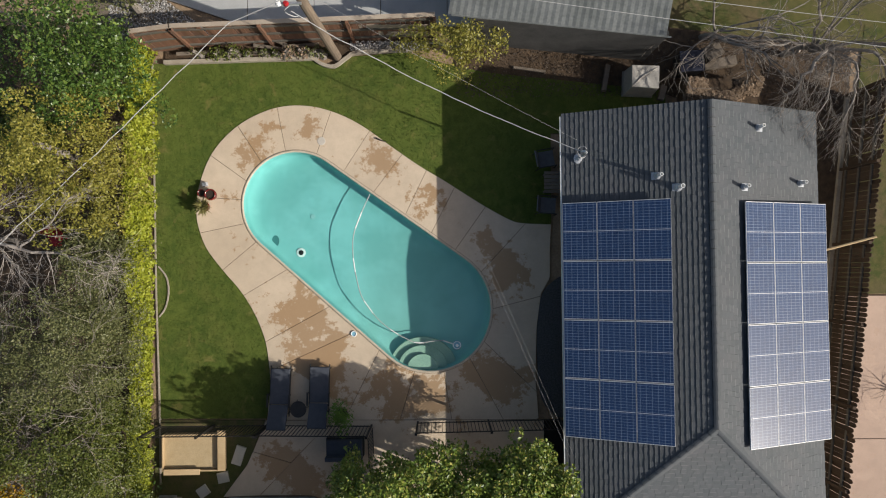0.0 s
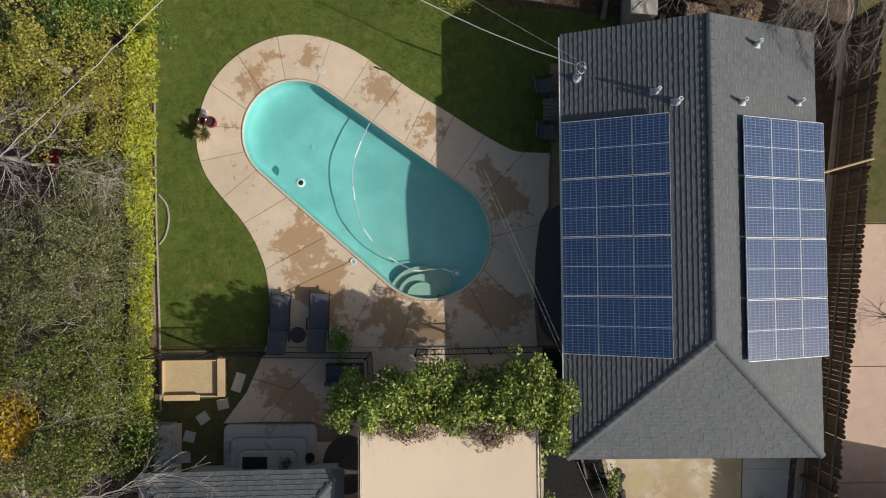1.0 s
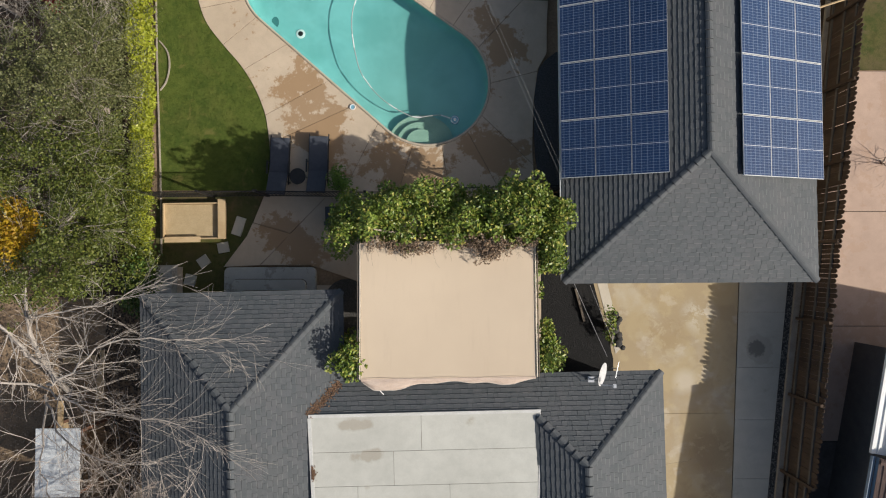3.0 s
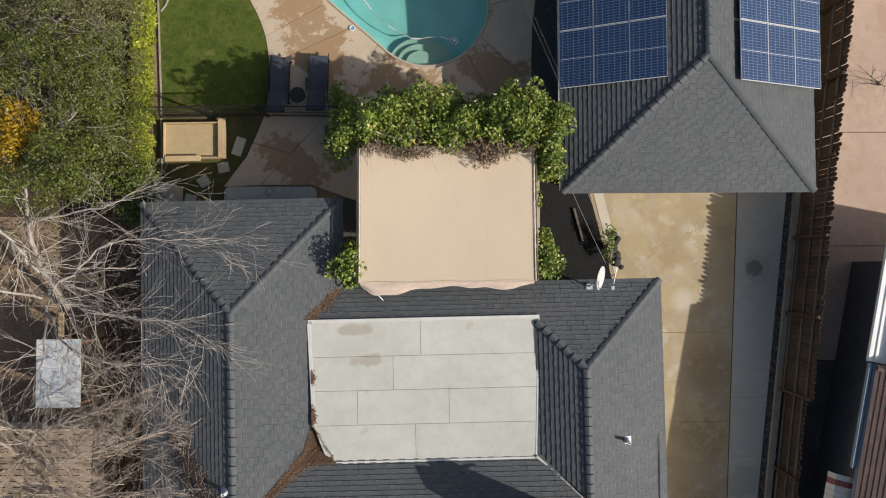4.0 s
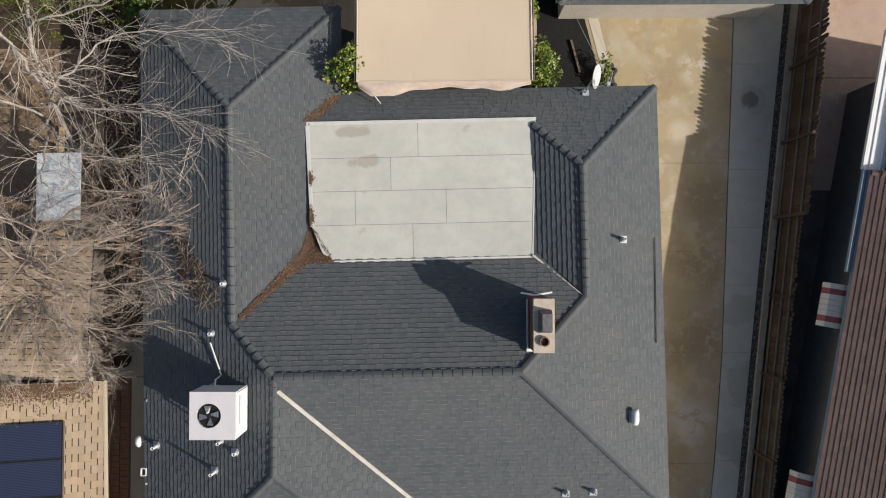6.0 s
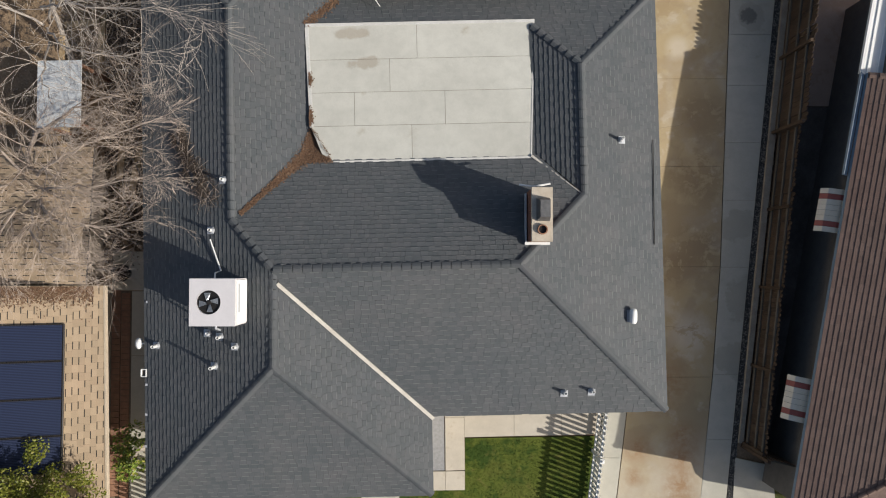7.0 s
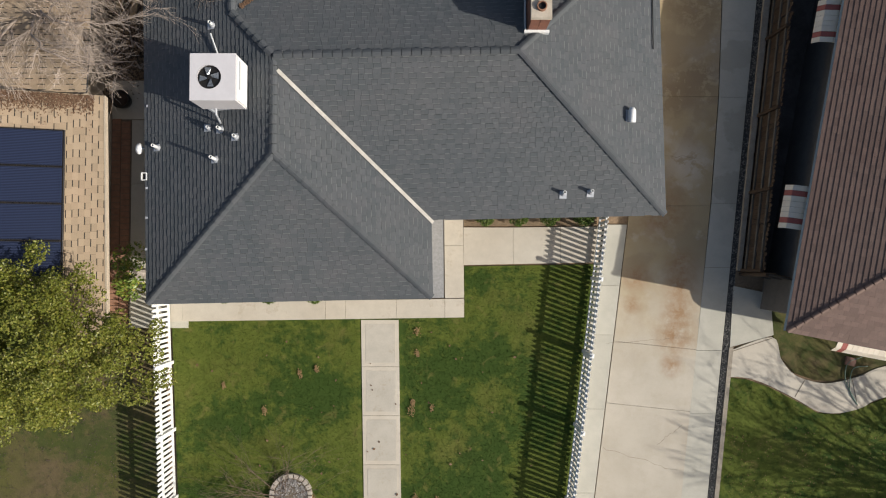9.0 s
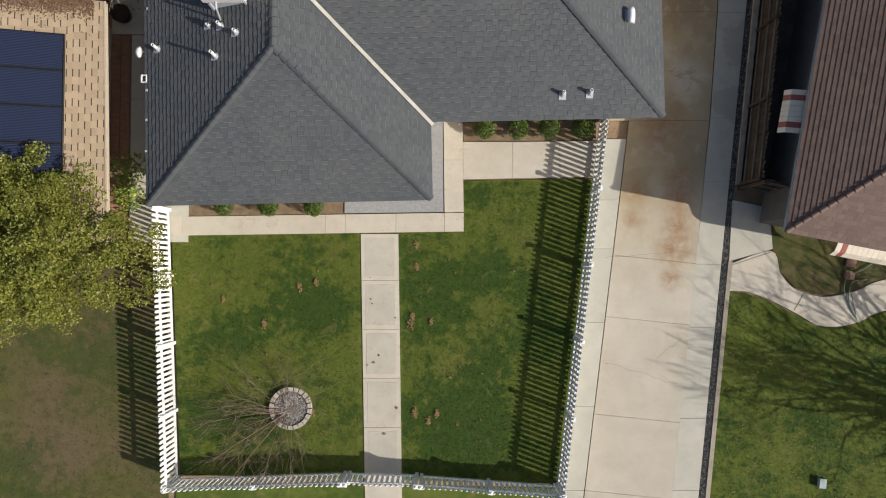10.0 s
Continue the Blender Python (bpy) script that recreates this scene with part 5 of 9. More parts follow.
cable("thin_cable", (3.88, -7.9, 2.5), (4.71, -9.93, 2.9), 0.05, 0.006, "thin pale wire between garage and house")
cable("thin_cable", (4.33, -7.93, 2.5), (5.03, -9.77, 2.7), 0.05, 0.004, "thin dark wire between garage and house")
POLE = (-3.42, 6.95)
pole = thing("utility_pole", "weathered wooden utility pole behind the lawn", "pole", at=Matrix.Translation((*POLE, 0)))
M["polewood"] = wood("pole_wood", (0.20, 0.15, 0.11), (0.30, 0.24, 0.18), (0.12, 0.09, 0.07), 2.0)
part("shaft", MB().tube([(0, 0, -0.1), (-0.2, 0.0, 4.5), (-0.45, 0.0, 9.5)], [0.15, 0.135, 0.11], 12), M["polewood"], pole)
part("crossarm", MB().box((-0.42, 0.05, 8.3), (1.9, 0.1, 0.12)), M["polewood"], pole)
part("bracket", MB().box((-0.42, -0.16, 4.6), (0.5, 0.06, 0.06)), M["metal"], pole, "galvanised bracket")
part("drip_loop", MB().tube([(-0.45 + 0.2 * math.cos(a), -0.25 + 0.16 * math.sin(a), 4.4 + 0.1 * math.sin(2 * a)) for a in np.linspace(0.4, 5.4, 14)], 0.012, 5), M["cable"], pole, "pale looped cable")
part("insulator", MB().lathe((-0.55, -0.2, 4.62), [(0.05, 0.0), (0.08, 0.05), (0.05, 0.14)], 8), M["redp"], pole, "dark red insulator")
part("insulator", MB().lathe((-0.75, -0.18, 4.6), [(0.05, 0.0), (0.09, 0.05), (0.05, 0.14)], 8), M["white"], pole)
part("insulator", MB().lathe((-0.40, -0.15, 7.1), [(0.04, 0.0), (0.07, 0.05), (0.04, 0.12)], 8), M["white"], pole)
part("connector", MB().box((-0.60, -0.1, 7.0), (0.16, 0.1, 0.12)), M["white"], pole, "pale cable connector box")


# ---- iron fence across the back yard ----
iron = thing("iron_fence", "black iron picket fence across the patio", "fence")
PICK = MB().box((0, 0, 0.74), (0.016, 0.016, 1.40)).data("picket", M["black"])


def iron_run(a, b):
    a, b = Vector(a), Vector(b)
    d = (b - a)
    n = max(1, round(d.length / 0.115))
    for i in range(1, n):
        ob = part("picket", PICK, None, iron)
        ob.matrix_local = Matrix.Translation((*(a + d * (i / n)), 0))
    for z in (0.14, 1.38):
        part("rail", MB().tube([(a.x, a.y, z), (b.x, b.y, z)], 0.02, 4), M["black"], iron)
    m = max(1, round(d.length / 2.3))
    for i in range(m + 1):
        p = a + d * (i / m)
        part("post", MB().box((p.x, p.y, 0.74), (0.055, 0.055, 1.52)).box((p.x, p.y, 1.52), (0.075, 0.075, 0.04)), M["black"], iron)


iron_run((-9.14, -5.12), (-5.66, -5.09))
iron_run((-5.60, -5.09), (-2.28, -5.12))
iron_run((-0.78, -5.02), (3.78, -4.92))
gate = thing("iron_gate", "open black iron gate at the patio", "gate")
for i in range(9):
    ob = part("picket", PICK, None, gate)
    ob.matrix_local = Matrix.Translation((-2.24 + 0.005 * i, -5.22 - 0.1 * i, 0))
for z in (0.14, 1.38):
    part("rail", MB().tube([(-2.24, -5.18, z), (-2.19, -6.1, z)], 0.018, 4), M["black"], gate)

# ---- kerbs and edges ----
M["kerb"] = plain("mow_kerb", (0.44, 0.39, 0.31), (0.33, 0.28, 0.22), 3.0, 0.9)


def kerb(pts, w, z, label, name="kerb"):
    mb = MB()
    line = [Vector(p) for p in pts]
    off = []
    for i, p in enumerate(line):
        d = (line[min(i + 1, len(line) - 1)] - line[max(i - 1, 0)]).normalized()
        off.append(Vector((-d.y, d.x)) * w / 2)
    poly = [tuple(p + o) for p, o in zip(line, off)] + [tuple(p - o) for p, o in reversed(list(zip(line, off)))]
    mb.prism(poly, -0.1, z)
    return solid(name, mb, M["kerb"], label, "kerb", "structure")


kerb([(-9.52, 6.7), (-9.42, 3.23), (-9.31, -0.84), (-9.17, -4.2), (-9.1, -7.0)], 0.05, 0.0, "narrow concrete kerb beside the hedge")
kerb([(-9.1, 6.74), (-5.2, 6.86), (-4.2, 6.88)], 0.13, 0.12, "pale concrete kerb along the back bed")
kerb(smooth_line([(-4.2, 6.88), (-3.9, 6.68), (-3.5, 6.62), (-3.1, 6.9), (-2.7, 7.08), (-1.0, 7.15)], 5), 0.11, 0.08, "curved pale kerb round the pole")
kerb(smooth_line([(-9.25, 0.05), (-8.98, -0.3), (-8.9, -0.8), (-9.0, -1.3), (-9.2, -1.6)], 5), 0.04, 0.02, "pale curved hose-like edging on the lawn", "edging")
sheet("planting_bed", [(-9.1, 6.86), (-4.2, 6.95), (-0.2, 7.2), (0.0, 7.9), (-9.1, 7.6)], -0.01, M["mulch"], "dark mulch bed under the back fence", "bed")
sheet("bare_soil", [(0.5, 6.55), (1.7, 6.36), (7.3, 5.75), (11.2, 4.3), (13.45, 5.0), (13.6, 8.0), (0.3, 8.0)], -0.035, M["mulch"], "bare brown soil with leaf litter behind the garage", "soil")
sheet("gravel_bed", smooth_line([(3.85, -0.32), (3.3, -0.85), (3.12, -1.97), (3.12, -3.2), (3.25, -4.3), (3.75, -4.88)], 4) + [(4.2, -4.88), (4.2, -0.3)], 0.0, plain("dark_gravel", (0.16, 0.16, 0.165), (0.05, 0.055, 0.055), 22.0, 0.9, bump=0.9, depth=0.03), "dark gravel bed beside the garage", "bed")
M["bed"] = plain("tan_bed_soil", (0.32, 0.235, 0.145), (0.20, 0.14, 0.085), 4.0, 0.95, bump=0.8, depth=0.03)
sheet("front_bed", [(0.96, -22.66), (5.3, -22.62), (5.3, -21.8), (0.9, -21.8)], -0.02, M["bed"], "brown mulch bed under the front windows", "bed")
sheet("front_bed", [(-8.4, -25.15), (-2.95, -25.06), (-2.95, -24.3), (-8.4, -24.3)], -0.02, M["bed"], "brown mulch bed under the front windows", "bed")
M["porch"] = plain("grey_stone_paver", (0.40, 0.40, 0.40), (0.30, 0.30, 0.30), 12.0, 0.85, bump=0.4)
sheet("porch", [(-2.92, -25.05), (0.30, -25.0), (0.27, -21.6), (-0.3, -21.6), (-0.3, -24.0), (-2.92, -24.1)], 0.02, M["porch"], "grey speckled stone porch", "porch", thick=0.1)

# near-black sheet: the garage and house shade put into the ground colour
sheet("dark_bed", [(3.32, -5.0), (4.3, -5.0), (4.3, -7.2), (4.84, -7.2), (5.66, -10.4), (5.66, -11.2), (3.32, -11.2)], 0.005, plain("shade_black", (0.022, 0.021, 0.021), (0.010, 0.010, 0.010), 20.0, 0.9, bump=0.9, depth=0.03), "black sheet standing in for shade between the patio and the driveway", "bed", thick=0.08)

sheet("round_bed", [(-3.05 + 0.78 * math.cos(a), -8.75 + 0.95 * math.sin(a)) for a in np.arange(0, 6.28, 0.3)], 0.012, plain("dark_chips", (0.14, 0.13, 0.12), (0.06, 0.057, 0.052), 22.0, 0.9, bump=0.9, depth=0.03), "round bed of dark gravel beside the canopy", "bed")
solid("timber", MB().box((4.57, -8.66, 0.05), (0.07, 1.1, 0.07), 15), M["greywood"], "weathered timber lying on the black ground sheet", "timber")
edgep = [(4.93, -7.05), (5.26, -7.05), (5.98, -10.0), (5.74, -10.25)]
solid("edge_strip", MB().prism(edgep, -0.03, 0.012), M["slab"], "pale concrete edge strip beside the black ground sheet", "kerb", "structure")
rng = np.random.default_rng(77)
for k in range(9):
    x, y, s = 5.70 + 0.03 * k + rng.normal(0, 0.05), -9.0 - 0.13 * k, rng.uniform(0.07, 0.15)
    mb = MB().lathe((x, y, -0.02), [(s, 0.0), (s * 1.05, s * 0.5), (s * 0.7, s * 1.0), (s * 0.2, s * 1.15)], 7)
    mb.v = [(a + 0.25 * s * math.sin(9 * b + k), b + 0.25 * s * math.sin(8 * a), c) for a, b, c in mb.v]
    solid("rock", mb, plain("dark_rock", (0.07, 0.065, 0.06), (0.03, 0.03, 0.03), 6.0, 0.9, bump=0.6), "small dark rough rock at the driveway's edge", "rock", group="rocks beside the driveway")

# ---- pool fittings ----
lid = solid("skimmer_lid", MB().lathe((-3.94, 4.15, 0.0), [(0.135, 0.0), (0.135, 0.010), (0.12, 0.014)], 20), plain("lid_plastic", (0.62, 0.57, 0.49), (0.52, 0.47, 0.4), 9.0, 0.6), "white round skimmer lid in the deck", "lid")
drain = thing("pool_drain", "white-rimmed round drain in the pool floor", "drain", at=Matrix.Translation((-4.72, 0.5, floor_z(-4.72, 0.5) + 0.015)))
part("ring", MB().lathe((0, 0, 0), [(0.155, 0.0), (0.155, 0.02), (0.11, 0.03)], 20), M["white"], drain, "white ring")
part("grate", MB().lathe((0, 0, 0.02), [(0.085, 0.0), (0.085, 0.015), (0.05, 0.03)], 16), M["black"], drain, "dark grate")
hose_pts = smooth_line([(-2.35, 2.42), (-2.72, 1.6), (-2.9, 0.99), (-2.9, 0.3), (-2.8, -0.3), (-2.62, -0.95), (-2.25, -1.5), (-1.88, -1.88), (-1.5, -2.15), (-1.23, -2.3), (-0.8, -2.48), (-0.4, -2.43), (0.05, -2.4), (0.42, -2.53)], 4)
hose = thing("pool_hose", "pale floating vacuum hose on the pool water", "hose")
part("hose", MB().tube([(x, y, -0.085) for x, y in hose_pts], 0.015, 6), M["cable"], hose, smooth=True)
for i in range(3, len(hose_pts) - 3, 9):
    a, b = hose_pts[i], hose_pts[i + 3]
    part("float", MB().tube([(a[0], a[1], -0.085), (b[0], b[1], -0.085)], 0.019, 8), M["white"], hose, "white float sleeve")
head = thing("pool_cleaner", "pale blue pool cleaner floating near the steps", "pool cleaner", at=Matrix.Translation((0.5, -2.55, -0.16)))
M["bluep"] = plain("blue_plastic", (0.25, 0.5, 0.62), (0.2, 0.42, 0.55), 8.0, 0.4)
part("body", MB().lathe((0, 0, 0), [(0.14, 0.0), (0.16, 0.04), (0.10, 0.10), (0.04, 0.12)], 14), M["bluep"], head, smooth=True)
part("cap", MB().lathe((0, 0, 0.11), [(0.05, 0), (0.05, 0.03), (0.02, 0.05)], 10), M["white"], head)
part("ring", MB().tube([(0.12 * math.cos(a), 0.12 * math.sin(a), 0.08) for a in np.linspace(0, 2 * math.pi, 17)], 0.012, 5), M["white"], head)
ret = thing("return_fitting", "white round fitting at the pool's edge", "fitting", at=Matrix.Translation((-2.86, -2.16, 0.012)))
part("ring", MB().tube([(0.085 * math.cos(a), 0.085 * math.sin(a), 0.02) for a in np.linspace(0, 2 * math.pi, 17)], 0.016, 5), M["white"], ret)
part("disc", MB().lathe((0, 0, 0), [(0.075, 0), (0.075, 0.012)], 14), M["bluep"], ret)
solid("floor_disc", MB().lathe((-4.33, 1.71, floor_z(-4.33, 1.71) + 0.015), [(0.08, 0.0), (0.075, 0.006)], 12), plain("pale_disc", (0.36, 0.66, 0.64), (0.32, 0.6, 0.58), 6.0, 0.8), "small pale disc on the pool floor", "disc")
solid("floor_disc", MB().lathe((-5.58, 0.89, floor_z(-5.58, 0.89) + 0.015), [(0.13, 0.0), (0.125, 0.006)], 14, squash=1.5), plain("dark_disc", (0.07, 0.25, 0.24), (0.055, 0.2, 0.2), 6.0, 0.8), "dark oval patch on the pool floor", "disc")

# ---- loungers, table, pots, chairs ----
M["sling"] = plain("navy_sling", (0.052, 0.060, 0.078), (0.072, 0.080, 0.098), 7.0, 0.8)
M["dframe"] = plain("dark_frame", (0.03, 0.03, 0.03), (0.05, 0.045, 0.04), 9.0, 0.5, 0.3)


def lounger(x, y, rz):
    ob = thing("sun_lounger", "navy fabric sun lounger with a dark frame on the pool deck", "lounger", group="loungers by the pool", at=pose(x, y, 0, 0, 0, rz))
    part("mattress", MB().box((0, 0.30, 0.34), (0.60, 1.15, 0.07), taper=0.97), M["sling"], ob, "navy seat cushion")
    t = Matrix.Translation((0, -0.28, 0.36)) @ Matrix.Rotation(radians(-24), 4, "X")
    part("backrest", MB().box((0, -0.40, 0.03), (0.60, 0.80, 0.07), m=t, taper=0.97), M["sling"], ob, "raised navy back cushion")
    for s in (-1, 1):
        part("side_rail", MB().box((s * 0.31, 0.15, 0.29), (0.03, 1.6, 0.05)), M["dframe"], ob)
        part("armrest", MB().box((s * 0.34, -0.12, 0.52), (0.05, 0.42, 0.03)).box((s * 0.34, 0.05, 0.41), (0.03, 0.03, 0.2)), M["dframe"], ob)
        for yy in (-0.55, 0.8):
            part("leg", MB().box((s * 0.29, yy, 0.15), (0.04, 0.04, 0.3)), M["dframe"], ob)


lounger(-5.18, -4.1, -2)
lounger(-3.92, -4.05, -1)
tab = thing("side_table", "small round dark metal side table between the loungers", "table", at=Matrix.Translation((-4.56, -4.5, 0)))
part("tabletop", MB().lathe((0, 0, 0.44), [(0.25, 0.0), (0.26, 0.015), (0.25, 0.03)], 20), M["dframe"], tab)
part("rim", MB().tube([(0.25 * math.cos(a), 0.25 * math.sin(a), 0.475) for a in np.linspace(0, 2 * math.pi, 21)], 0.01, 5), M["dframe"], tab)
for k in range(3):
    a = 2.1 * k
    part("leg", MB().tube([(0.2 * math.cos(a), 0.2 * math.sin(a), 0.44), (0.24 * math.cos(a), 0.24 * math.sin(a), 0.0)], 0.012, 6), M["dframe"], tab)
bench = thing("outdoor_sofa", "dark cushioned outdoor sofa behind the iron fence", "sofa", at=pose(-3.1, -5.75, 0, 0, 0, 1))
part("seat", MB().box((0, 0, 0.36), (1.15, 0.55, 0.14), taper=0.97), M["sling"], bench, "navy seat cushion")
part("base", MB().box((0, 0, 0.17), (1.2, 0.6, 0.22)), M["dframe"], bench)
part("backrest", MB().box((0, -0.27, 0.52), (1.15, 0.12, 0.35)), M["sling"], bench)
M["redpot"] = plain("red_glaze", (0.22, 0.02, 0.015), (0.12, 0.012, 0.01), 5.0, 0.18, 0.0, 0.6, 0.0)
M["soil"] = plain("potting_soil", (0.05, 0.035, 0.025), (0.03, 0.02, 0.015), 12.0, 0.95)


def pot(x, y, r, h, mat, label):
    ob = thing("plant_pot", label, "plant pot", at=Matrix.Translation((x, y, 0)))
    part("pot", MB().lathe((0, 0, 0), [(r * 0.6, 0.0), (r * 0.85, h * 0.35), (r, h * 0.8), (r * 0.95, h), (r * 0.8, h), (r * 0.78, h * 0.85)], 18), mat, ob, smooth=True)
    part("soil", MB().lathe((0, 0, h * 0.86), [(r * 0.78, 0), (r * 0.7, 0.01)], 14), M["soil"], ob)
    return ob


pot(-7.46, 2.36, 0.19, 0.36, M["redpot"], "glossy dark red glazed pot on the pool deck")
pot(-7.78, 2.42, 0.13, 0.26, M["redpot"], "small glossy dark red glazed pot")
p3 = pot(-7.68, 1.98, 0.17, 0.3, M["redpot"], "red pot with a spiky variegated plant")
rng = np.random.default_rng(8)
mb = MB()
for k in range(130):
    a, l, e = rng.uniform(0, 6.28), rng.uniform(0.25, 0.44), rng.uniform(0.1, 1.2)
    d = Vector((math.cos(a) * math.cos(e), math.sin(a) * math.cos(e), math.sin(e)))
    w = Vector((-math.sin(a), math.cos(a), 0)) * 0.011
    o = Vector((0, 0, 0.28))
    mb.add([o - w, o + w, o + d * l * 0.6 + w + Vector((0, 0, 0.03)), o + d * l - Vector((0, 0, 0.04)), o + d * l * 0.6 - w + Vector((0, 0, 0.03))], [(0, 1, 2, 3, 4)])
part("foliage", mb, leafy("spiky_leaf", (0.26, 0.25, 0.08), (0.44, 0.40, 0.17), (0.52, 0.47, 0.25)), p3, "spiky variegated leaves")
sp = thing("sprinkler_box", "small grey box on the deck edge", "box", at=pose(-7.72, 2.72, 0, 0, 0, 10))
part("body", MB().box((0, 0, 0.08), (0.15, 0.12, 0.16), taper=0.9), M["alu"], sp)
part("lid", MB().box((0, 0, 0.17), (0.13, 0.10, 0.02)), M["metal"], sp)
solid("garden_tool", MB().tube([(-2.15, 4.24, 0.02), (-1.95, 4.15, 0.03), (-1.82, 4.12, 0.02)], [0.035, 0.02, 0.012], 6), M["dframe"], "small dark hand tool lying on the deck edge", "tool")
p4 = pot(-3.2, -4.72, 0.2, 0.32, M["dframe"], "dark pot with a bright green leafy plant")
me = leaves(rng, clump_places(rng, [(rng.normal(0, 0.15), rng.normal(0, 0.2), 0.6 + rng.uniform(-0.15, 0.3), 0.17) for _ in range(26)], 1100), 0.045)
part("foliage", me, None, p4, "bright green leaves")
me.materials.append(leafy("fern_leaf", (0.10, 0.20, 0.025), (0.16, 0.27, 0.04), (0.2, 0.3, 0.06)))


def patio_chair(x, y, rz):
    ob = thing("patio_chair", "grey sling patio chair beside the garage", "chair", group="chairs beside the garage", at=pose(x, y, 0, 0, 0, rz))
    M.setdefault("gsling", plain("grey_sling", (0.16, 0.16, 0.17), (0.12, 0.12, 0.13), 7.0, 0.8))
    part("seat", MB().box((0, 0, 0.4), (0.5, 0.5, 0.03), taper=0.97), M["gsling"], ob, "grey sling seat")
    t = Matrix.Translation((0.25, 0, 0.42)) @ Matrix.Rotation(radians(18), 4, "Y")
    part("backrest", MB().box((0, 0, 0.26), (0.03, 0.5, 0.52), m=t), M["gsling"], ob, "grey sling back")
    for s in (-1, 1):
        part("armrest", MB().tube([(-0.28, s * 0.28, 0.0), (-0.26, s * 0.28, 0.6), (0.28, s * 0.28, 0.62)], 0.018, 6), M["dframe"], ob)
        part("leg", MB().tube([(0.26, s * 0.26, 0.42), (0.34, s * 0.27, 0.0)], 0.016, 6), M["dframe"], ob)


patio_chair(3.38, 3.48, 190)
patio_chair(3.42, 1.98, 176)
ct = thing("patio_table", "slatted wooden patio table beside the garage", "table", at=Matrix.Translation((3.55, 2.72, 0)))
for k in range(6):
    part("slat", MB().box((0, -0.3 + 0.12 * k, 0.45), (0.5, 0.1, 0.025)), M["greywood"], ct)
for a in (-1, 1):
    for b in (-1, 1):
        part("leg", MB().box((0.2 * a, 0.28 * b, 0.22), (0.05, 0.05, 0.44)), M["greywood"], ct)

# ---- sandbox, stepping stones, hot tub steps ----
M["pine"] = wood("pale_pine", (0.50, 0.36, 0.20), (0.58, 0.43, 0.26), (0.40, 0.27, 0.14), 3.0, (0.1, 1, 1))
sandbox = thing("sandbox", "pale wooden sandbox filled with sand", "sandbox", at=pose(-7.97, -5.92, 0, 0, 0, 0.8))
for y, s in ((0.57, 1), (-0.57, -1)):
    part("side_board", MB().box((0, y, 0.12), (1.98, 0.04, 0.26)), M["pine"], sandbox)
for x in (-0.97, 0.97):
    part("end_board", MB().box((x, 0, 0.12), (0.04, 1.10, 0.26)), M["pine"], sandbox)
part("seat_board", MB().box((0.92, 0.06, 0.265), (0.24, 1.28, 0.03)), M["pine"], sandbox, "pale corner seat board")
part("seat_board", MB().box((-0.35, -0.60, 0.265), (1.15, 0.18, 0.03)), M["pine"], sandbox)
part("sand", MB().box((0, 0, 0.07), (1.88, 1.08, 0.12)), plain("play_sand", (0.55, 0.42, 0.25), (0.48, 0.36, 0.2), 4.0, 0.95, bump=0.5, depth=0.02), sandbox, "tan sand")
for i, (x, y, a, b, rz) in enumerate(((-6.58, -6.08, 0.32, 0.62, -18), (-7.08, -6.78, 0.36, 0.34, 12), (-7.72, -7.23, 0.36, 0.34, 35), (-8.15, -7.83, 0.36, 0.34, -14), (-8.3, -8.5, 0.36, 0.34, 4))):
    solid("stepping_stone", MB().box((x, y, 0.0), (a, b, 0.07), rz, taper=0.97), M["side"], "square pale grey stepping stone in the grass", "stepping stone", group="stepping stones")
M["spa"] = concrete("spa_concrete", (0.50, 0.49, 0.45), (0.45, 0.44, 0.40), (0.22, 0.2, 0.17), 0.45, 1.2, 0.6)
steps = thing("patio_steps", "broad grey concrete steps up to the house", "steps")


def round_rect(x0, y0, x1, y1, r=0.18):
    out = []
    for cx, cy, a in ((x1 - r, y1 - r, 0), (x0 + r, y1 - r, 90)):
        out += [(cx + r * math.cos(radians(a + k * 18)), cy + r * math.sin(radians(a + k * 18))) for k in range(6)]
    return out + [(x0, y0), (x1, y0)]


for k, (x0, x1, y1) in enumerate(((-7.0, -4.02, -7.42), (-6.72, -4.32, -7.82), (-6.42, -4.62, -8.18))):
    poly = round_rect(x0, -9.2, x1, y1)
    q = shrink(poly, 0.02)
    mb = MB()
    n = len(poly)
    z = 0.15 * (k + 1)
    mb.add([(x, y, -0.05) for x, y in poly] + [(x, y, z - 0.02) for x, y in poly] + [(x, y, z) for x, y in q], [tuple(range(2 * n, 3 * n))] + [(r * n + i, r * n + (i + 1) % n, (r + 1) * n + (i + 1) % n, (r + 1) * n + i) for r in (0, 1) for i in range(n)])
    part("step", mb, M["spa"], steps)
    # dark outline on the tread around each upper step
    if k:
        rim_ = shrink(poly, -0.022)
        mb = MB()
        zz = 0.15 * k + 0.004
        mb.add([(x, y, zz) for x, y in poly] + [(x, y, zz) for x, y in rim_], [(i, i + 1, n + i + 1, n + i) for i in range(n - 2)])
        part("dirt_line", mb, M["joint"], steps, "dark line along the foot of the step")
solid("door_mat", MB().box((-5.9, -8.6, 0.462), (0.78, 0.5, 0.02)), M["black"], "black door mat on the top step", "mat")
p5 = pot(-4.2, -8.45, 0.16, 0.3, M["dframe"], "dark empty pot at the steps")
p6 = pot(-4.85, -8.5, 0.12, 0.3, M["dframe"], "pot with a small white-flowered plant on the steps")
p6.location.z = 0.45
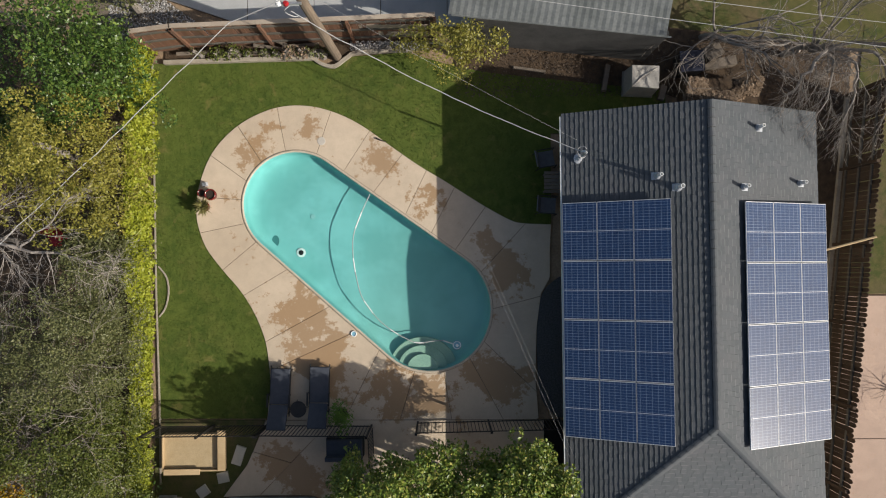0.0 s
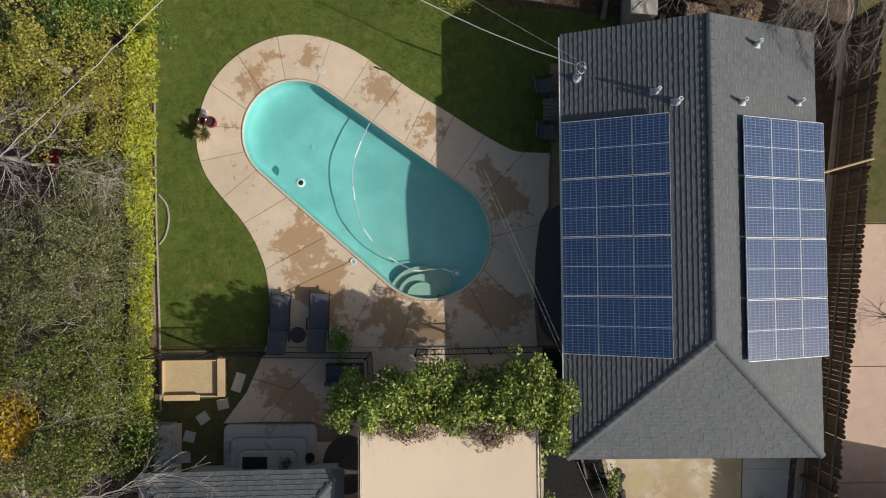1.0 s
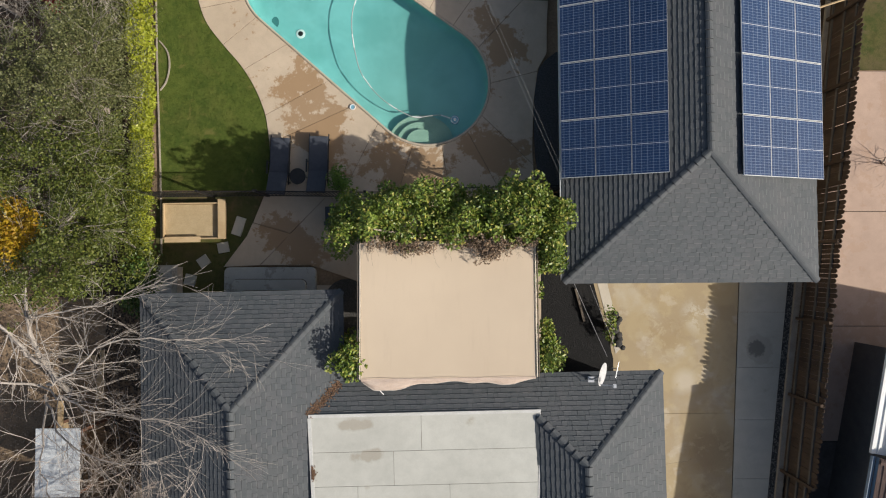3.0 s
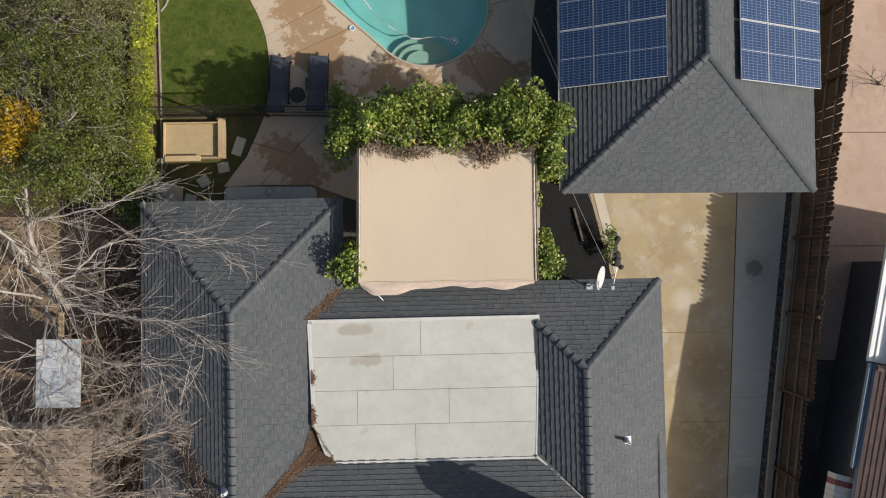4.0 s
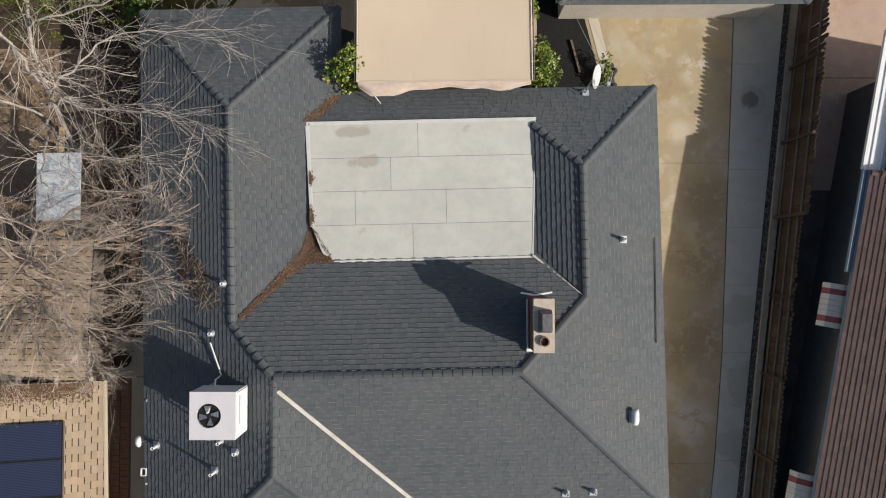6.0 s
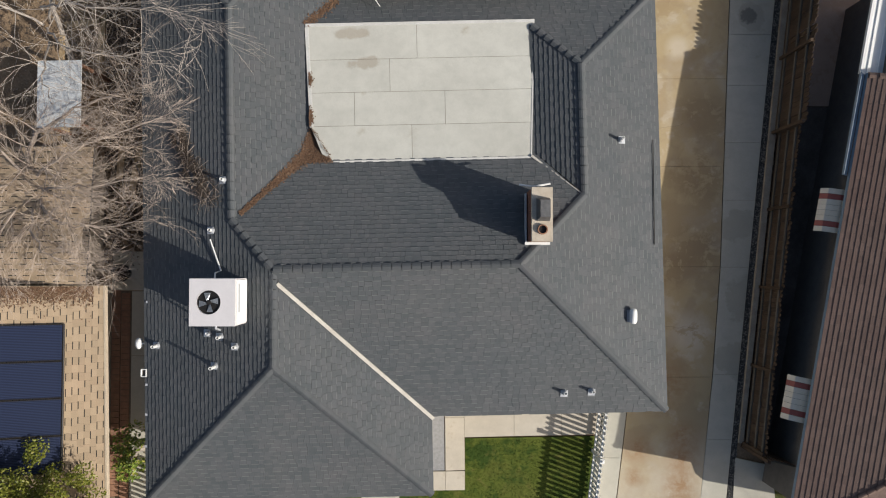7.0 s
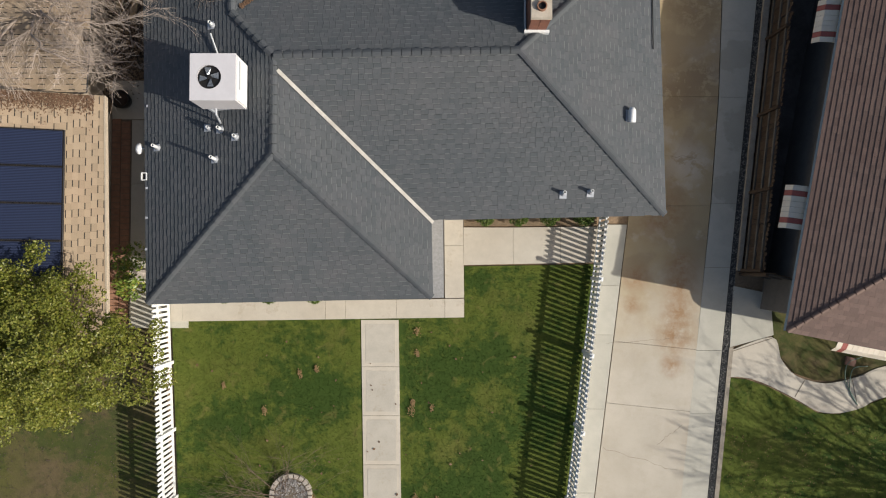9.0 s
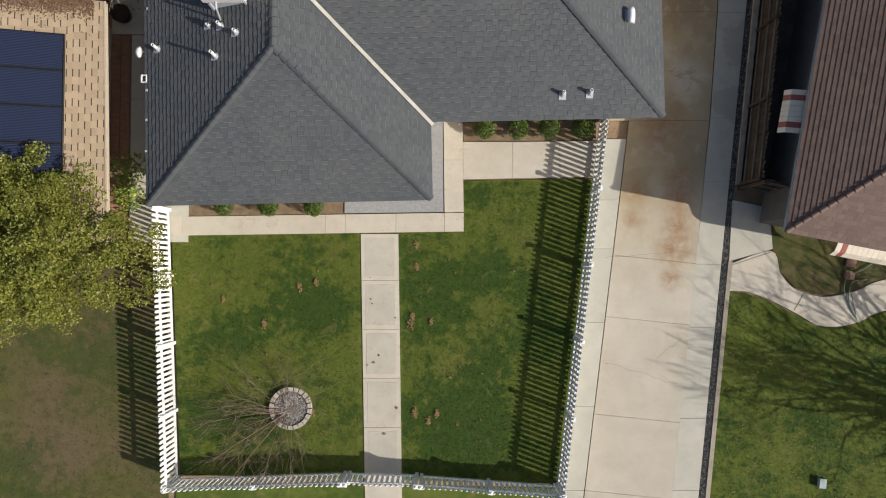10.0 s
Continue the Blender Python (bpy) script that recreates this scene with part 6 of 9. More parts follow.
me = leaves(rng, clump_places(rng, [(rng.normal(0, 0.08), rng.normal(0, 0.1), 0.4 + rng.uniform(-0.1, 0.1), 0.1) for _ in range(10)], 1200), 0.045)
part("foliage", me, None, p6, "green leaves")
me.materials.append(leafy("pot_leaf", (0.06, 0.1, 0.03), (0.1, 0.14, 0.05), (0.35, 0.35, 0.3)))
tubm = thing("stone_ledge", "tall pale stone ledge beside the hedge", "ledge", "structure", at=Matrix.Translation((-8.85, -8.1, 0)))
part("ledge", MB().box((0, 0, 0.2), (0.55, 1.5, 0.44), taper=0.98), M["spa"], tubm)

# ---- shade canopy ----
canopy = thing("shade_canopy", "tan fabric shade canopy on a wooden frame over the patio", "canopy")
m = Mat("tan_fabric", 0.9, spec=0.15)
a, b, c = m.noise(0.35, 3.0), m.noise(1.6, 4.0, 0.6, stretch=(3, 0.5, 1)), m.noise(160, 2.0)
col = m.mix(m.ramp(a, 0.35, 0.65), (0.60, 0.49, 0.365), (0.555, 0.45, 0.335))
col = m.mix(m.math("MULTIPLY", m.ramp(b, 0.55, 0.8), 0.25), col, (0.45, 0.35, 0.26))
col = m.mix(m.math("MULTIPLY", m.ramp(c, 0.4, 0.7), 0.1), col, (0.3, 0.23, 0.16))
M["fabric"] = m.color(col).bump(c, 0.08, 0.002).m
CA = [(-2.16, -6.75), (2.60, -6.62), (2.65, -10.42), (-2.16, -10.48)]
mb, nx, ny = MB(), 24, 20
rng = np.random.default_rng(4)


def cloth(s, t):
    top, bot = Vector(CA[0]).lerp(Vector(CA[1]), s), Vector(CA[3]).lerp(Vector(CA[2]), s)
    p = top.lerp(bot, t)
    z = 3.30 - 0.05 * math.sin(math.pi * t) * (0.6 + 0.4 * math.sin(math.pi * s)) + 0.0015 * math.sin(s * 23 + t * 3)
    return (p.x, p.y, z)


vs = [cloth(i / nx, j / ny) for j in range(ny + 1) for i in range(nx + 1)]
w = nx + 1
fs = [(j * w + i, (j + 1) * w + i, (j + 1) * w + i + 1, j * w + i + 1) for j in range(ny) for i in range(nx)]
mb.add(vs, fs)
mb.add([(x, y, z - 0.012) for x, y, z in vs], [f[::-1] for f in fs])
part("fabric", mb, M["fabric"], canopy, "stretched tan fabric", smooth=True)
for s in (0.0, 1.0):
    pts = [Vector(cloth(s, t)) + Vector((0.03 if s else -0.03, 0, 0.012)) for t in np.linspace(0, 1, 9)]
    part("hem", MB().tube(pts, 0.022, 6), plain("pale_hem", (0.7, 0.62, 0.5), (0.6, 0.52, 0.42), 8.0, 0.9), canopy, "pale rolled hem")
    part("hem", MB().tube([p + Vector((0.06 if s else -0.06, 0, -0.03)) for p in pts], 0.02, 6), M["greywood"], canopy)
M["hem"] = plain("pinkish_hem", (0.64, 0.52, 0.43), (0.56, 0.43, 0.345), 6.0, 0.9)
part("seam", MB().tube([Vector(cloth(s, 1.0)) + Vector((0, 0.02 + 0.012 * math.sin(17 * s), 0.006)) for s in np.linspace(0.01, 0.99, 22)], [0.004 + 0.004 * abs(math.sin(9 * s)) for s in np.linspace(0.01, 0.99, 22)], 5), M["hem"], canopy, "sewn seam across the fabric's edge")
# the loose flap that droops from the fabric's lower edge, wider towards one corner
fx, fy, fl = 60, 6, []
for j in range(fy + 1):
    for i in range(fx + 1):
        s, t = i / fx, j / fy
        x, y, z = cloth(s, 1.0)
        deep = 0.17 + 0.16 * math.exp(-((s - 0.1) / 0.16) ** 2) + 0.04 * math.sin(9.0 * s) + 0.022 * math.sin(31 * s + 1) * t
        deep *= min(1.0, 0.35 + 9 * s) * min(1.0, 0.3 + 6 * (1 - s))
        fold = 0.022 * math.sin(14 * t + 5 * math.sin(4 * s)) * math.sin(math.pi * t) + float(rng.normal(0, 0.004))
        fl.append((x + 0.02 * t * math.sin(13 * s), y - deep * t, z + 0.004 - 0.17 * t * t + fold))
w = fx + 1
fs = [(j * w + i, (j + 1) * w + i, (j + 1) * w + i + 1, j * w + i + 1) for j in range(fy) for i in range(fx)]
part("flap", MB().add(fl, fs).add([(x, y, z - 0.01) for x, y, z in fl], [f[::-1] for f in fs]), M["hem"], canopy, "loose creased pinkish flap", smooth=True)
part("hem", MB().tube([Vector(v) + Vector((0, 0, 0.006)) for v in fl[-w:]], [0.006 + 0.006 * abs(math.sin(0.37 * k)) for k in range(w)], 5), plain("white_hem", (0.74, 0.68, 0.60), (0.62, 0.55, 0.47), 6.0, 0.9), canopy, "pale frayed lower hem", smooth=True)
for x, y in ((-2.1, -6.9), (2.55, -6.8), (0.2, -6.85), (-2.1, -10.2), (2.6, -10.2)):
    part("post", MB().box((x, y, 1.62), (0.12, 0.12, 3.25)), M["greywood"], canopy)
for y in (-6.85, -8.1, -9.3, -10.35):
    part("beam", MB().box((0.23, y, 3.13), (4.9, 0.06, 0.14)), M["greywood"], canopy)
part("strut", MB().tube([(-2.28, -10.50, 3.05), (-1.85, -10.62, 3.1), (-1.56, -10.98, 2.9)], 0.012, 6), M["white"], canopy, "white pole end")

# ---- white picket fence round the front lawn ----
def picket_fence(name, pts, label, height, outward, gate_span=None):
    ob = thing(name, label, "fence")
    total = [Vector(p) for p in pts]
    for a, b in zip(total, total[1:]):
        d = b - a
        n = max(1, round(d.length / 0.165))
        rz = math.atan2(d.y, d.x)
        m = max(1, round(d.length / 2.35))
        for i in range(n):
            s = (i + 0.5) / n
            p = a + d * s
            bay = (s * m) % 1.0
            h = height(bay)
            q = part("picket", PICKET, None, ob)
            q.matrix_local = Matrix.Translation((p.x, p.y, 0.04)) @ Matrix.Rotation(rz, 4, "Z") @ Matrix.Translation((0, outward * 0.035, 0)) @ Matrix.Diagonal((1, 1, h, 1))
        for z in (0.13, 0.93):
            part("rail", MB().box((0, 0, 0), (d.length, 0.045, 0.085), m=Matrix.Translation((*((a + b) / 2), z)) @ Matrix.Rotation(rz, 4, "Z")), M["white"], ob)
        for i in range(m + 1):
            p = a + d * (i / m)
            part("post", MB().box((p.x, p.y, 0.55), (0.105, 0.105, 1.18), math.degrees(rz)).box((p.x, p.y, 1.16), (0.14, 0.14, 0.035), math.degrees(rz)).box((p.x, p.y, 1.2), (0.10, 0.10, 0.05), math.degrees(rz), taper=0.2), M["white"], ob)
    return ob


mb = MB()
mb.add([(-0.047, -0.011, 0), (0.047, -0.011, 0), (0.047, 0.011, 0), (-0.047, 0.011, 0), (-0.047, -0.011, 0.95), (0.047, -0.011, 0.95), (0.047, 0.011, 0.95), (-0.047, 0.011, 0.95), (0, -0.011, 1.0), (0, 0.011, 1.0)],
       [(3, 2, 1, 0), (0, 1, 5, 8, 4), (2, 3, 7, 9, 6), (1, 2, 6, 5), (3, 0, 4, 7), (5, 6, 9, 8), (7, 4, 8, 9)])
PICKET = mb.data("picket", M["white"])
scallop = lambda b: 1.18 - 0.10 * math.sin(math.pi * b)
level = lambda b: 1.2
picket_fence("picket_fence", [(-8.62, -24.95), (-8.22, -33.56)], "white wooden picket fence between the front lawns", level, -1)
picket_fence("picket_fence", [(-8.18, -33.6), (-2.85, -33.42)], "white wooden picket fence along the front", scallop, -1)
picket_fence("picket_gate", [(-2.7, -33.42), (-0.55, -33.48)], "white picket gate at the front walk", lambda b: 1.0 + 0.05 * math.sin(math.pi * b), -1)
picket_fence("picket_fence", [(-0.4, -33.5), (3.9, -33.82)], "white wooden picket fence along the front", scallop, -1)
picket_fence("picket_fence", [(5.42, -22.0), (3.98, -33.8)], "white wooden picket fence beside the driveway", lambda b: 1.06, 1)

# ---- planter ring in the front lawn ----
ring = thing("tree_ring", "ring of pale stone blocks filled with grey gravel", "planter", at=Matrix.Translation((-4.62, -31.35, 0)))
M["ringstone"] = concrete("ring_stone", (0.52, 0.47, 0.40), (0.45, 0.4, 0.34), (0.3, 0.26, 0.2), 0.3, 3.0, 0.5)
for k in range(22):
    a0, a1 = 2 * math.pi * k / 22 + 0.02, 2 * math.pi * (k + 1) / 22 - 0.02
    poly = [(r * math.cos(a), r * math.sin(a)) for r, a in ((0.55, a0), (0.69, a0), (0.69, a1), (0.55, a1))]
    slab(poly, ring, M["ringstone"], 0.10 + 0.006 * (k % 3), 0.004, "block", 0.16)
M["pebble"] = Mat("grey_pebble", 0.85)
r_ = M["pebble"].island()
M["pebble"] = M["pebble"].color(M["pebble"].mix(r_, (0.16, 0.15, 0.14), (0.42, 0.40, 0.38))).m
part("gravel_bed", MB().lathe((0, 0, -0.02), [(0.56, 0), (0.56, 0.05), (0.3, 0.07)], 24), M["joint"], ring)


def stones(rng, places, size):
    mb = MB()
    for x, y, z in places:
        s = size * rng.uniform(0.6, 1.4)
        rot = Matrix.Rotation(float(rng.uniform(0, 6.28)), 3, "Z")
        vs = [(1, 0, 0), (-0.4, 0.9, 0.1), (-0.6, -0.8, 0), (0.1, 0.05, 0.75), (0.3, 0.9, -0.1)]
        mb.add([Vector((x, y, z)) + rot @ (Vector(v) * s) for v in vs], [(0, 4, 3), (4, 1, 3), (1, 2, 3), (2, 0, 3)])
    return mb


rng = np.random.default_rng(12)
pl = [(0.54 * math.sqrt(rng.uniform()) * math.cos(a), 0.54 * math.sqrt(rng.uniform()) * math.sin(a), 0.055) for a in rng.uniform(0, 6.28, 900)]
part("gravel", stones(rng, pl, 0.022), M["pebble"], ring, "grey gravel", kind="stuff")

# dark gravel strip along the driveway
rng = np.random.default_rng(13)
strip = sheet("gravel_strip", [(Le(-6.9) + 0.01, -6.9), (Le(-44) + 0.01, -44), (Le(-44) + 0.2, -44), (Le(-22) + 0.2, -22), (Le(-6.9) + 0.3, -6.9)], -0.02, plain("strip_gravel", (0.10, 0.10, 0.10), (0.03, 0.03, 0.03), 30.0, 0.9, bump=0.9, depth=0.03), "narrow strip of dark gravel", "gravel")
ys_ = rng.uniform(-38, -6.9, 5200)
pl = [(Le(y) + rng.uniform(0.02, 0.2 if y < -22 else 0.27), y, -0.012) for y in ys_]
M["dpebble"] = Mat("dark_pebble", 0.85)
r_ = M["dpebble"].island()
M["dpebble"] = M["dpebble"].color(M["dpebble"].mix(r_, (0.03, 0.03, 0.03), (0.24, 0.23, 0.21))).m
solid("gravel", stones(rng, pl, 0.024), M["dpebble"], "dark gravel stones in the strip", "gravel", "stuff")


# ---- wooden boundary fence beside the driveway ----
M["fencewood"] = wood("fence_wood", (0.076, 0.050, 0.033), (0.108, 0.074, 0.050), (0.054, 0.042, 0.032))
M["railwood"] = wood("grey_rail_wood", (0.12, 0.11, 0.09), (0.155, 0.14, 0.118), (0.08, 0.07, 0.06))
M["redwood"] = wood("red_fence_wood", (0.17, 0.085, 0.052), (0.24, 0.13, 0.083), (0.13, 0.088, 0.067))
BOARDS = {}


def board_fence(name, pts, h, label, mat, side_of, step=0.145, rails=(0.3, 0.95, 1.55)):
    """Upright boards on rails and posts; side_of: +1 puts the rails on the left of the line."""
    ob = thing(name, label, "fence")
    key = (mat.name, h)
    if key not in BOARDS:
        w = (step - 0.008) / 2
        prof = [(-w, 0), (w, 0), (w, h - 0.10), (w * 0.65, h - 0.03), (0, h), (-w * 0.65, h - 0.03), (-w, h - 0.10)]
        n = len(prof)
        BOARDS[key] = MB().add([(x, -0.01, z) for x, z in prof] + [(x, 0.01, z) for x, z in prof], [tuple(range(n)), tuple(range(2 * n - 1, n - 1, -1))] + [(i, n + i, n + (i + 1) % n, (i + 1) % n) for i in range(n)]).data("board", mat)
    rng = np.random.default_rng(17)
    for a, b in zip(pts, pts[1:]):
        a, b = Vector(a), Vector(b)
        d = b - a
        n, rz = round(d.length / step), math.atan2(d.y, d.x)
        for i in range(n):
            p = a + d * ((i + 0.5) / n)
            q = part("board", BOARDS[key], None, ob)
            q.matrix_local = Matrix.Translation((p.x, p.y, float(rng.uniform(-0.05, 0.02)))) @ Matrix.Rotation(rz, 4, "Z") @ Matrix.Rotation(float(rng.normal(0, 0.012)), 4, "X")
        m = max(1, round(d.length / 2.4))
        off = Vector((-d.y, d.x)).normalized() * side_of
        for i in range(m):
            p, q = a + d * (i / m) + off * 0.035, a + d * ((i + 1) / m) + off * 0.035
            for z in rails:
                part("rail", MB().box((0, 0, 0), (d.length / m, 0.045, 0.09), m=Matrix.Translation((*((p + q) / 2), z)) @ Matrix.Rotation(rz, 4, "Z")), M["railwood"], ob)
        for i in range(m + 1):
            p = a + d * (i / m) + off * 0.075
            part("post", MB().box((p.x, p.y, h / 2 - 0.05), (0.09, 0.09, h + 0.02), math.degrees(rz)), mat, ob)
    return ob


FENCE_M = FENCE_A.lerp(FENCE_B, 0.66)
board_fence("wooden_fence", [tuple(FENCE_A + Vector((-0.12, 0))), tuple(FENCE_M + Vector((-0.12, 0)))], 1.92, "weathered brown board fence with rails and posts along the driveway", M["fencewood"], -1, 0.15)
board_fence("wooden_fence", [tuple(FENCE_M), tuple(FENCE_B)], 1.42, "lower weathered brown board fence with rails and posts along the driveway", M["fencewood"], -1, 0.15, (0.25, 0.75, 1.2))
board_fence("wooden_gate", [(10.02, -24.15), (11.2, -24.42)], 1.7, "brown wooden side gate between fence and house", M["fencewood"], -1)
backf = board_fence("back_fence", [(-9.4, 7.12), (-8.2, 7.28), (-0.2, 7.62)], 1.8, "red-brown board fence behind the back lawn", M["redwood"], -1, 0.15)
M["capwood"] = wood("weathered_cap_wood", (0.36, 0.29, 0.22), (0.44, 0.37, 0.29), (0.27, 0.21, 0.16))
back_line = [Vector((-9.4, 7.12)), Vector((-8.2, 7.28)), Vector((-0.2, 7.62))]
for a, b in zip(back_line, back_line[1:]):
    d = b - a
    part("cap_rail", MB().box((0, 0, 0), (d.length + 0.03, 0.13, 0.045), m=Matrix.Translation((*((a + b) / 2), 1.815)) @ Matrix.Rotation(math.atan2(d.y, d.x), 4, "Z")), M["capwood"], backf, "pale weathered cap rail")
mb = MB()
mb.prism([(side(5.6, -0.24), 5.6), (side(0.0, -0.26), 0.0), (side(-6.0, -0.36), -6.0), (side(-24.1, -0.22), -24.1), (side(-24.1, -0.08), -24.1), (side(5.6, -0.1), 5.6)], -0.1, 0.09)
solid("retaining_kerb", mb, M["kerb"], "concrete kerb under the wooden fence", "kerb", "structure")
sheet("fence_soil", [(side(5.6, -1.6), 5.6), (side(-6.9, -0.9), -6.9), (side(-6.9, -0.02), -6.9), (side(5.6, -0.02), 5.6)], -0.03, M["mulch"], "dark soil between the garage and the fence", "soil")
solid("wooden_beam", MB().tube([(11.4, 0.44, 1.6), (12.95, 0.88, 1.9)], 0.035, 6), M["pine"], "yellowish wooden pole across the side gap", "beam")
solid("gas_meter_box", MB().box((11.35, -5.75, 0.7), (0.3, 0.22, 0.5), taper=0.95), plain("pink_box", (0.5, 0.3, 0.25), (0.42, 0.25, 0.2), 6.0, 0.7), "small pinkish metal box beside the garage", "box")

# ---- the house next door, past the wooden fence ----
pink = thing("side_drive", "pinkish concrete drive next door", "driveway", "structure")
sheet("weedy_strip", [(side(8, 0.2), 8), (side(-0.9, 0.2), -0.9), (19, -0.9), (19, 8)], -0.02, M["rough_grass"], "olive weeds and soil past the fence", "grass")
ys = [-0.95, -5.6, -9.36, -13.1]
for a, b in zip(ys, ys[1:]):
    poly = [(side(a, 0.35 if a > -2 else 0.2), a), (side(b, 0.35 if b > -2 else 0.2), b), (19, b), (19, a)]
    part("joint_bed", MB().prism(poly, -0.07, -0.03), M["joint"], pink)
    slab(poly, pink, M["pink"], gap=0.012)
# soil tone lowered to carry the deep shade of the narrow gap
sheet("side_gap", [(side(-13.12, 0.2), -13.12), (side(-24.1, 0.2), -24.1), (19, -24.1), (19, -13.12)], -0.02, plain("side_gap_shade_soil", (0.17, 0.15, 0.135), (0.09, 0.08, 0.07), 1.2, 0.9, bump=0.6), "bare ground between fence and house, coloured darker for deep shade", "ground")
NEXT = pose(9.97, -25.78, 0, 0, 0, -10.8)
nb = thing("neighbour_house", "house with a brown tiled hip roof and white trim", "house", at=NEXT)
NZ, NS = 2.77, 0.38
nW = lambda u, v: NZ + NS * u
nS = lambda u, v: NZ + NS * v
TB = (M["tile_b"], M["tile_bs"])
slope(nb, [(0, 13.2), (0, 0), (5.0, 5.0), (5.0, 13.2)], nW, (NS, 0), TB, 100, seed=31, w=0.24, h=0.135, thick=0.013, cover=0.96, tab=0.001)
slope(nb, [(0, 0), (10, 0), (5, 5)], nS, (0, NS), TB, 60, seed=32, w=0.24, h=0.135, thick=0.013, cover=0.96, tab=0.001)
slope(nb, [(10, 0), (10, 13.2), (5, 13.2), (5, 5)], lambda u, v: NZ + NS * (10 - u), (-NS, 0), TB, 0, seed=33, w=0.24, h=0.135, thick=0.013, cover=0.96, tab=0.001)
caps(nb, (0, 0, NZ + 0.02), (5, 5, NZ + 5 * NS + 0.02), M["tile_b"], w=0.075)
caps(nb, (0, 13.1, NZ + 0.02), (5, 13.1, NZ + 5 * NS + 0.02), M["tile_b"])
# wall colour kept dark to stand for the deep shade under the eave
M["nbwall"] = plain("shade_dark_siding", (0.16, 0.145, 0.13), (0.12, 0.11, 0.10), 3.0, 0.8)
walls(nb, [(0.55, 0.55), (9.5, 0.55), (9.5, 16.3), (0.55, 16.3)], 2.7, M["nbwall"])
part("fascia", MB().box((-0.01, 6.6, NZ - 0.09), (0.02, 13.2, 0.12)), plain("blue_grey_trim", (0.22, 0.30, 0.38), (0.18, 0.25, 0.32), 4.0, 0.6), nb, "blue-grey fascia")
flatn = part("patio_roof", MB().prism([(-0.05, 13.25), (6, 13.25), (6, 17.4), (-0.05, 17.4)], NZ - 0.37, NZ - 0.30), M["white"], nb, "white ribbed metal patio roof")
for k in range(19):
    part("rib", MB().box((0.10 + 0.3 * k, 15.32, NZ - 0.285), (0.03, 4.1, 0.03)), M["white"], flatn)
part("gutter", MB().box((-0.07, 15.32, NZ - 0.32), (0.07, 4.15, 0.1)), M["white"], nb)
# blue-grey strip along part of the eave
part("gutter", MB().box((-0.10, 11.7, NZ - 0.17), (0.13, 3.0, 0.02)).box((-0.17, 11.7, NZ - 0.12), (0.015, 3.0, 0.11)), plain("blue_grey_strip", (0.34, 0.42, 0.50), (0.28, 0.35, 0.42), 4.0, 0.6), nb, "blue-grey strip below the eave")


def awning(x, y, rz, w=1.15, k=1.0):
    """A sloped metal awning with red side stripes."""
    ob = thing("window_awning", "white metal window awning with dark red stripes", "awning", group="awnings next door", at=pose(x, y, 2.3, 0, 0, rz))
    M.setdefault("awn", plain("awning_white", (0.80, 0.72, 0.60), (0.72, 0.63, 0.50), 5.0, 0.5, grain=0.1))
    M.setdefault("awnred", plain("awning_red", (0.42, 0.12, 0.10), (0.36, 0.1, 0.08), 6.0, 0.5))
    prof = [(0.0, 0.1), (0.55 * k, 0.02), (0.95 * k, -0.1), (1.1 * k, -0.3)]
    n = round(w / 0.16)
    for i in range(n):
        a, b = -w / 2 + w * i / n + 0.004, -w / 2 + w * (i + 1) / n - 0.004
        mb = MB()
        vs = [(-d, a, z) for d, z in prof] + [(-d, b, z) for d, z in prof] + [(-d, a, z - 0.02) for d, z in prof] + [(-d, b, z - 0.02) for d, z in prof]
        fs = [(k, k + 1, k + 5, k + 4) for k in range(3)] + [(k + 12, k + 13, k + 9, k + 8) for k in range(3)] + [(k, k + 8, k + 9, k + 1) for k in range(3)] + [(k + 4, k + 5, k + 13, k + 12) for k in range(3)] + [(3, 11, 15, 7)]
        mb.add(vs, fs)
        part("slat", mb, M["awnred"] if i in (1, n - 2) else M["awn"], ob, "dark red stripe" if i in (1, n - 2) else "")


for u, v in ((0.52, 9.2), (0.52, 3.6)):
    q = NEXT @ Vector((u, v, 0))
    awning(q.x, q.y, -10.8, 1.3, 0.8)
q = NEXT @ Vector((3.2, 0.5, 0))
awning(q.x, q.y, 79.2, 2.8, 0.74)
sheet("side_path", [(9.75, -24.6), (10.95, -24.85), (11.05, -26.2), (9.62, -26.6)], 0.0, M["side"], "grey concrete path beside the house next door", "path")
walkp = smooth_line([(9.6, -26.72), (11.0, -26.27), (11.3, -27.0), (11.75, -27.5), (12.4, -27.72), (12.92, -27.75), (13.8, -27.55), (14.74, -27.19), (18, -26.6)], 5)
walkp += smooth_line([(18, -27.6), (14.72, -28.2), (13.9, -28.55), (13.2, -28.72), (12.5, -28.68), (11.8, -28.3), (10.89, -27.84), (10.2, -27.6), (9.55, -27.56)], 5)
nwalk = thing("curved_walk", "pale curved concrete walk next door", "walkway", "structure")
part("slab", MB().prism(walkp, -0.06, 0.0), M["slab"], nwalk)
for a, b in (((9.66, -26.74), (11.0, -26.3)), ((11.72, -28.2), (12.05, -27.65)), ((13.75, -28.5), (13.6, -27.65))):
    part("joint", MB().tube([(a[0], a[1], 0.002), (b[0], b[1], 0.002)], 0.009, 4), M["joint"], nwalk)
sheet("edge_kerb", [(Le(-26.6) + 0.22, -26.6), (Le(-44) + 0.22, -44), (Le(-44) + 0.36, -44), (Le(-26.6) + 0.36, -26.6)], 0.01, M["kerb"], "pale concrete edge beside the gravel", "kerb")
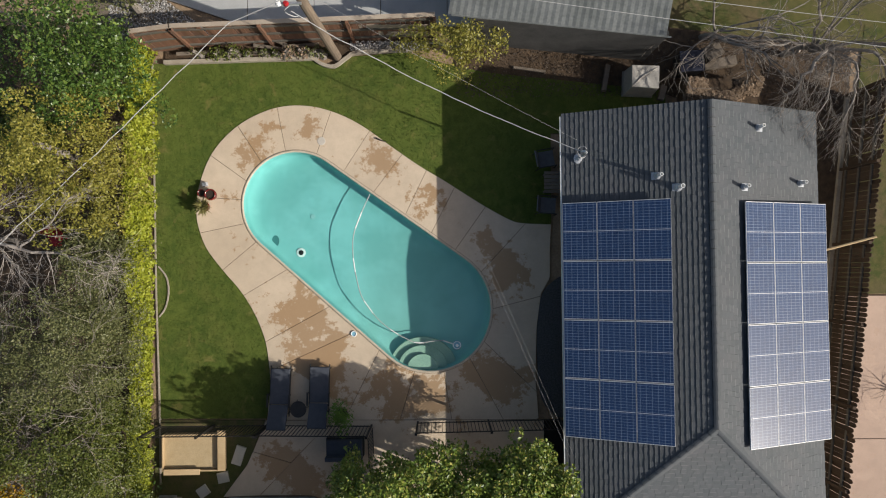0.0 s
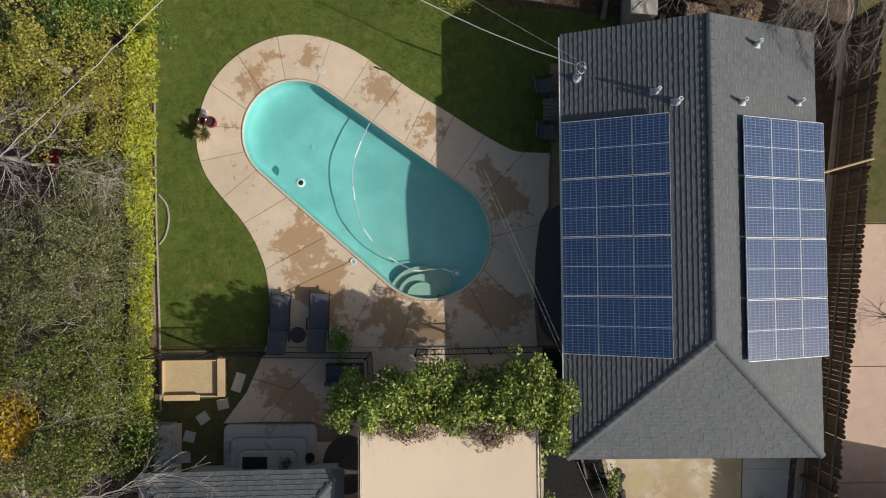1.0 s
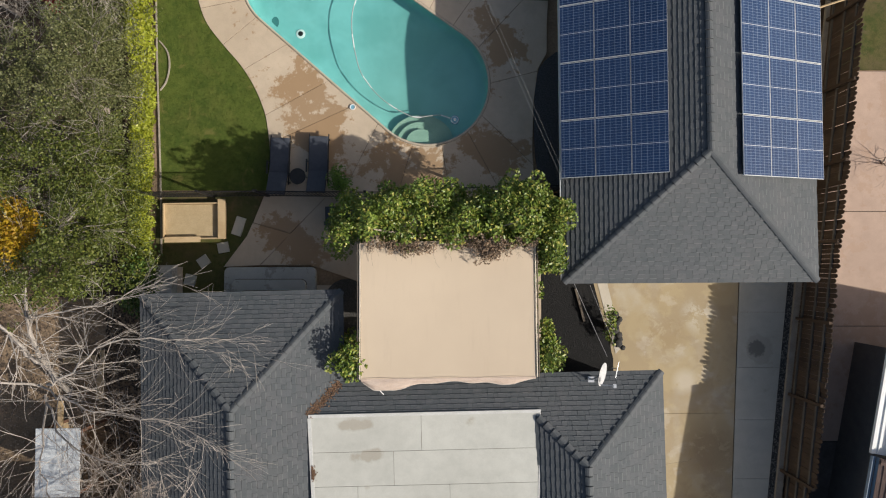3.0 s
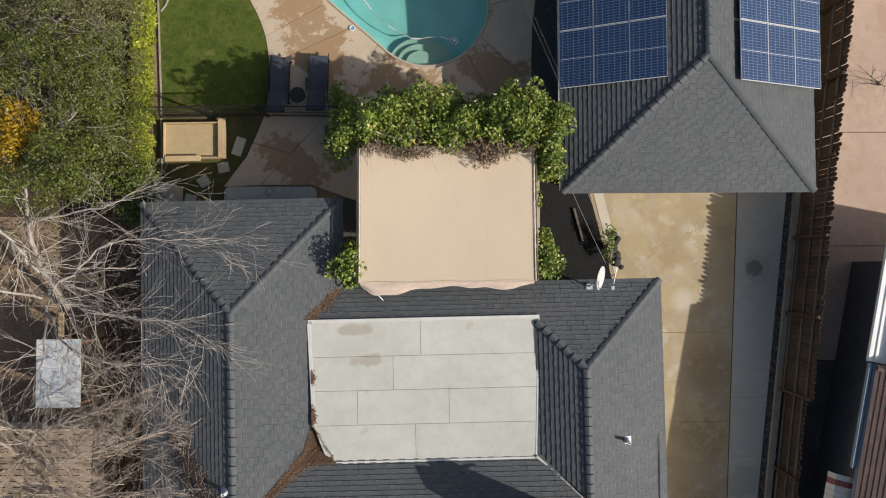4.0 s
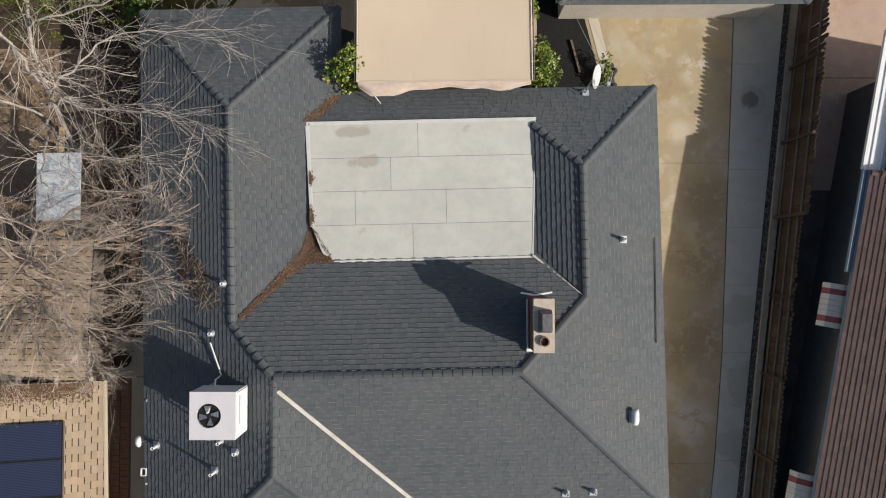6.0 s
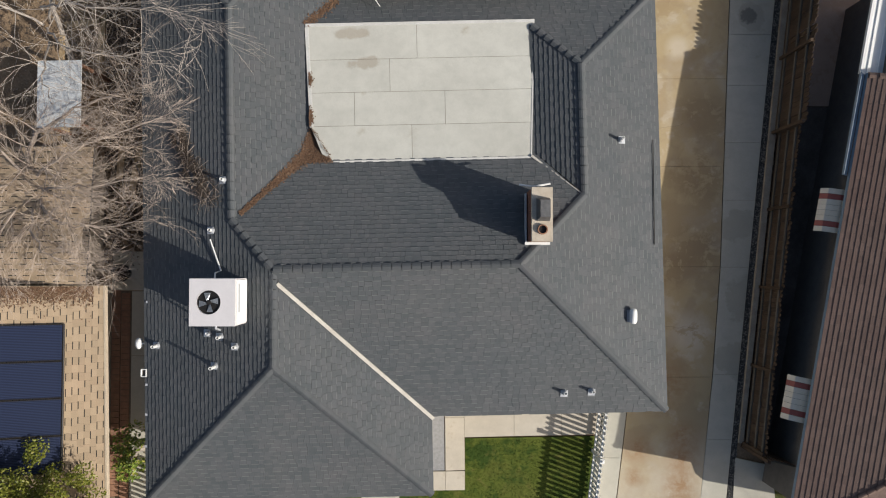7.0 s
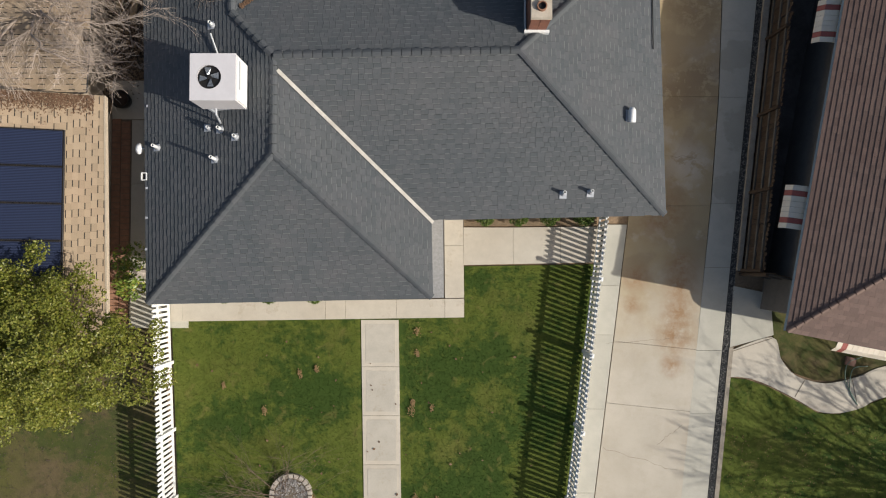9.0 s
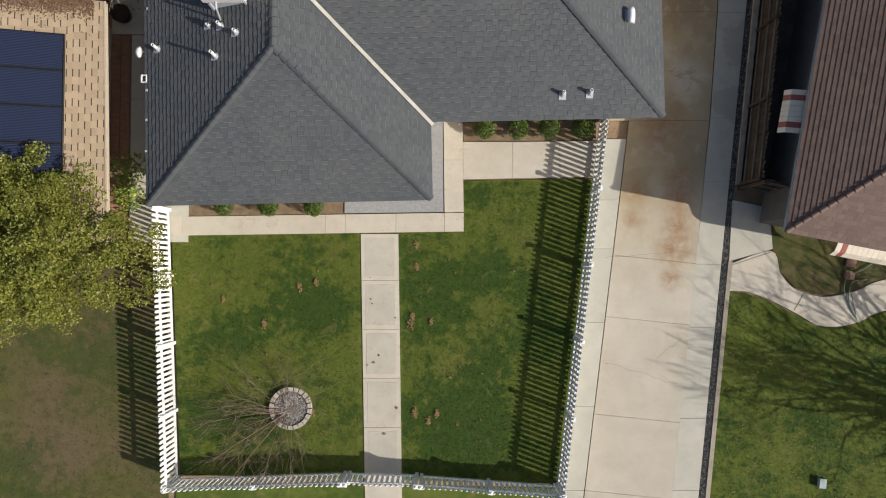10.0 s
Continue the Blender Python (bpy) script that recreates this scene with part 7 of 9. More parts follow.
sheet("next_lawn", [(Le(-27.6) + 0.37, -27.6), (10.2, -27.65), (10.89, -27.89), (11.8, -28.35), (12.5, -28.74), (13.2, -28.78), (14.72, -28.25), (22, -27.4), (22, -46), (Le(-46) + 0.37, -46)], -0.03, M["front_grass"], "green front lawn next door with bare patches", "lawn")
sheet("side_soil", [(11.05, -26.25), (11.3, -26.95), (11.75, -27.45), (12.4, -27.67), (12.92, -27.7), (13.8, -27.5), (18, -26.5), (18, -25.5), (11, -25.3)], -0.03, M["rough_grass"], "patchy soil and weeds under the eaves next door", "soil")
gh = thing("garden_hose", "green garden hose coiled on the walk next door", "hose")
part("hose", MB().tube(smooth_line([(14.4, -26.6, 0.02), (13.9, -26.9, 0.03), (13.45, -27.1, 0.03), (13.35, -27.6, 0.03), (13.55, -28.1, 0.03), (13.75, -28.45, 0.02), (13.5, -28.0, 0.03), (13.6, -27.3, 0.03), (14.1, -27.2, 0.02)], 6), 0.016, 6), plain("hose_green", (0.12, 0.2, 0.15), (0.2, 0.28, 0.22), 9.0, 0.5), gh, smooth=True)
for x, y in ((13.6, -26.65), (13.55, -27.05)):
    solid("paver", MB().box((x, y, 0.0), (0.32, 0.28, 0.08), -12, taper=0.96), plain("red_paver", (0.34, 0.2, 0.15), (0.28, 0.16, 0.12), 8.0, 0.9), "square reddish paver in the soil", "paver", group="pavers next door")
ub = thing("utility_box", "small low grey-green utility box in the lawn", "utility box", at=pose(12.5, -33.75, 0, 0, 0, -6))
part("body", MB().box((0, 0, 0.05), (0.20, 0.28, 0.14), taper=0.94), M["alu"], ub)
part("lid", MB().box((0, 0, 0.125), (0.22, 0.30, 0.025)), plain("pale_grey_lid", (0.45, 0.52, 0.50), (0.38, 0.45, 0.43), 8.0, 0.7), ub, "pale grey-green lid")

# ---- the house on the other side ----
M["tan"] = tile_mat("tan_shingle", (0.33, 0.25, 0.165), (0.42, 0.32, 0.215), (0.29, 0.235, 0.175))
M["tan_s"] = tile_mat("tan_shingle_many", (0.33, 0.25, 0.165), (0.42, 0.32, 0.215), (0.29, 0.235, 0.175), False)
west = thing("neighbour_house", "house with tan shingle roof and cream wall", "house")
wz = lambda x, y: 2.02 + 0.26 * (-9.7 - x)
wz2 = lambda x, y: 2.25 - 0.08 * (y + 19.3)
slope(west, [(-9.75, -18.95), (-15.2, -18.95), (-15.2, -26.0), (-9.6, -26.0)], wz, (-0.26, 0), (M["tan"], M["tan_s"]), 120, seed=41, w=0.225, h=0.168, thick=0.006, cover=0.84, tab=0.0, widths=(1.0, 1.0, 1.0, 0.85), rest=1.0)
slope(west, [(-10.2, -18.9), (-10.2, -14.85), (-15.2, -14.85), (-15.2, -18.9)], wz2, (0, -0.08), (M["tan"], M["tan_s"]), 40, seed=42, w=0.225, h=0.168, thick=0.006, cover=0.84, tab=0.0, widths=(1.0, 1.0, 1.0, 0.85), rest=1.0)
M["cream"] = plain("cream_stucco", (0.60, 0.50, 0.38), (0.52, 0.43, 0.32), 3.0, 0.9)
walls(west, [(-10.6, -26), (-10.6, -19.0), (-15.2, -19.0), (-15.2, -26)], 2.1, M["cream"])
part("soffit", MB().prism([(-9.72, -18.97), (-10.6, -18.97), (-10.6, -26.0), (-9.57, -26.0)], lambda x, y: wz(x, y) - 0.13, lambda x, y: wz(x, y) - 0.105), M["cream"], west, "cream boarded soffit")
walls(west, [(-10.9, -18.7), (-10.9, -15.1), (-15.2, -15.1), (-15.2, -18.7)], 1.85, M["cream"])
part("drip_edge", MB().tube([(-9.74, -18.95, wz(-9.74, 0)), (-9.59, -26.0, wz(-9.59, 0))], 0.035, 4), M["cream"], west, "pale roof edge")
M["mat"] = Mat("pool_heater", 0.35, spec=0.5)
tc_ = M["mat"].n("TexCoord")
se_ = M["mat"].n("SeparateXYZ")
M["mat"].ln(tc_.outputs["Object"], se_.inputs[0])
st_ = M["mat"].math("ABSOLUTE", M["mat"].math("SUBTRACT", M["mat"].math("FRACT", M["mat"].math("MULTIPLY", se_.outputs[1], 22.0)), 0.5))
M["mat"].color(M["mat"].mix(M["mat"].ramp(st_, 0.1, 0.4), (0.006, 0.009, 0.024), (0.030, 0.040, 0.080))).bump(st_, 0.5, 0.01)
M["mat"] = M["mat"].m
lean = math.atan(0.26)
for k in range(4):
    y0 = -20.05 - 1.07 * k
    ob = thing("pool_heating_panel", "dark blue ribbed pool-heating panel on the tan roof", "solar panel", group="heating panels next door",
               at=Matrix.Translation((-12.6, y0 - 0.53, wz(-12.6, 0) + 0.07)) @ Matrix.Rotation(lean, 4, "Y"))
    part("sheet", MB().box((0, 0, 0), (3.8, 1.0, 0.03)), M["mat"], ob, "dark ribbed sheet")
    for s in (-1, 1):
        part("edge_bar", MB().box((0, s * 0.515, 0.005), (3.84, 0.025, 0.045)), M["black"], ob)
    part("header_pipe", MB().tube([(1.94, -0.53, 0.0), (1.94, 0.53, 0.0)], 0.03, 8), M["black"], ob, "black header pipe")
alley = thing("brick_path", "brown brick paving between the houses", "path", "structure")
PAVE = MB().box((0, 0, -0.02), (0.285, 0.185, 0.07), taper=0.97).data("paver", plain("brown_brick", (0.36, 0.20, 0.13), (0.25, 0.14, 0.095), 5.0, 0.9))
part("joint_bed", MB().prism([(-10.59, -26), (-9.94, -26), (-9.94, -19.2), (-10.59, -19.2)], -0.08, -0.012), M["joint"], alley)
for j in range(34):
    for i in range(2):
        q = part("paver", PAVE, None, alley)
        q.matrix_local = Matrix.Translation((-10.42 + 0.31 * i, -25.85 + 0.197 * j + (0.0 if i % 2 else 0.09), 0))
ally = thing("side_path", "grey concrete strip along the house wall", "path", "structure")
for a, b in ((-26.0, -23.6), (-23.6, -21.3), (-21.3, -19.2)):
    part("joint_bed", MB().prism([(-9.93, a), (-8.0, a), (-8.0, b), (-9.93, b)], -0.08, -0.03), M["joint"], ally)
    slab([(-9.93, a), (-8.0, a), (-8.0, b), (-9.93, b)], ally, M["side"], -0.005, 0.004)
slab([(-10.58, -19.18), (-8.0, -19.18), (-8.0, -17.9), (-10.58, -17.9)], ally, M["side"], 0.0, 0.004)
pb = thing("planter_tub", "round black tub on the side path", "plant pot", at=Matrix.Translation((-10.15, -18.6, 0)))
part("tub", MB().lathe((0, 0, 0), [(0.22, 0.0), (0.28, 0.2), (0.3, 0.36), (0.27, 0.36), (0.25, 0.28)], 20), M["black"], pb, smooth=True)
part("soil", MB().lathe((0, 0, 0.27), [(0.25, 0.0), (0.2, 0.015)], 16), M["soil"], pb)
shed = thing("small_shed", "small shed with a white sheet-metal roof under bare trees", "shed", at=Matrix.Translation((-11.3, -13.2, 0)))
part("roof", MB().prism([(-0.68, -1.02), (0.66, -1.0), (0.66, 1.02), (-0.68, 1.0)], lambda x, y: 1.78 + 0.03 * x, lambda x, y: 1.81 + 0.03 * x), plain("white_sheet", (0.80, 0.82, 0.82), (0.66, 0.69, 0.70), 2.0, 0.5), shed, "white weathered metal sheet")
for x in (-0.6, 0.58):
    for y in (-0.9, 0.9):
        part("post", MB().box((x, y, 0.85), (0.09, 0.09, 1.84)), M["redwood"], shed)
part("wall", MB().box((-0.6, 0, 0.8), (0.04, 1.7, 1.5)), M["pine"], shed)
part("beam", MB().box((0, 1.0, 1.7), (0.12, 1.6, 0.1)), M["pine"], shed)
for x, y, rz, l in ((-11.0, -10.9, 88, 1.6), (-10.3, -14.9, 86, 1.3), (-12.5, -14.6, 20, 1.2), (-11.6, -10.4, 5, 1.2), (-9.8, -15.2, 80, 1.5)):
    solid("plank", MB().box((x, y, 0.08), (l, 0.2, 0.05), rz), M["pine"], "loose weathered plank on the bare ground", "plank", group="loose planks")

# ---- behind the back fence ----
alley2 = thing("back_drive", "pale grey concrete drive behind the back fence", "driveway", "structure")
xs = [-9.2, -6.4, -4.2, -2.0, 0.2, 3.0, 7.0]
for a, b in zip(xs, xs[1:]):
    poly = [(a, 7.95 if a > -8 else 8.9), (b, 7.95), (b, 13), (a, 13)]
    part("joint_bed", MB().prism(poly, -0.07, -0.03), M["joint"], alley2)
    slab(poly, alley2, M["alley"], gap=0.012)
rng = np.random.default_rng(21)
sheet("gravel_patch", [(-11.2, 7.3), (-7.7, 7.85), (-9.3, 9.0), (-12, 9.5)], -0.04, M["joint"], "pale gravel corner behind the fence", "gravel")
pl = []
while len(pl) < 2200:
    x, y = rng.uniform(-11, -7.6), rng.uniform(7.4, 9.2)
    if y < 7.9 + (x + 7.8) * -0.72 and y > 7.35 + (x + 9) * 0.05:
        pl.append((x, y, -0.03))
solid("gravel", stones(rng, pl, 0.035), M["pebble"], "pale gravel behind the fence", "gravel", "stuff")
port = thing("carport", "grey corrugated metal carport behind the lots", "carport")
M["corr"] = plain("corrugated_metal", (0.19, 0.20, 0.195), (0.11, 0.12, 0.115), 1.0, 0.7, 0.1)
n = 60
vs, fs = [], []
for i in range(n + 1):
    x = 0.3 + 6.4 * i / n
    z = 2.35 + (0.012 if i % 2 else 0.0)
    y0 = 7.42 - 0.105 * (x - 0.3)
    vs += [(x - 0.1, y0, z), (x + 0.9, 12.5, z + 0.4)]
for i in range(n):
    fs.append((2 * i, 2 * i + 2, 2 * i + 3, 2 * i + 1))
mb = MB().add(vs, fs)
mb.add([(x, y, z - 0.03) for x, y, z in vs], [f[::-1] for f in fs])
part("roof", mb, M["corr"], port, "ribbed grey metal roof")
part("wall", MB().prism([(0.9, 7.40), (6.7, 6.80), (6.7, 6.92), (0.9, 7.52)], -0.08, 2.3), plain("grey_board", (0.10, 0.095, 0.09), (0.06, 0.058, 0.055), 2.0, 0.9), port, "grey back wall")
part("gutter", MB().tube([(0.3, 7.40, 2.33), (6.75, 6.73, 2.33)], 0.03, 6), M["corr"], port)
sheet("weedy_yard", [(6.9, 8.0), (20, 6.5), (20, 13), (7.6, 13)], -0.03, M["rough_grass"], "weedy green yard behind the lots", "grass")
cv = thing("covered_grill", "grill under a pale fabric cover behind the garage", "grill", at=pose(6.45, 6.0, 0, 0, 0, -2))
part("cover", MB().box((0, 0, 0.45), (0.95, 0.78, 0.92), taper=0.9), plain("cover_cloth", (0.56, 0.52, 0.46), (0.44, 0.41, 0.36), 4.0, 0.8, bump=0.4), cv, "pale draped cover")
part("hem", MB().box((0, 0, 0.05), (1.0, 0.83, 0.1), taper=0.97), plain("cover_hem", (0.42, 0.39, 0.34), (0.34, 0.31, 0.27), 4.0, 0.85), cv)
part("ridge_fold", MB().tube([(-0.40, -0.3, 0.915), (-0.1, 0.0, 0.935), (0.35, 0.28, 0.915)], 0.02, 6), plain("cover_fold", (0.6, 0.56, 0.5), (0.5, 0.46, 0.4), 4.0, 0.8), cv)
M["junk"] = plain("faded_plastic", (0.16, 0.15, 0.14), (0.1, 0.1, 0.1), 5.0, 0.7)
binb = thing("storage_bin", "dark storage bin behind the garage", "bin", at=pose(8.0, 6.55, 0, 0, 0, 4))
part("body", MB().box((0, 0, 0.35), (0.7, 0.6, 0.7), taper=1.05), M["black"], binb)
part("lid", MB().box((0, 0, 0.72), (0.76, 0.66, 0.05)), plain("bin_lid", (0.02, 0.025, 0.045), (0.03, 0.03, 0.05), 5.0, 0.5), binb)
for x, y, z, a, b, rz in ((5.4, 6.2, 0.1, 0.9, 0.16, 80), (7.25, 5.7, 0.1, 0.5, 0.2, 75), (9.9, 5.6, 0.3, 0.45, 0.18, 85), (2.9, 6.5, 0.03, 1.1, 0.08, -8), (9.0, 6.6, 0.3, 1.2, 0.3, 10), (8.7, 6.9, 0.5, 0.6, 0.5, 30)):
    solid("scrap_board", MB().box((x, y, z), (a, b, 0.06 + z * 0.6), rz, taper=0.95), M["greywood"], "old grey scrap board behind the garage", "board", group="scrap boards")

rc = thing("garden_chair", "red plastic chair in the garden behind the hedge", "chair", at=pose(-12.35, 1.0, 0, 0, 0, 30))
part("seat", MB().box((0, 0, 0.42), (0.46, 0.46, 0.04), taper=0.95), M["redp"], rc)
part("backrest", MB().box((0, 0.22, 0.66), (0.46, 0.04, 0.46)), M["redp"], rc)
for a in (-1, 1):
    for b in (-1, 1):
        part("leg", MB().box((0.19 * a, 0.19 * b, 0.2), (0.045, 0.045, 0.4)), M["redp"], rc)


# ---- plants ----
L = {
    "hedge": leafy("hedge_leaf", (0.26, 0.30, 0.028), (0.36, 0.39, 0.036), (0.44, 0.43, 0.06)),
    "dark": leafy("dark_leaf", (0.042, 0.085, 0.016), (0.085, 0.145, 0.026), (0.20, 0.27, 0.05), 0.36, 0.14),
    "gold": leafy("golden_leaf", (0.19, 0.185, 0.032), (0.28, 0.26, 0.045), (0.36, 0.30, 0.06)),
    "olive": leafy("olive_leaf", (0.10, 0.112, 0.04), (0.155, 0.165, 0.06), (0.25, 0.24, 0.11)),
    "lime": leafy("lime_leaf", (0.075, 0.098, 0.018), (0.12, 0.145, 0.026), (0.22, 0.22, 0.05)),
    "orange": leafy("autumn_leaf", (0.36, 0.23, 0.015), (0.5, 0.34, 0.02), (0.4, 0.18, 0.02)),
    "vine": leafy("vine_leaf", (0.085, 0.145, 0.024), (0.20, 0.265, 0.04), (0.47, 0.41, 0.10), 0.40, 0.14),
    "citrus": leafy("broad_leaf", (0.140, 0.166, 0.024), (0.212, 0.225, 0.034), (0.340, 0.306, 0.068)),
    "box": leafy("box_leaf", (0.07, 0.12, 0.018), (0.11, 0.165, 0.025), (0.15, 0.2, 0.035)),
    "dead": leafy("dead_leaf", (0.14, 0.078, 0.046), (0.20, 0.118, 0.070), (0.27, 0.175, 0.11), 0.85, 0.1),
    "tan": leafy("tan_leaf", (0.26, 0.165, 0.075), (0.34, 0.23, 0.11), (0.2, 0.12, 0.06), 0.9, 0.1),
    "rotten": leafy("rotten_leaf", (0.055, 0.042, 0.032), (0.10, 0.075, 0.055), (0.16, 0.12, 0.09), 0.9, 0.1),
    "litter": leafy("leaf_litter", (0.22, 0.15, 0.095), (0.31, 0.22, 0.145), (0.40, 0.31, 0.22), 0.85, 0.1),
}
M["bark"] = wood("grey_bark", (0.24, 0.21, 0.18), (0.34, 0.30, 0.26), (0.16, 0.14, 0.12), 2.0)
M["twig"] = wood("brown_twig", (0.38, 0.31, 0.255), (0.49, 0.41, 0.345), (0.29, 0.235, 0.195), 2.0)
M["red_twig"] = wood("reddish_twig", (0.20, 0.14, 0.105), (0.27, 0.20, 0.15), (0.14, 0.10, 0.08), 2.0)
M["pale_bark"] = wood("pale_bark", (0.36, 0.315, 0.275), (0.47, 0.42, 0.37), (0.27, 0.235, 0.205), 2.0)


def crown_clumps(rng, cx, cy, rx, ry, z0, z1, n, r=(0.22, 0.45), ragged=0.14):
    """Clumps over the upper side of a lumpy dome."""
    out = []
    for _ in range(n):
        a, q = rng.uniform(0, 2 * math.pi), math.sqrt(rng.uniform()) * (1 + rng.normal(0, ragged * 0.6))
        lump = 1 + 0.16 * math.sin(3 * a + cx) + 0.1 * math.sin(7 * a + cy)
        x, y = cx + rx * q * lump * math.cos(a), cy + ry * q * lump * math.sin(a)
        z = z0 + (z1 - z0) * math.sqrt(max(0.0, 1 - min(q, 1) ** 2)) + rng.normal(0, ragged * (z1 - z0 + 0.5))
        out.append((x, y, max(z, 0.2), rng.uniform(*r)))
    return out


def tree(name, label, category, clumps, mat, per, size, trunk, seed, height=None, limbs=5, group="", flat=0.35, bark=None):
    rng = np.random.default_rng(seed)
    ob = thing(name, label, category, group=group)
    mb = MB()
    h = height or 0.7 * max(c[2] for c in clumps)
    mb.tube([(trunk[0], trunk[1], -0.1), (trunk[0] + 0.06, trunk[1], h * 0.5), (trunk[0], trunk[1] + 0.05, h)], [0.16, 0.12, 0.08], 8)
    for k in range(limbs):
        c = clumps[int(rng.integers(len(clumps)))]
        mid = lerp((trunk[0], trunk[1], h * 0.6), c[:3], 0.5)
        mb.tube([(trunk[0], trunk[1], h * 0.55), (mid[0], mid[1], mid[2] + 0.2), c[:3]], [0.07, 0.045, 0.015], 5)
    part("trunk", mb, bark or M["bark"], ob, "grey branching trunk")
    me = leaves(rng, clump_places(rng, clumps, per), size, flat)
    me.materials.append(mat)
    part("crown", me, None, ob, "dense leafy crown")
    return ob


R = np.random.default_rng
# the clipped hedge along the lawn
rng = R(51)
hc = []
for y in np.arange(-8.3, 6.9, 0.035):
    k = rng.uniform()
    hc.append((-9.42 + 0.04 * k + rng.normal(0, 0.03), y + rng.normal(0, 0.08), 0.12 + (1.15 if y > -0.7 else 0.7) * k + rng.normal(0, 0.06), rng.uniform(0.11, 0.18)))
    hc.append((-9.5 - rng.uniform(0, 0.15), y, (1.25 if y > -0.7 else 0.8) + rng.normal(0, 0.08), 0.14))
hedge = thing("hedge", "clipped yellow-green hedge along the back lawn", "hedge")
me = leaves(rng, clump_places(rng, hc, 2300), 0.06, 0.5)
me.materials.append(L["hedge"])
part("foliage", me, None, hedge, "small yellow-green leaves")
mb = MB()
for y in np.arange(-8.4, 7.0, 0.6):
    mb.tube([(-9.9, y, -0.1), (-9.9 + rng.normal(0, 0.05), y, 1.2), (-9.8, y + rng.normal(0, 0.2), 1.7)], [0.03, 0.02, 0.01], 5)
part("stem_mass", mb, M["bark"], hedge, "thin grey stems", kind="stuff")

tree("tree", "dark green leafy tree in the garden behind the hedge", "tree", crown_clumps(R(1), -9.9, 5.6, 1.35, 1.7, 2.4, 4.1, 111, (0.18, 0.42), 0.3) + crown_clumps(R(37), -9.75, 5.9, 0.55, 1.3, 1.2, 2.4, 44, (0.18, 0.36), 0.3) + crown_clumps(R(2), -12.0, 6.2, 1.7, 1.8, 1.6, 3.2, 51, (0.2, 0.42), 0.3), L["dark"], 800, 0.058, (-10.8, 6.2), 61)
tree("tree", "golden-green leafy tree behind the hedge", "tree", crown_clumps(R(3), -10.1, 2.9, 1.15, 1.8, 2.7, 4.4, 109, (0.16, 0.38), 0.38) + crown_clumps(R(38), -9.8, 2.9, 0.6, 2.2, 1.2, 2.6, 75, (0.16, 0.36), 0.3) + crown_clumps(R(33), -11.6, 2.4, 1.2, 1.4, 2.0, 3.9, 67, (0.16, 0.36), 0.38), L["gold"], 1200, 0.045, (-10.6, 3.2), 62, flat=0.3)
tree("tree", "grey-green fine-leaved tree behind the hedge", "tree", crown_clumps(R(4), -9.55, -2.1, 0.85, 2.0, 2.9, 4.4, 134, (0.16, 0.38), 0.34) + crown_clumps(R(35), -9.75, -2.4, 0.75, 2.2, 1.3, 2.4, 98, (0.16, 0.36), 0.25) + crown_clumps(R(5), -11.2, -2.6, 1.6, 1.7, 2.6, 4.3, 152, (0.16, 0.38), 0.34), L["olive"], 1680, 0.034, (-10.8, -2.4), 63, flat=0.42, bark=M["twig"])
tree("tree", "olive-green leafy tree behind the hedge", "tree", crown_clumps(R(6), -9.5, -4.9, 0.9, 1.5, 2.7, 4.3, 108, (0.16, 0.38), 0.32) + crown_clumps(R(36), -9.6, -5.6, 0.7, 1.9, 1.2, 2.4, 91, (0.16, 0.36), 0.25) + crown_clumps(R(7), -11.4, -4.8, 1.6, 1.7, 2.5, 4.3, 133, (0.16, 0.38), 0.32), L["lime"], 1520, 0.038, (-10.9, -5.4), 64, flat=0.4)
tree("tree", "olive-green leafy tree at the end of the hedge", "tree", crown_clumps(R(8), -9.7, -7.2, 1.1, 1.2, 2.4, 4.2, 128, (0.16, 0.36), 0.3) + crown_clumps(R(9), -11.7, -7.3, 1.3, 1.3, 2.0, 3.8, 99, (0.16, 0.36), 0.3), L["lime"], 1040, 0.046, (-10.9, -7.2), 65)


def twigs(label, seed, x, y, rx, ry, z, n):
    """Bare twigs standing out of a crown."""
    rng, mb = R(seed), MB()
    for _ in range(n):
        p = (x + rng.uniform(-rx, rx), y + rng.uniform(-ry, ry), z - rng.uniform(0.2, 0.6))
        branch(rng, mb, p, (rng.normal(0, 0.9), rng.normal(0, 0.9), 0.5), rng.uniform(0.6, 1.2), 0.011, 2, 0.0, (2, 4), 0.4, 0.005)
    ob = thing("bare_tree", label, "tree")
    part("trunk", MB().tube([(x, y, -0.1), (x, y, z - 0.4)], [0.07, 0.04], 6), M["bark"], ob, "thin grey trunk")
    part("crown", mb, M["bark"], ob, "bare twigs")


twigs("grey bare twigs among the green crowns", 211, -10.6, -2.6, 1.7, 2.0, 4.4, 60)
twigs("grey bare twigs among the olive crowns", 212, -10.9, -5.2, 1.6, 1.6, 4.2, 26)
tree("shrub", "shrub with yellow and orange autumn leaves", "shrub", crown_clumps(R(10), -11.35, -6.45, 0.85, 0.7, 3.6, 4.4, 70), L["orange"], 500, 0.055, (-11.6, -6.3), 66)
tree("shrub", "dark shrub at the corner of the hedge", "shrub", crown_clumps(R(11), -9.2, -8.0, 0.4, 0.9, 0.6, 1.5, 30), L["dark"], 500, 0.06, (-9.3, -8.0), 67, 0.8, 2)
tree("tree", "dark broad-leaved tree in the corner garden", "tree", crown_clumps(R(12), -12.0, 4.1, 1.2, 1.2, 1.4, 2.6, 60), L["dark"], 300, 0.09, (-12.5, 4.4), 68)

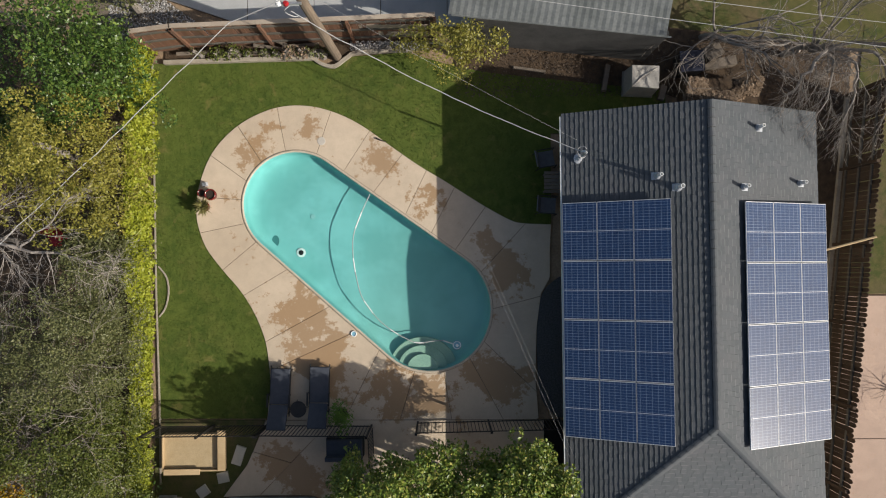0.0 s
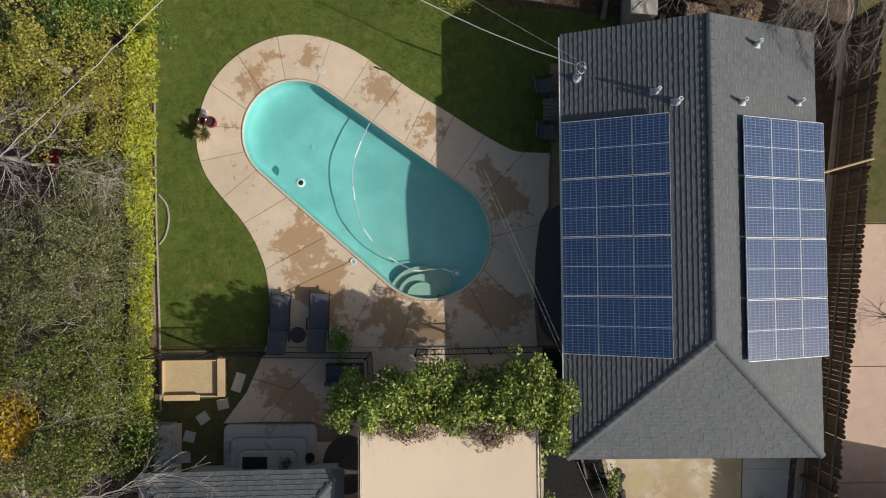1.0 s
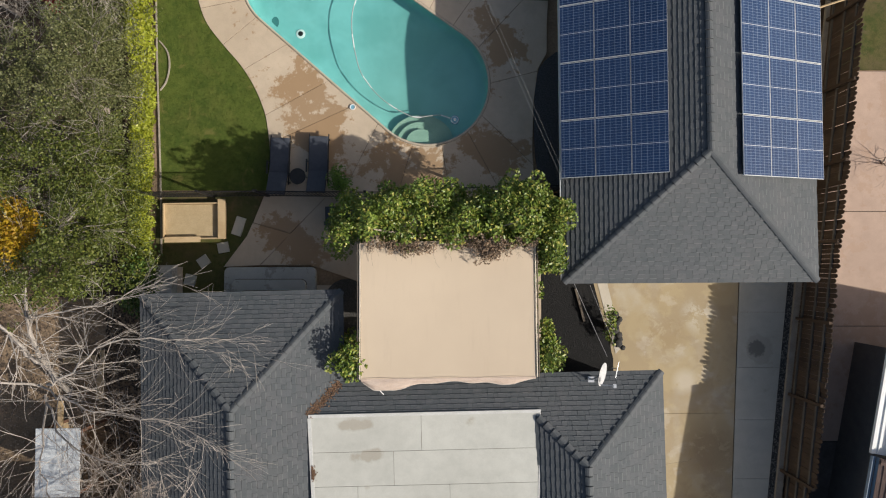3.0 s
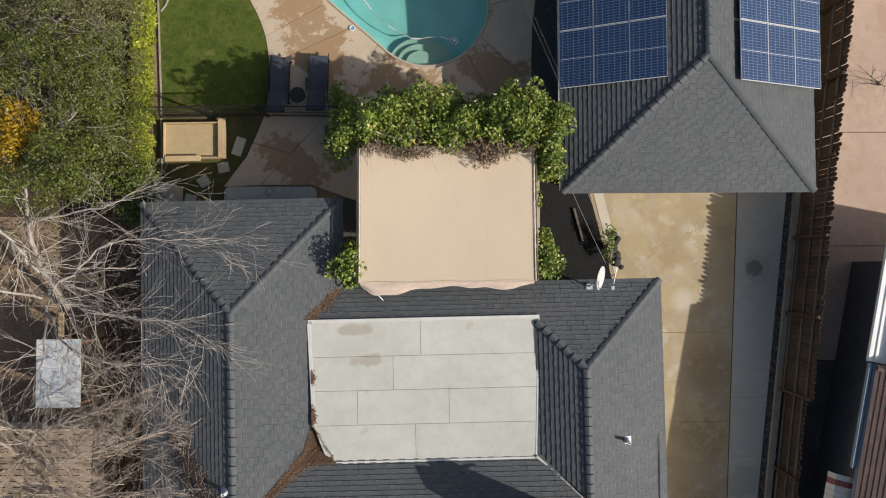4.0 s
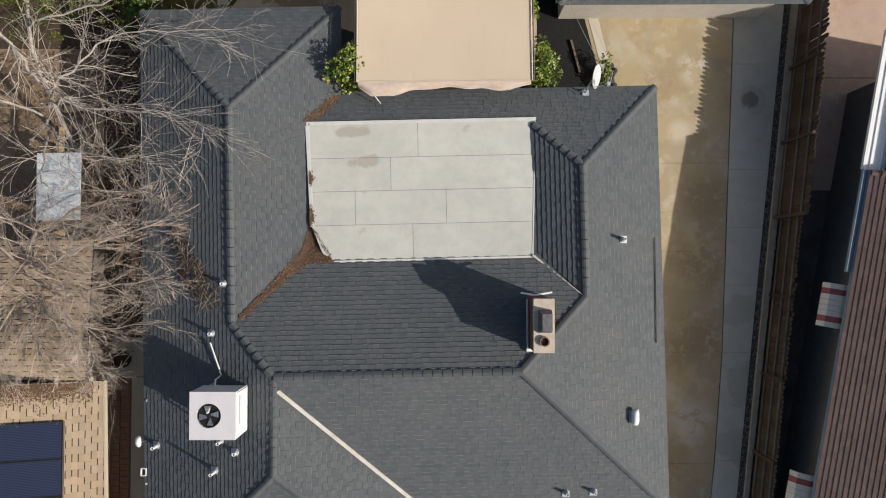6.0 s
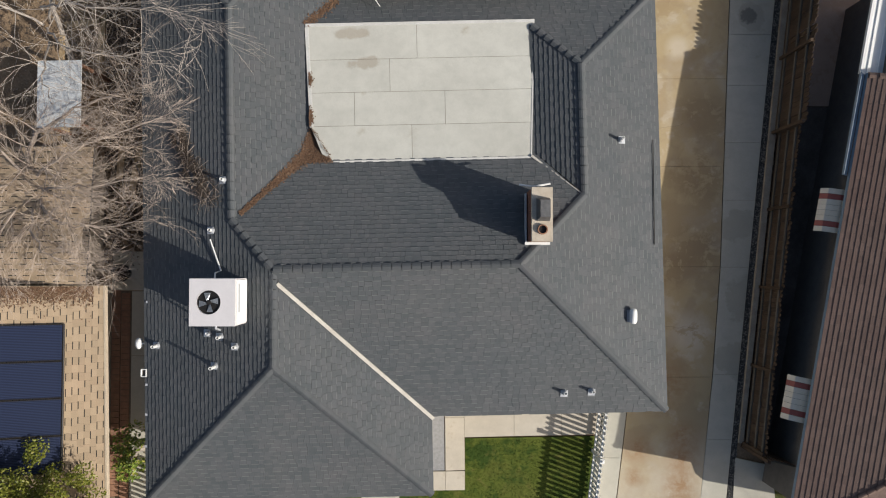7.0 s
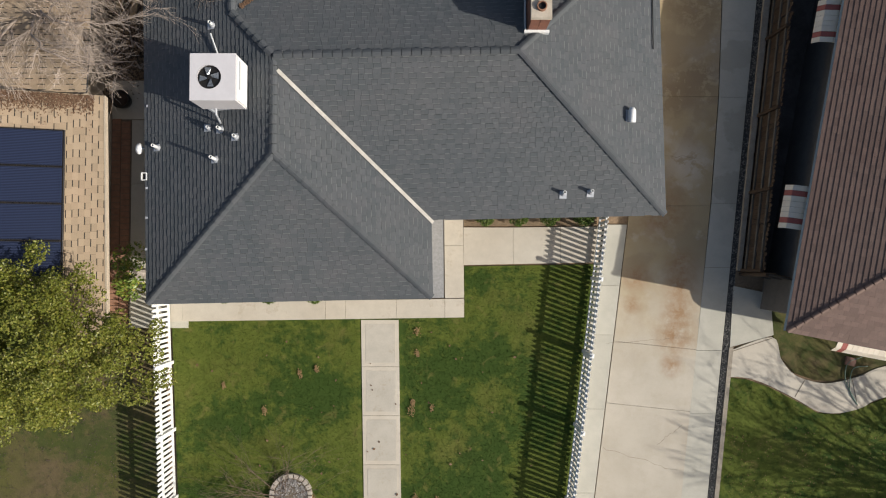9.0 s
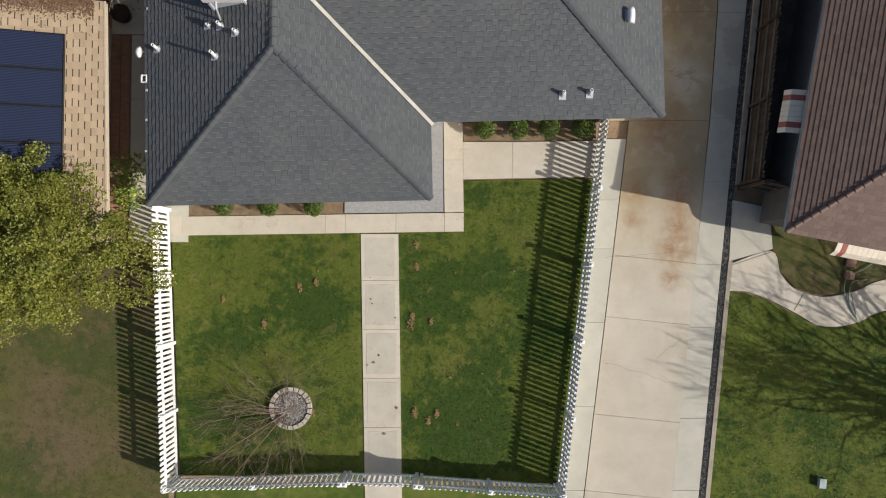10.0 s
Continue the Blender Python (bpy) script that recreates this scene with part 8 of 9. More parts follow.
tree("shrub", "low dark shrub under the bare tree", "shrub", crown_clumps(R(34), -10.5, 0.5, 1.1, 0.9, 0.8, 1.9, 80), L["olive"], 500, 0.05, (-10.5, 0.5), 69, 1.0, 4)

# vine over the canopy's edge
vc = crown_clumps(R(13), -1.15, -5.80, 1.65, 0.86, 2.6, 3.4, 130, (0.16, 0.34), 0.24) + crown_clumps(R(14), 0.6, -5.78, 1.2, 0.78, 2.5, 3.3, 80, (0.16, 0.34), 0.24) + crown_clumps(R(15), 2.32, -5.80, 1.25, 0.86, 2.6, 3.4, 160, (0.16, 0.34), 0.24)
vc += crown_clumps(R(16), -2.75, -6.1, 0.45, 0.75, 1.8, 3.0, 34, (0.16, 0.28)) + crown_clumps(R(17), 3.05, -6.7, 0.42, 0.72, 2.2, 3.2, 62, (0.16, 0.28)) + crown_clumps(R(18), 2.85, -8.1, 0.12, 0.75, 1.6, 2.6, 9, (0.08, 0.14))
tree("climbing_vine", "thick glossy green climbing vine along the canopy's edge", "vine", [(x, y - 0.16, z, r) for x, y, z, r in vc], L["vine"], 1035, 0.062, (0.2, -6.6), 71, 2.6, 12, flat=0.36, bark=M["twig"])
tree("shrub", "glossy green shrub at the canopy's corner", "shrub", crown_clumps(R(19), -2.42, -9.93, 0.52, 0.66, 1.9, 3.2, 60, (0.16, 0.28)), L["vine"], 700, 0.064, (-2.55, -10.0), 72, 2.0, 4)
tree("shrub", "glossy green shrub beside the canopy", "shrub", crown_clumps(R(20), 3.1, -9.85, 0.42, 0.6, 1.8, 2.9, 55, (0.16, 0.26)), L["vine"], 700, 0.062, (3.0, -9.8), 73, 1.8, 4)
rng = R(74)
dv = [(x, -6.78 + rng.normal(0, 0.10), 3.36 + rng.uniform(0, 0.08), 0.1) for x in np.arange(-2.0, 2.7, 0.07)] + [(1.35 + rng.normal(0, 0.26), -6.95 + rng.normal(0, 0.16), 3.4 + rng.uniform(0, 0.1), 0.12) for _ in range(50)] + [(-0.9 + rng.normal(0, 0.35), -6.9 + rng.normal(0, 0.09), 3.4, 0.1) for _ in range(24)]
me = leaves(rng, clump_places(rng, dv, 2200), 0.035, 0.3)
me.materials.append(L["litter"])
dry = thing("dry_vine", "dry grey-brown vine tangle on the canopy's edge", "vine")
part("foliage", me, None, dry, "dead brown leaves")
mb = MB()
for k in range(90):
    x = rng.choice([rng.uniform(-2.0, 2.6), 1.35 + rng.normal(0, 0.3)])
    p = Vector((x, -6.7, 3.38))
    branch(rng, mb, p, (rng.normal(0, 0.6), -1, 0.1), rng.uniform(0.2, 0.5), 0.007, 1, 0.02, (1, 2), 0.5, 0.005)
part("stem_mass", mb, M["bark"], dry, "thin grey dead stems", kind="stuff")

# big tree by the front corner
sc = crown_clumps(R(22), -10.4, -26.4, 2.2, 1.95, 2.5, 4.7, 400, (0.18, 0.36), 0.15) + crown_clumps(R(23), -12.3, -25.75, 2.1, 2.3, 2.4, 4.6, 340, (0.18, 0.36), 0.15)
tree("tree", "olive-green broad-crowned tree at the front corner", "tree", sc, L["citrus"], 1600, 0.044, (-11.0, -26.0), 75, flat=0.55)
tree("shrub", "small leafy shrub in the gap between the houses", "shrub", crown_clumps(R(24), -9.45, -24.2, 0.35, 0.6, 0.5, 1.2, 18), L["vine"], 400, 0.07, (-9.45, -24.2), 76, 0.6, 2)

# clipped shrubs under the windows
for i, (x, y, r) in enumerate(((1.62, -22.33, 0.34), (2.68, -22.35, 0.34), (3.69, -22.33, 0.34), (4.8, -22.33, 0.36), (-6.74, -24.84, 0.3), (-5.3, -24.88, 0.3), (-3.85, -24.86, 0.3))):
    rng = R(80 + i)
    cl = [(x + r * 0.8 * math.cos(a) * math.cos(e), y + r * 0.8 * math.sin(a) * math.cos(e), 0.38 + 0.3 * math.sin(e), 0.1) for a, e in zip(rng.uniform(0, 6.28, 70), rng.uniform(-0.6, 1.5, 70))]
    tree("clipped_shrub", "round clipped green shrub under the window", "shrub", cl, L["box"], 4500, 0.028, (x, y), 90 + i, 0.35, 3, "shrubs along the front wall")
tree("shrub", "loose green shrub leaning over the back fence", "shrub", crown_clumps(R(25), 0.3, 6.75, 1.45, 0.62, 1.0, 2.1, 120, (0.14, 0.3), 0.22), L["gold"], 700, 0.045, (0.6, 7.0), 96, 1.2, 4)
rng = R(97)
for i in range(9):
    x = -7.9 + 0.5 * i + rng.normal(0, 0.1)
    cl = [(x + rng.normal(0, 0.12), 7.0 + rng.normal(0, 0.05), rng.uniform(0.1, 0.35), 0.12) for _ in range(6)]
    tree("small_plant", "small sparse plant in the bed under the back fence", "plant", cl, L["lime" if i % 2 else "olive"], 500, 0.05, (x, 7.0), 100 + i, 0.2, 1, "plants under the back fence")
tree("shrub", "tall grey-green shrub behind the back fence", "shrub", crown_clumps(R(26), -10.0, 8.5, 1.2, 0.8, 0.8, 1.8, 60, (0.16, 0.3)), L["olive"], 380, 0.055, (-10, 8.5), 110, 1.0, 4)
tree("shrub", "leafy plant against the driveway wall", "shrub", crown_clumps(R(27), 5.48, -9.25, 0.13, 0.6, 0.15, 0.45, 20, (0.1, 0.2)), L["vine"], 600, 0.05, (5.5, -9.4), 111, 0.4, 2)

rng = R(98)
for x, n, r, mat in ((-7.3, 12, 0.16, "lime"), (-6.75, 14, 0.17, "lime"), (-5.0, 9, 0.15, "litter"), (-4.55, 12, 0.16, "litter"), (-4.15, 8, 0.15, "olive")):
    cl = [(x + rng.normal(0, 0.2), 6.98 + rng.normal(0, 0.07), rng.uniform(0.1, 0.5), r) for _ in range(n)]
    tree("small_plant", "straggling plant spilling over the kerb of the back bed" if mat != "litter" else "dry straggling plant in the back bed", "plant", cl, L[mat], 420, 0.05, (x, 7.02), 120 + n, 0.3, 4, "plants under the back fence", flat=0.2)
for x, y, l, rz in ((-7.9, 7.02, 1.5, 3), (-6.3, 7.0, 1.4, 1), (-5.6, 7.2, 1.1, -8), (-5.3, 7.38, 0.5, -22), (-4.6, 7.25, 1.2, 4)):
    solid("plank", MB().box((x, y, 0.14 + 0.05 * rng.uniform()), (l, 0.11, 0.04), rz), M["greywood"], "old grey board lying in the back bed", "plank", group="boards in the back bed")
gp = [(rng.uniform(-3.0, -0.4), 7.16 + rng.uniform(0, 0.3), 0.0) for _ in range(1100)]
solid("gravel", stones(rng, gp, 0.028), M["pebble"], "grey gravel in the bed beside the pole", "gravel", "stuff")
for k in range(2):
    part("board_face", MB().box((-1.65, 7.545 - 0.02 * k, 0.45 + 0.62 * k), (2.5, 0.02, 0.4)), M["capwood"], backf, "pale weathered boards")


# bare trees
def bare(name, label, seed, trunks, mat, depth, kids, thin=0.012, droop=0.0, up=0.0, wander=0.25, spread=(25, 60)):
    rng = R(seed)
    ob = thing(name, label, "tree")
    mb, tw = MB(), MB()
    for p, d, length, r in trunks:
        branch(rng, mb if r > 0.1 else tw, p, d, length, r, depth, droop, kids, wander, thin, up, spread)
    if not mb.v:
        for p, d, length, r in trunks:
            mb.tube([Vector(p) - Vector((0, 0, 0.1)), Vector(p) + Vector(d).normalized() * 0.2], [r * 1.2, r], 6)
    part("trunk", mb, mat, ob, "bare forked limbs")
    if tw.v:
        part("crown", tw, mat, ob, "bare twigs")
    return ob


def limb(rng, trunk, crown, pts, r0, r1, count, length, depth=2, kids=(2, 4), thin=0.0042, droop=0.0, start=0.15, wander=0.16, spread=(16, 44)):
    """A long limb through points, with side branches all along it."""
    line = [Vector(p) for p in smooth_line(pts, 5)]
    line = [p + Vector(rng.normal(size=3)) * 0.035 * (0 < i < len(line) - 1) for i, p in enumerate(line)]
    n = len(line)
    (trunk if r0 > 0.055 else crown).tube(line, [r0 + (r1 - r0) * i / (n - 1) for i in range(n)], 6, caps=False)
    for _ in range(count):
        t = rng.uniform(start, 1.0) ** 0.8
        i = min(int(t * (n - 1)), n - 2)
        tan = (line[i + 1] - line[i]).normalized()
        way = tan * rng.uniform(0.6, 1.4) + Vector(rng.normal(size=3)) * 0.55 + Vector((0, 0, 0.2))
        r = max((r0 + (r1 - r0) * t) * 0.45, thin)
        branch(rng, crown, line[i], way, length * rng.uniform(0.5, 1.25) * (1.15 - 0.5 * t), min(r, 0.022), depth, droop, kids, wander, thin, 0.0, spread)


def limbs(name, label, seed, mat, runs, **kw):
    rng, trunk, crown = R(seed), MB(), MB()
    ob = thing(name, label, "tree")
    for pts, r0, r1, count, length in runs:
        limb(rng, trunk, crown, pts, r0, r1, count, length, **kw)
    part("trunk", trunk, mat, ob, "bare trunk and limbs")
    part("crown", crown, mat, ob, "bare twigs")
    return ob


limbs("bare_tree", "pale grey bare tree leaning over the house roof", 201, M["pale_bark"], [
    ([(-12.0, -11.6, -0.1), (-11.57, -10.26, 2.0), (-11.54, -8.59, 3.0), (-10.68, -6.9, 3.8), (-9.14, -5.72, 4.3)], 0.085, 0.01, 33, 1.25),
    ([(-11.54, -8.8, 2.9), (-11.0, -8.73, 3.3), (-9.12, -8.42, 3.6), (-8.21, -8.03, 3.8), (-7.29, -7.8, 3.9)], 0.034, 0.006, 24, 1.1),
    ([(-11.75, -10.9, 1.6), (-10.57, -10.61, 3.3), (-9.74, -10.15, 3.6), (-8.7, -9.39, 3.8), (-6.73, -9.31, 4.0), (-5.21, -9.3, 4.1)], 0.04, 0.006, 48, 1.3),
    ([(-13.6, -7.6, 3.1), (-12.29, -8.99, 2.9), (-11.8, -9.87, 2.6), (-11.5, -10.4, 2.0)], 0.04, 0.07, 15, 1.2),
    ([(-11.6, -10.8, 2.2), (-10.4, -11.0, 3.2), (-9.0, -11.3, 3.6), (-7.2, -11.5, 3.9), (-5.9, -12.0, 4.1)], 0.034, 0.006, 45, 1.3),
    ([(-11.7, -11.2, 1.8), (-10.4, -12.2, 3.0), (-8.8, -12.6, 3.6), (-7.3, -12.6, 3.8)], 0.034, 0.006, 39, 1.25),
    ([(-12.0, -11.4, 1.2), (-11.3, -12.9, 2.6), (-10.6, -13.9, 3.2)], 0.04, 0.006, 21, 1.2),
    ([(-12.0, -11.0, 1.5), (-13.4, -10.4, 3.0), (-14.4, -9.8, 3.4)], 0.04, 0.008, 15, 1.2)], thin=0.0046, kids=(2, 3))
limbs("bare_tree", "brown bare tree with fine drooping twigs", 202, M["twig"], [
    ([(-12.4, -16.0, -0.1), (-12.2, -15.8, 1.4), (-11.6, -15.0, 2.6), (-10.2, -14.2, 3.4), (-8.6, -13.8, 3.8)], 0.11, 0.012, 30, 1.1),
    ([(-12.2, -15.8, 1.4), (-10.8, -15.5, 3.0), (-9.2, -15.0, 3.6), (-7.0, -14.3, 4.0)], 0.05, 0.006, 40, 1.0),
    ([(-12.2, -15.9, 1.3), (-10.9, -16.2, 2.9), (-9.4, -16.2, 3.5), (-7.3, -15.9, 3.8)], 0.05, 0.006, 44, 1.0),
    ([(-12.2, -15.9, 1.2), (-11.0, -16.9, 2.8), (-9.6, -17.3, 3.3), (-7.6, -17.1, 3.6)], 0.05, 0.006, 40, 0.95),
    ([(-12.2, -16.0, 1.2), (-11.4, -17.4, 2.8), (-10.4, -18.2, 3.3), (-9.0, -18.5, 3.4)], 0.045, 0.006, 36, 0.9),
    ([(-12.3, -16.0, 1.2), (-12.4, -17.6, 2.8), (-12.0, -18.7, 3.2)], 0.045, 0.008, 26, 0.9),
    ([(-12.2, -15.8, 1.6), (-12.8, -14.6, 2.8), (-13.4, -13.6, 3.2)], 0.045, 0.008, 18, 1.0),
    ([(-12.3, -15.9, 1.5), (-13.4, -16.2, 2.7), (-14.4, -16.6, 3.1)], 0.045, 0.008, 22, 1.0)], depth=3, kids=(2, 4), thin=0.0042, droop=0.02, wander=0.12, spread=(12, 36))
bare("bare_tree", "brown bare bush with dense twigs beside the house", 203, [((-9.9 + 0.25 * (i % 3), y, 0.1), (0.45, dy, 1.15), 1.9, 0.03) for i, (y, dy) in enumerate(((-12.6, 0.3), (-13.3, 0.1), (-14.0, -0.2), (-14.7, 0.4), (-15.4, 0.1), (-16.1, -0.3), (-16.8, 0.2), (-17.5, -0.2)))], M["twig"], 4, (3, 4), 0.004, 0.015, 0.01, 0.14, (14, 40))
limbs("bare_tree", "grey bare tree fallen across the garden behind the hedge", 204, M["pale_bark"], [
    ([(-13.9, 0.9, -0.1), (-13.6, 0.9, 2.2), (-12.6, 0.78, 3.3), (-11.02, 0.46, 3.7), (-9.94, 0.31, 3.8), (-9.02, 0.08, 3.9), (-8.5, -0.02, 4.0)], 0.075, 0.008, 40, 0.75),
    ([(-12.2, 0.7, 3.4), (-11.31, 0.0, 3.8), (-10.69, -0.76, 3.9)], 0.03, 0.007, 18, 0.8),
    ([(-11.4, 0.5, 3.6), (-10.4, 1.2, 3.9), (-9.7, 1.9, 4.1)], 0.03, 0.007, 18, 0.7),
    ([(-12.8, 0.8, 3.2), (-11.9, 1.5, 3.8), (-11.0, 1.9, 4.0)], 0.03, 0.007, 16, 0.8),
    ([(-12.9, 0.8, 3.1), (-12.4, -0.2, 3.7), (-12.3, -1.2, 3.9)], 0.03, 0.007, 16, 0.8)])
limbs("bare_tree", "large grey bare tree with drooping twigs behind the garage", 205, M["bark"], [
    ([(11.3, 7.0, -0.1), (11.2, 6.7, 1.5), (10.9, 6.2, 3.0), (10.0, 5.2, 3.5), (9.4, 4.5, 3.3)], 0.12, 0.008, 40, 0.8),
    ([(11.2, 6.6, 1.6), (11.0, 5.9, 3.1), (10.6, 5.0, 3.6), (10.3, 4.0, 3.4)], 0.06, 0.008, 36, 0.8),
    ([(11.2, 6.6, 1.6), (11.5, 5.8, 3.1), (11.4, 4.8, 3.4), (11.2, 3.7, 3.0)], 0.06, 0.008, 36, 0.8),
    ([(11.2, 6.6, 1.6), (12.2, 6.0, 3.0), (12.4, 5.0, 3.3), (12.3, 3.8, 2.9)], 0.06, 0.008, 34, 0.8),
    ([(11.2, 6.6, 1.6), (12.7, 6.3, 2.9), (13.3, 5.4, 3.2), (13.3, 4.2, 2.9)], 0.055, 0.008, 30, 0.8),
    ([(11.2, 6.6, 1.6), (10.2, 6.3, 3.0), (9.0, 6.1, 3.4), (7.8, 6.3, 3.3)], 0.05, 0.008, 30, 0.8),
    ([(11.2, 6.6, 1.8), (10.6, 7.4, 3.2), (9.4, 7.9, 3.6), (8.4, 7.8, 3.6)], 0.045, 0.008, 26, 0.8),
    ([(11.2, 6.6, 1.8), (12.0, 7.6, 3.2), (13.2, 8.2, 3.6)], 0.045, 0.008, 26, 0.9),
    ([(11.2, 6.6, 2.0), (11.4, 7.6, 3.4), (11.2, 8.4, 3.8)], 0.04, 0.008, 20, 0.8)], droop=0.05, thin=0.005)
bare("bare_tree", "thin bare tree behind the garage", 206, [((8.6, 7.6, -0.1), (0.1, -0.3, 1.3), 1.8, 0.105), ((8.8, 7.5, 0.8), (0.9, -0.5, 0.9), 1.8, 0.04), ((8.8, 7.5, 0.8), (-0.8, -0.4, 0.9), 1.8, 0.04), ((8.8, 7.5, 0.8), (1.2, 0.2, 0.5), 2.2, 0.04), ((8.7, 7.5, 0.8), (-0.6, 0.4, 0.9), 1.8, 0.04)], M["bark"], 3, (3, 5), 0.006, 0.0, 0.0, 0.35)
rng = R(207)
myrtle = thing("bare_shrub", "leafless crape myrtle with fine brown twigs in the stone ring", "shrub")
st, tw = MB(), MB()
for k in range(17):
    a = (200 + 20 * rng.normal(), 250 + 25 * rng.normal(), 300 + 25 * rng.normal(), 150 + 20 * rng.normal(), 90 + 40 * rng.normal())[min(k // 3, 4)]
    e, l = rng.uniform(0.35, 0.8), rng.uniform(1.1, 1.8) * (1.3 if k < 6 else 1.0)
    way = Vector((math.cos(radians(a)), math.sin(radians(a)), e))
    p0 = Vector((-4.85 + rng.normal(0, 0.06), -31.5 + rng.normal(0, 0.06), 0.0))
    pts = [p0, p0 + way * l * 0.35, p0 + way * l * 0.7 + Vector(rng.normal(size=3)) * 0.04, p0 + way * l + Vector(rng.normal(size=3)) * 0.06]
    st.tube(pts, [0.024, 0.015, 0.009, 0.006] if k in (0, 1, 4) else [0.009, 0.007, 0.005, 0.004], 5, caps=False)
    for _ in range(17):
        t = rng.uniform(0.25, 1.0)
        at = p0 + way * l * t
        branch(rng, tw, at, way.normalized() * 0.8 + Vector(rng.normal(size=3)) * 0.75, rng.uniform(0.5, 1.2), 0.004, 1, 0.0, (2, 4), 0.2, 0.0026, 0.02, (10, 32))
part("trunk", st, M["red_twig"], myrtle, "pale slender stems")
part("crown", tw, M["red_twig"], myrtle, "fine straight bare twigs")
bare("bare_tree", "bare street tree at the front", 208, [((20.0, -32.5, -0.1), (0, 0, 1), 2.2, 0.24)] + [((20.0, -32.5, 1.9 + 0.25 * (k % 3)), (math.cos(a), math.sin(a), 0.7 + 0.35 * (k % 2)), 2.0 + 0.3 * (k % 3), 0.10) for k, a in enumerate(np.arange(0, 6.2, 0.5))], M["bark"], 4, (3, 4), 0.012, 0.0, 0.02, 0.3, (18, 50))
bare("bare_shrub", "bare dark shrub by the wooden fence", 209, [((14.6, -4.0, 0), (-0.6, 0.3, 1), 0.6, 0.02), ((14.6, -4.0, 0), (-0.7, -0.4, 0.8), 0.6, 0.02), ((14.6, -4.0, 0), (-0.2, 0.7, 0.9), 0.6, 0.02)], M["twig"], 2, (3, 4), 0.006)

# dead leaves: in the roof valleys, on the heap and on the ground
rng = R(301)


def litter(name, label, n, size, pick, zoff=0.02):
    pl = []
    while len(pl) < n:
        q = pick()
        if q is not None:
            pl.append(q)
    me = leaves(rng, np.array(pl), size, 0.75, 1.5)
    me.materials.append(L[{"dead_leaves": "dead", "roof_debris": "rotten", "dry_leaves": "rotten", "tan_leaves": "tan"}.get(name, "litter")])
    return tagged(new(name, me), label, "leaves", kind="stuff")


def valley_pick():
    if rng.uniform() < 0.45:
        a, b = sorted((rng.uniform(), rng.uniform()))
        u = -3.78 * a - 3.40 * (b - a) - 2.78 * (1 - b) + rng.normal(0, 0.03)
        v = 2.98 * a + 4.05 * (b - a) + 3.02 * (1 - b) + rng.normal(0, 0.03)
    else:
        t = rng.uniform()
        w = rng.normal(0, 0.03 + 0.07 * t ** 2)
        u, v = -5.2 + 1.6 * t - w * 0.7, 1.55 + 1.6 * t + w * 0.7
    flat = u > -3.36 and v > 3.06 and (u + 3.36) * 0.91 + (v - 3.95) * 0.58 > 0
    z = zF(u, v) + 0.014 if flat else max(zE3(u, v), zNm(u, v))
    return tuple(HOUSE @ Vector((u, v, z + 0.03 + rng.uniform(0, 0.04))))


def valley2():
    t = rng.uniform()
    u, v = -3.5 + 0.85 * t, 6.93 + 0.85 * t
    w = rng.normal(0, 0.05)
    return tuple(HOUSE @ Vector((u + w, v - w, max(zE3(u + w, v - w), zN2(u + w, v - w)) + 0.04)))


def edge_pick():
    v = rng.choice([rng.normal(5.35, 0.08), rng.normal(4.3, 0.12)])
    u = -3.42 + abs(rng.normal(0, 0.05))
    return tuple(HOUSE @ Vector((u, v, zF(u, v) + 0.03)))


def slope_pick():
    t = rng.uniform()
    u, v = -7.0 + 1.0 * t ** 1.6 + rng.normal(0, 0.09 + 0.12 * t), 3.95 - 1.95 * t + rng.normal(0, 0.1) * (1 + t)
    if math.sin(7 * u + 3 * v) * math.sin(5 * v - 2 * u) < -0.35:
        u -= 0.12
    return tuple(HOUSE @ Vector((u, v, zW(u, v) + 0.03 + rng.uniform(0, 0.1))))


litter("dead_leaves", "brown dead leaves heaped in the roof valley", 7000, 0.026, valley_pick)
litter("dead_leaves", "brown dead leaves in the small roof valley", 500, 0.035, valley2)
litter("dead_leaves", "brown dead leaves at the flat roof's edge", 420, 0.032, edge_pick)
litter("roof_debris", "dark dead leaves and twigs lying on the roof slope", 5200, 0.02, slope_pick)
mb = MB()
for _ in range(140):
    q = Vector(slope_pick())
    a = rng.uniform(0, 6.28)
    d = Vector((math.cos(a), math.sin(a), 0.35 * math.cos(a))) * rng.uniform(0.1, 0.3)
    mb.tube([q - d, q, q + d + Vector((0, 0, 0.02))], 0.004, 3, caps=False)
solid("fallen_twigs", mb, M["twig"], "fallen twigs on the roof slope", "twigs", "stuff")


def tan_pick():
    x = rng.uniform(-15.2, -10.0)
    return (x, -18.98 - abs(rng.normal(0, 0.24)), wz(x, 0) + 0.03)


def heap_pick():
    x, y = rng.uniform(7.75, 10.1), rng.uniform(4.95, 5.95)
    return (x, y, 0.75 + 0.25 * math.sin(x * 3) * math.sin(y * 4) + rng.uniform(-0.1, 0.1))


mb = MB().prism([(7.8, 4.95), (10.1, 4.9), (10.1, 5.95), (7.8, 6.0)], -0.05, 0.75)
solid("compost_bin", mb, M["mulch"], "bin heaped with dry brown leaves behind the garage", "bin")
litter("straw_leaves", "dry straw-coloured leaves on the heap", 9000, 0.05, heap_pick)
litter("dry_leaves", "leaf litter on the bare soil", 3500, 0.04, lambda: (rng.uniform(0.5, 13), rng.uniform(5.6, 7.6), 0.0 + rng.uniform(0, 0.03)))
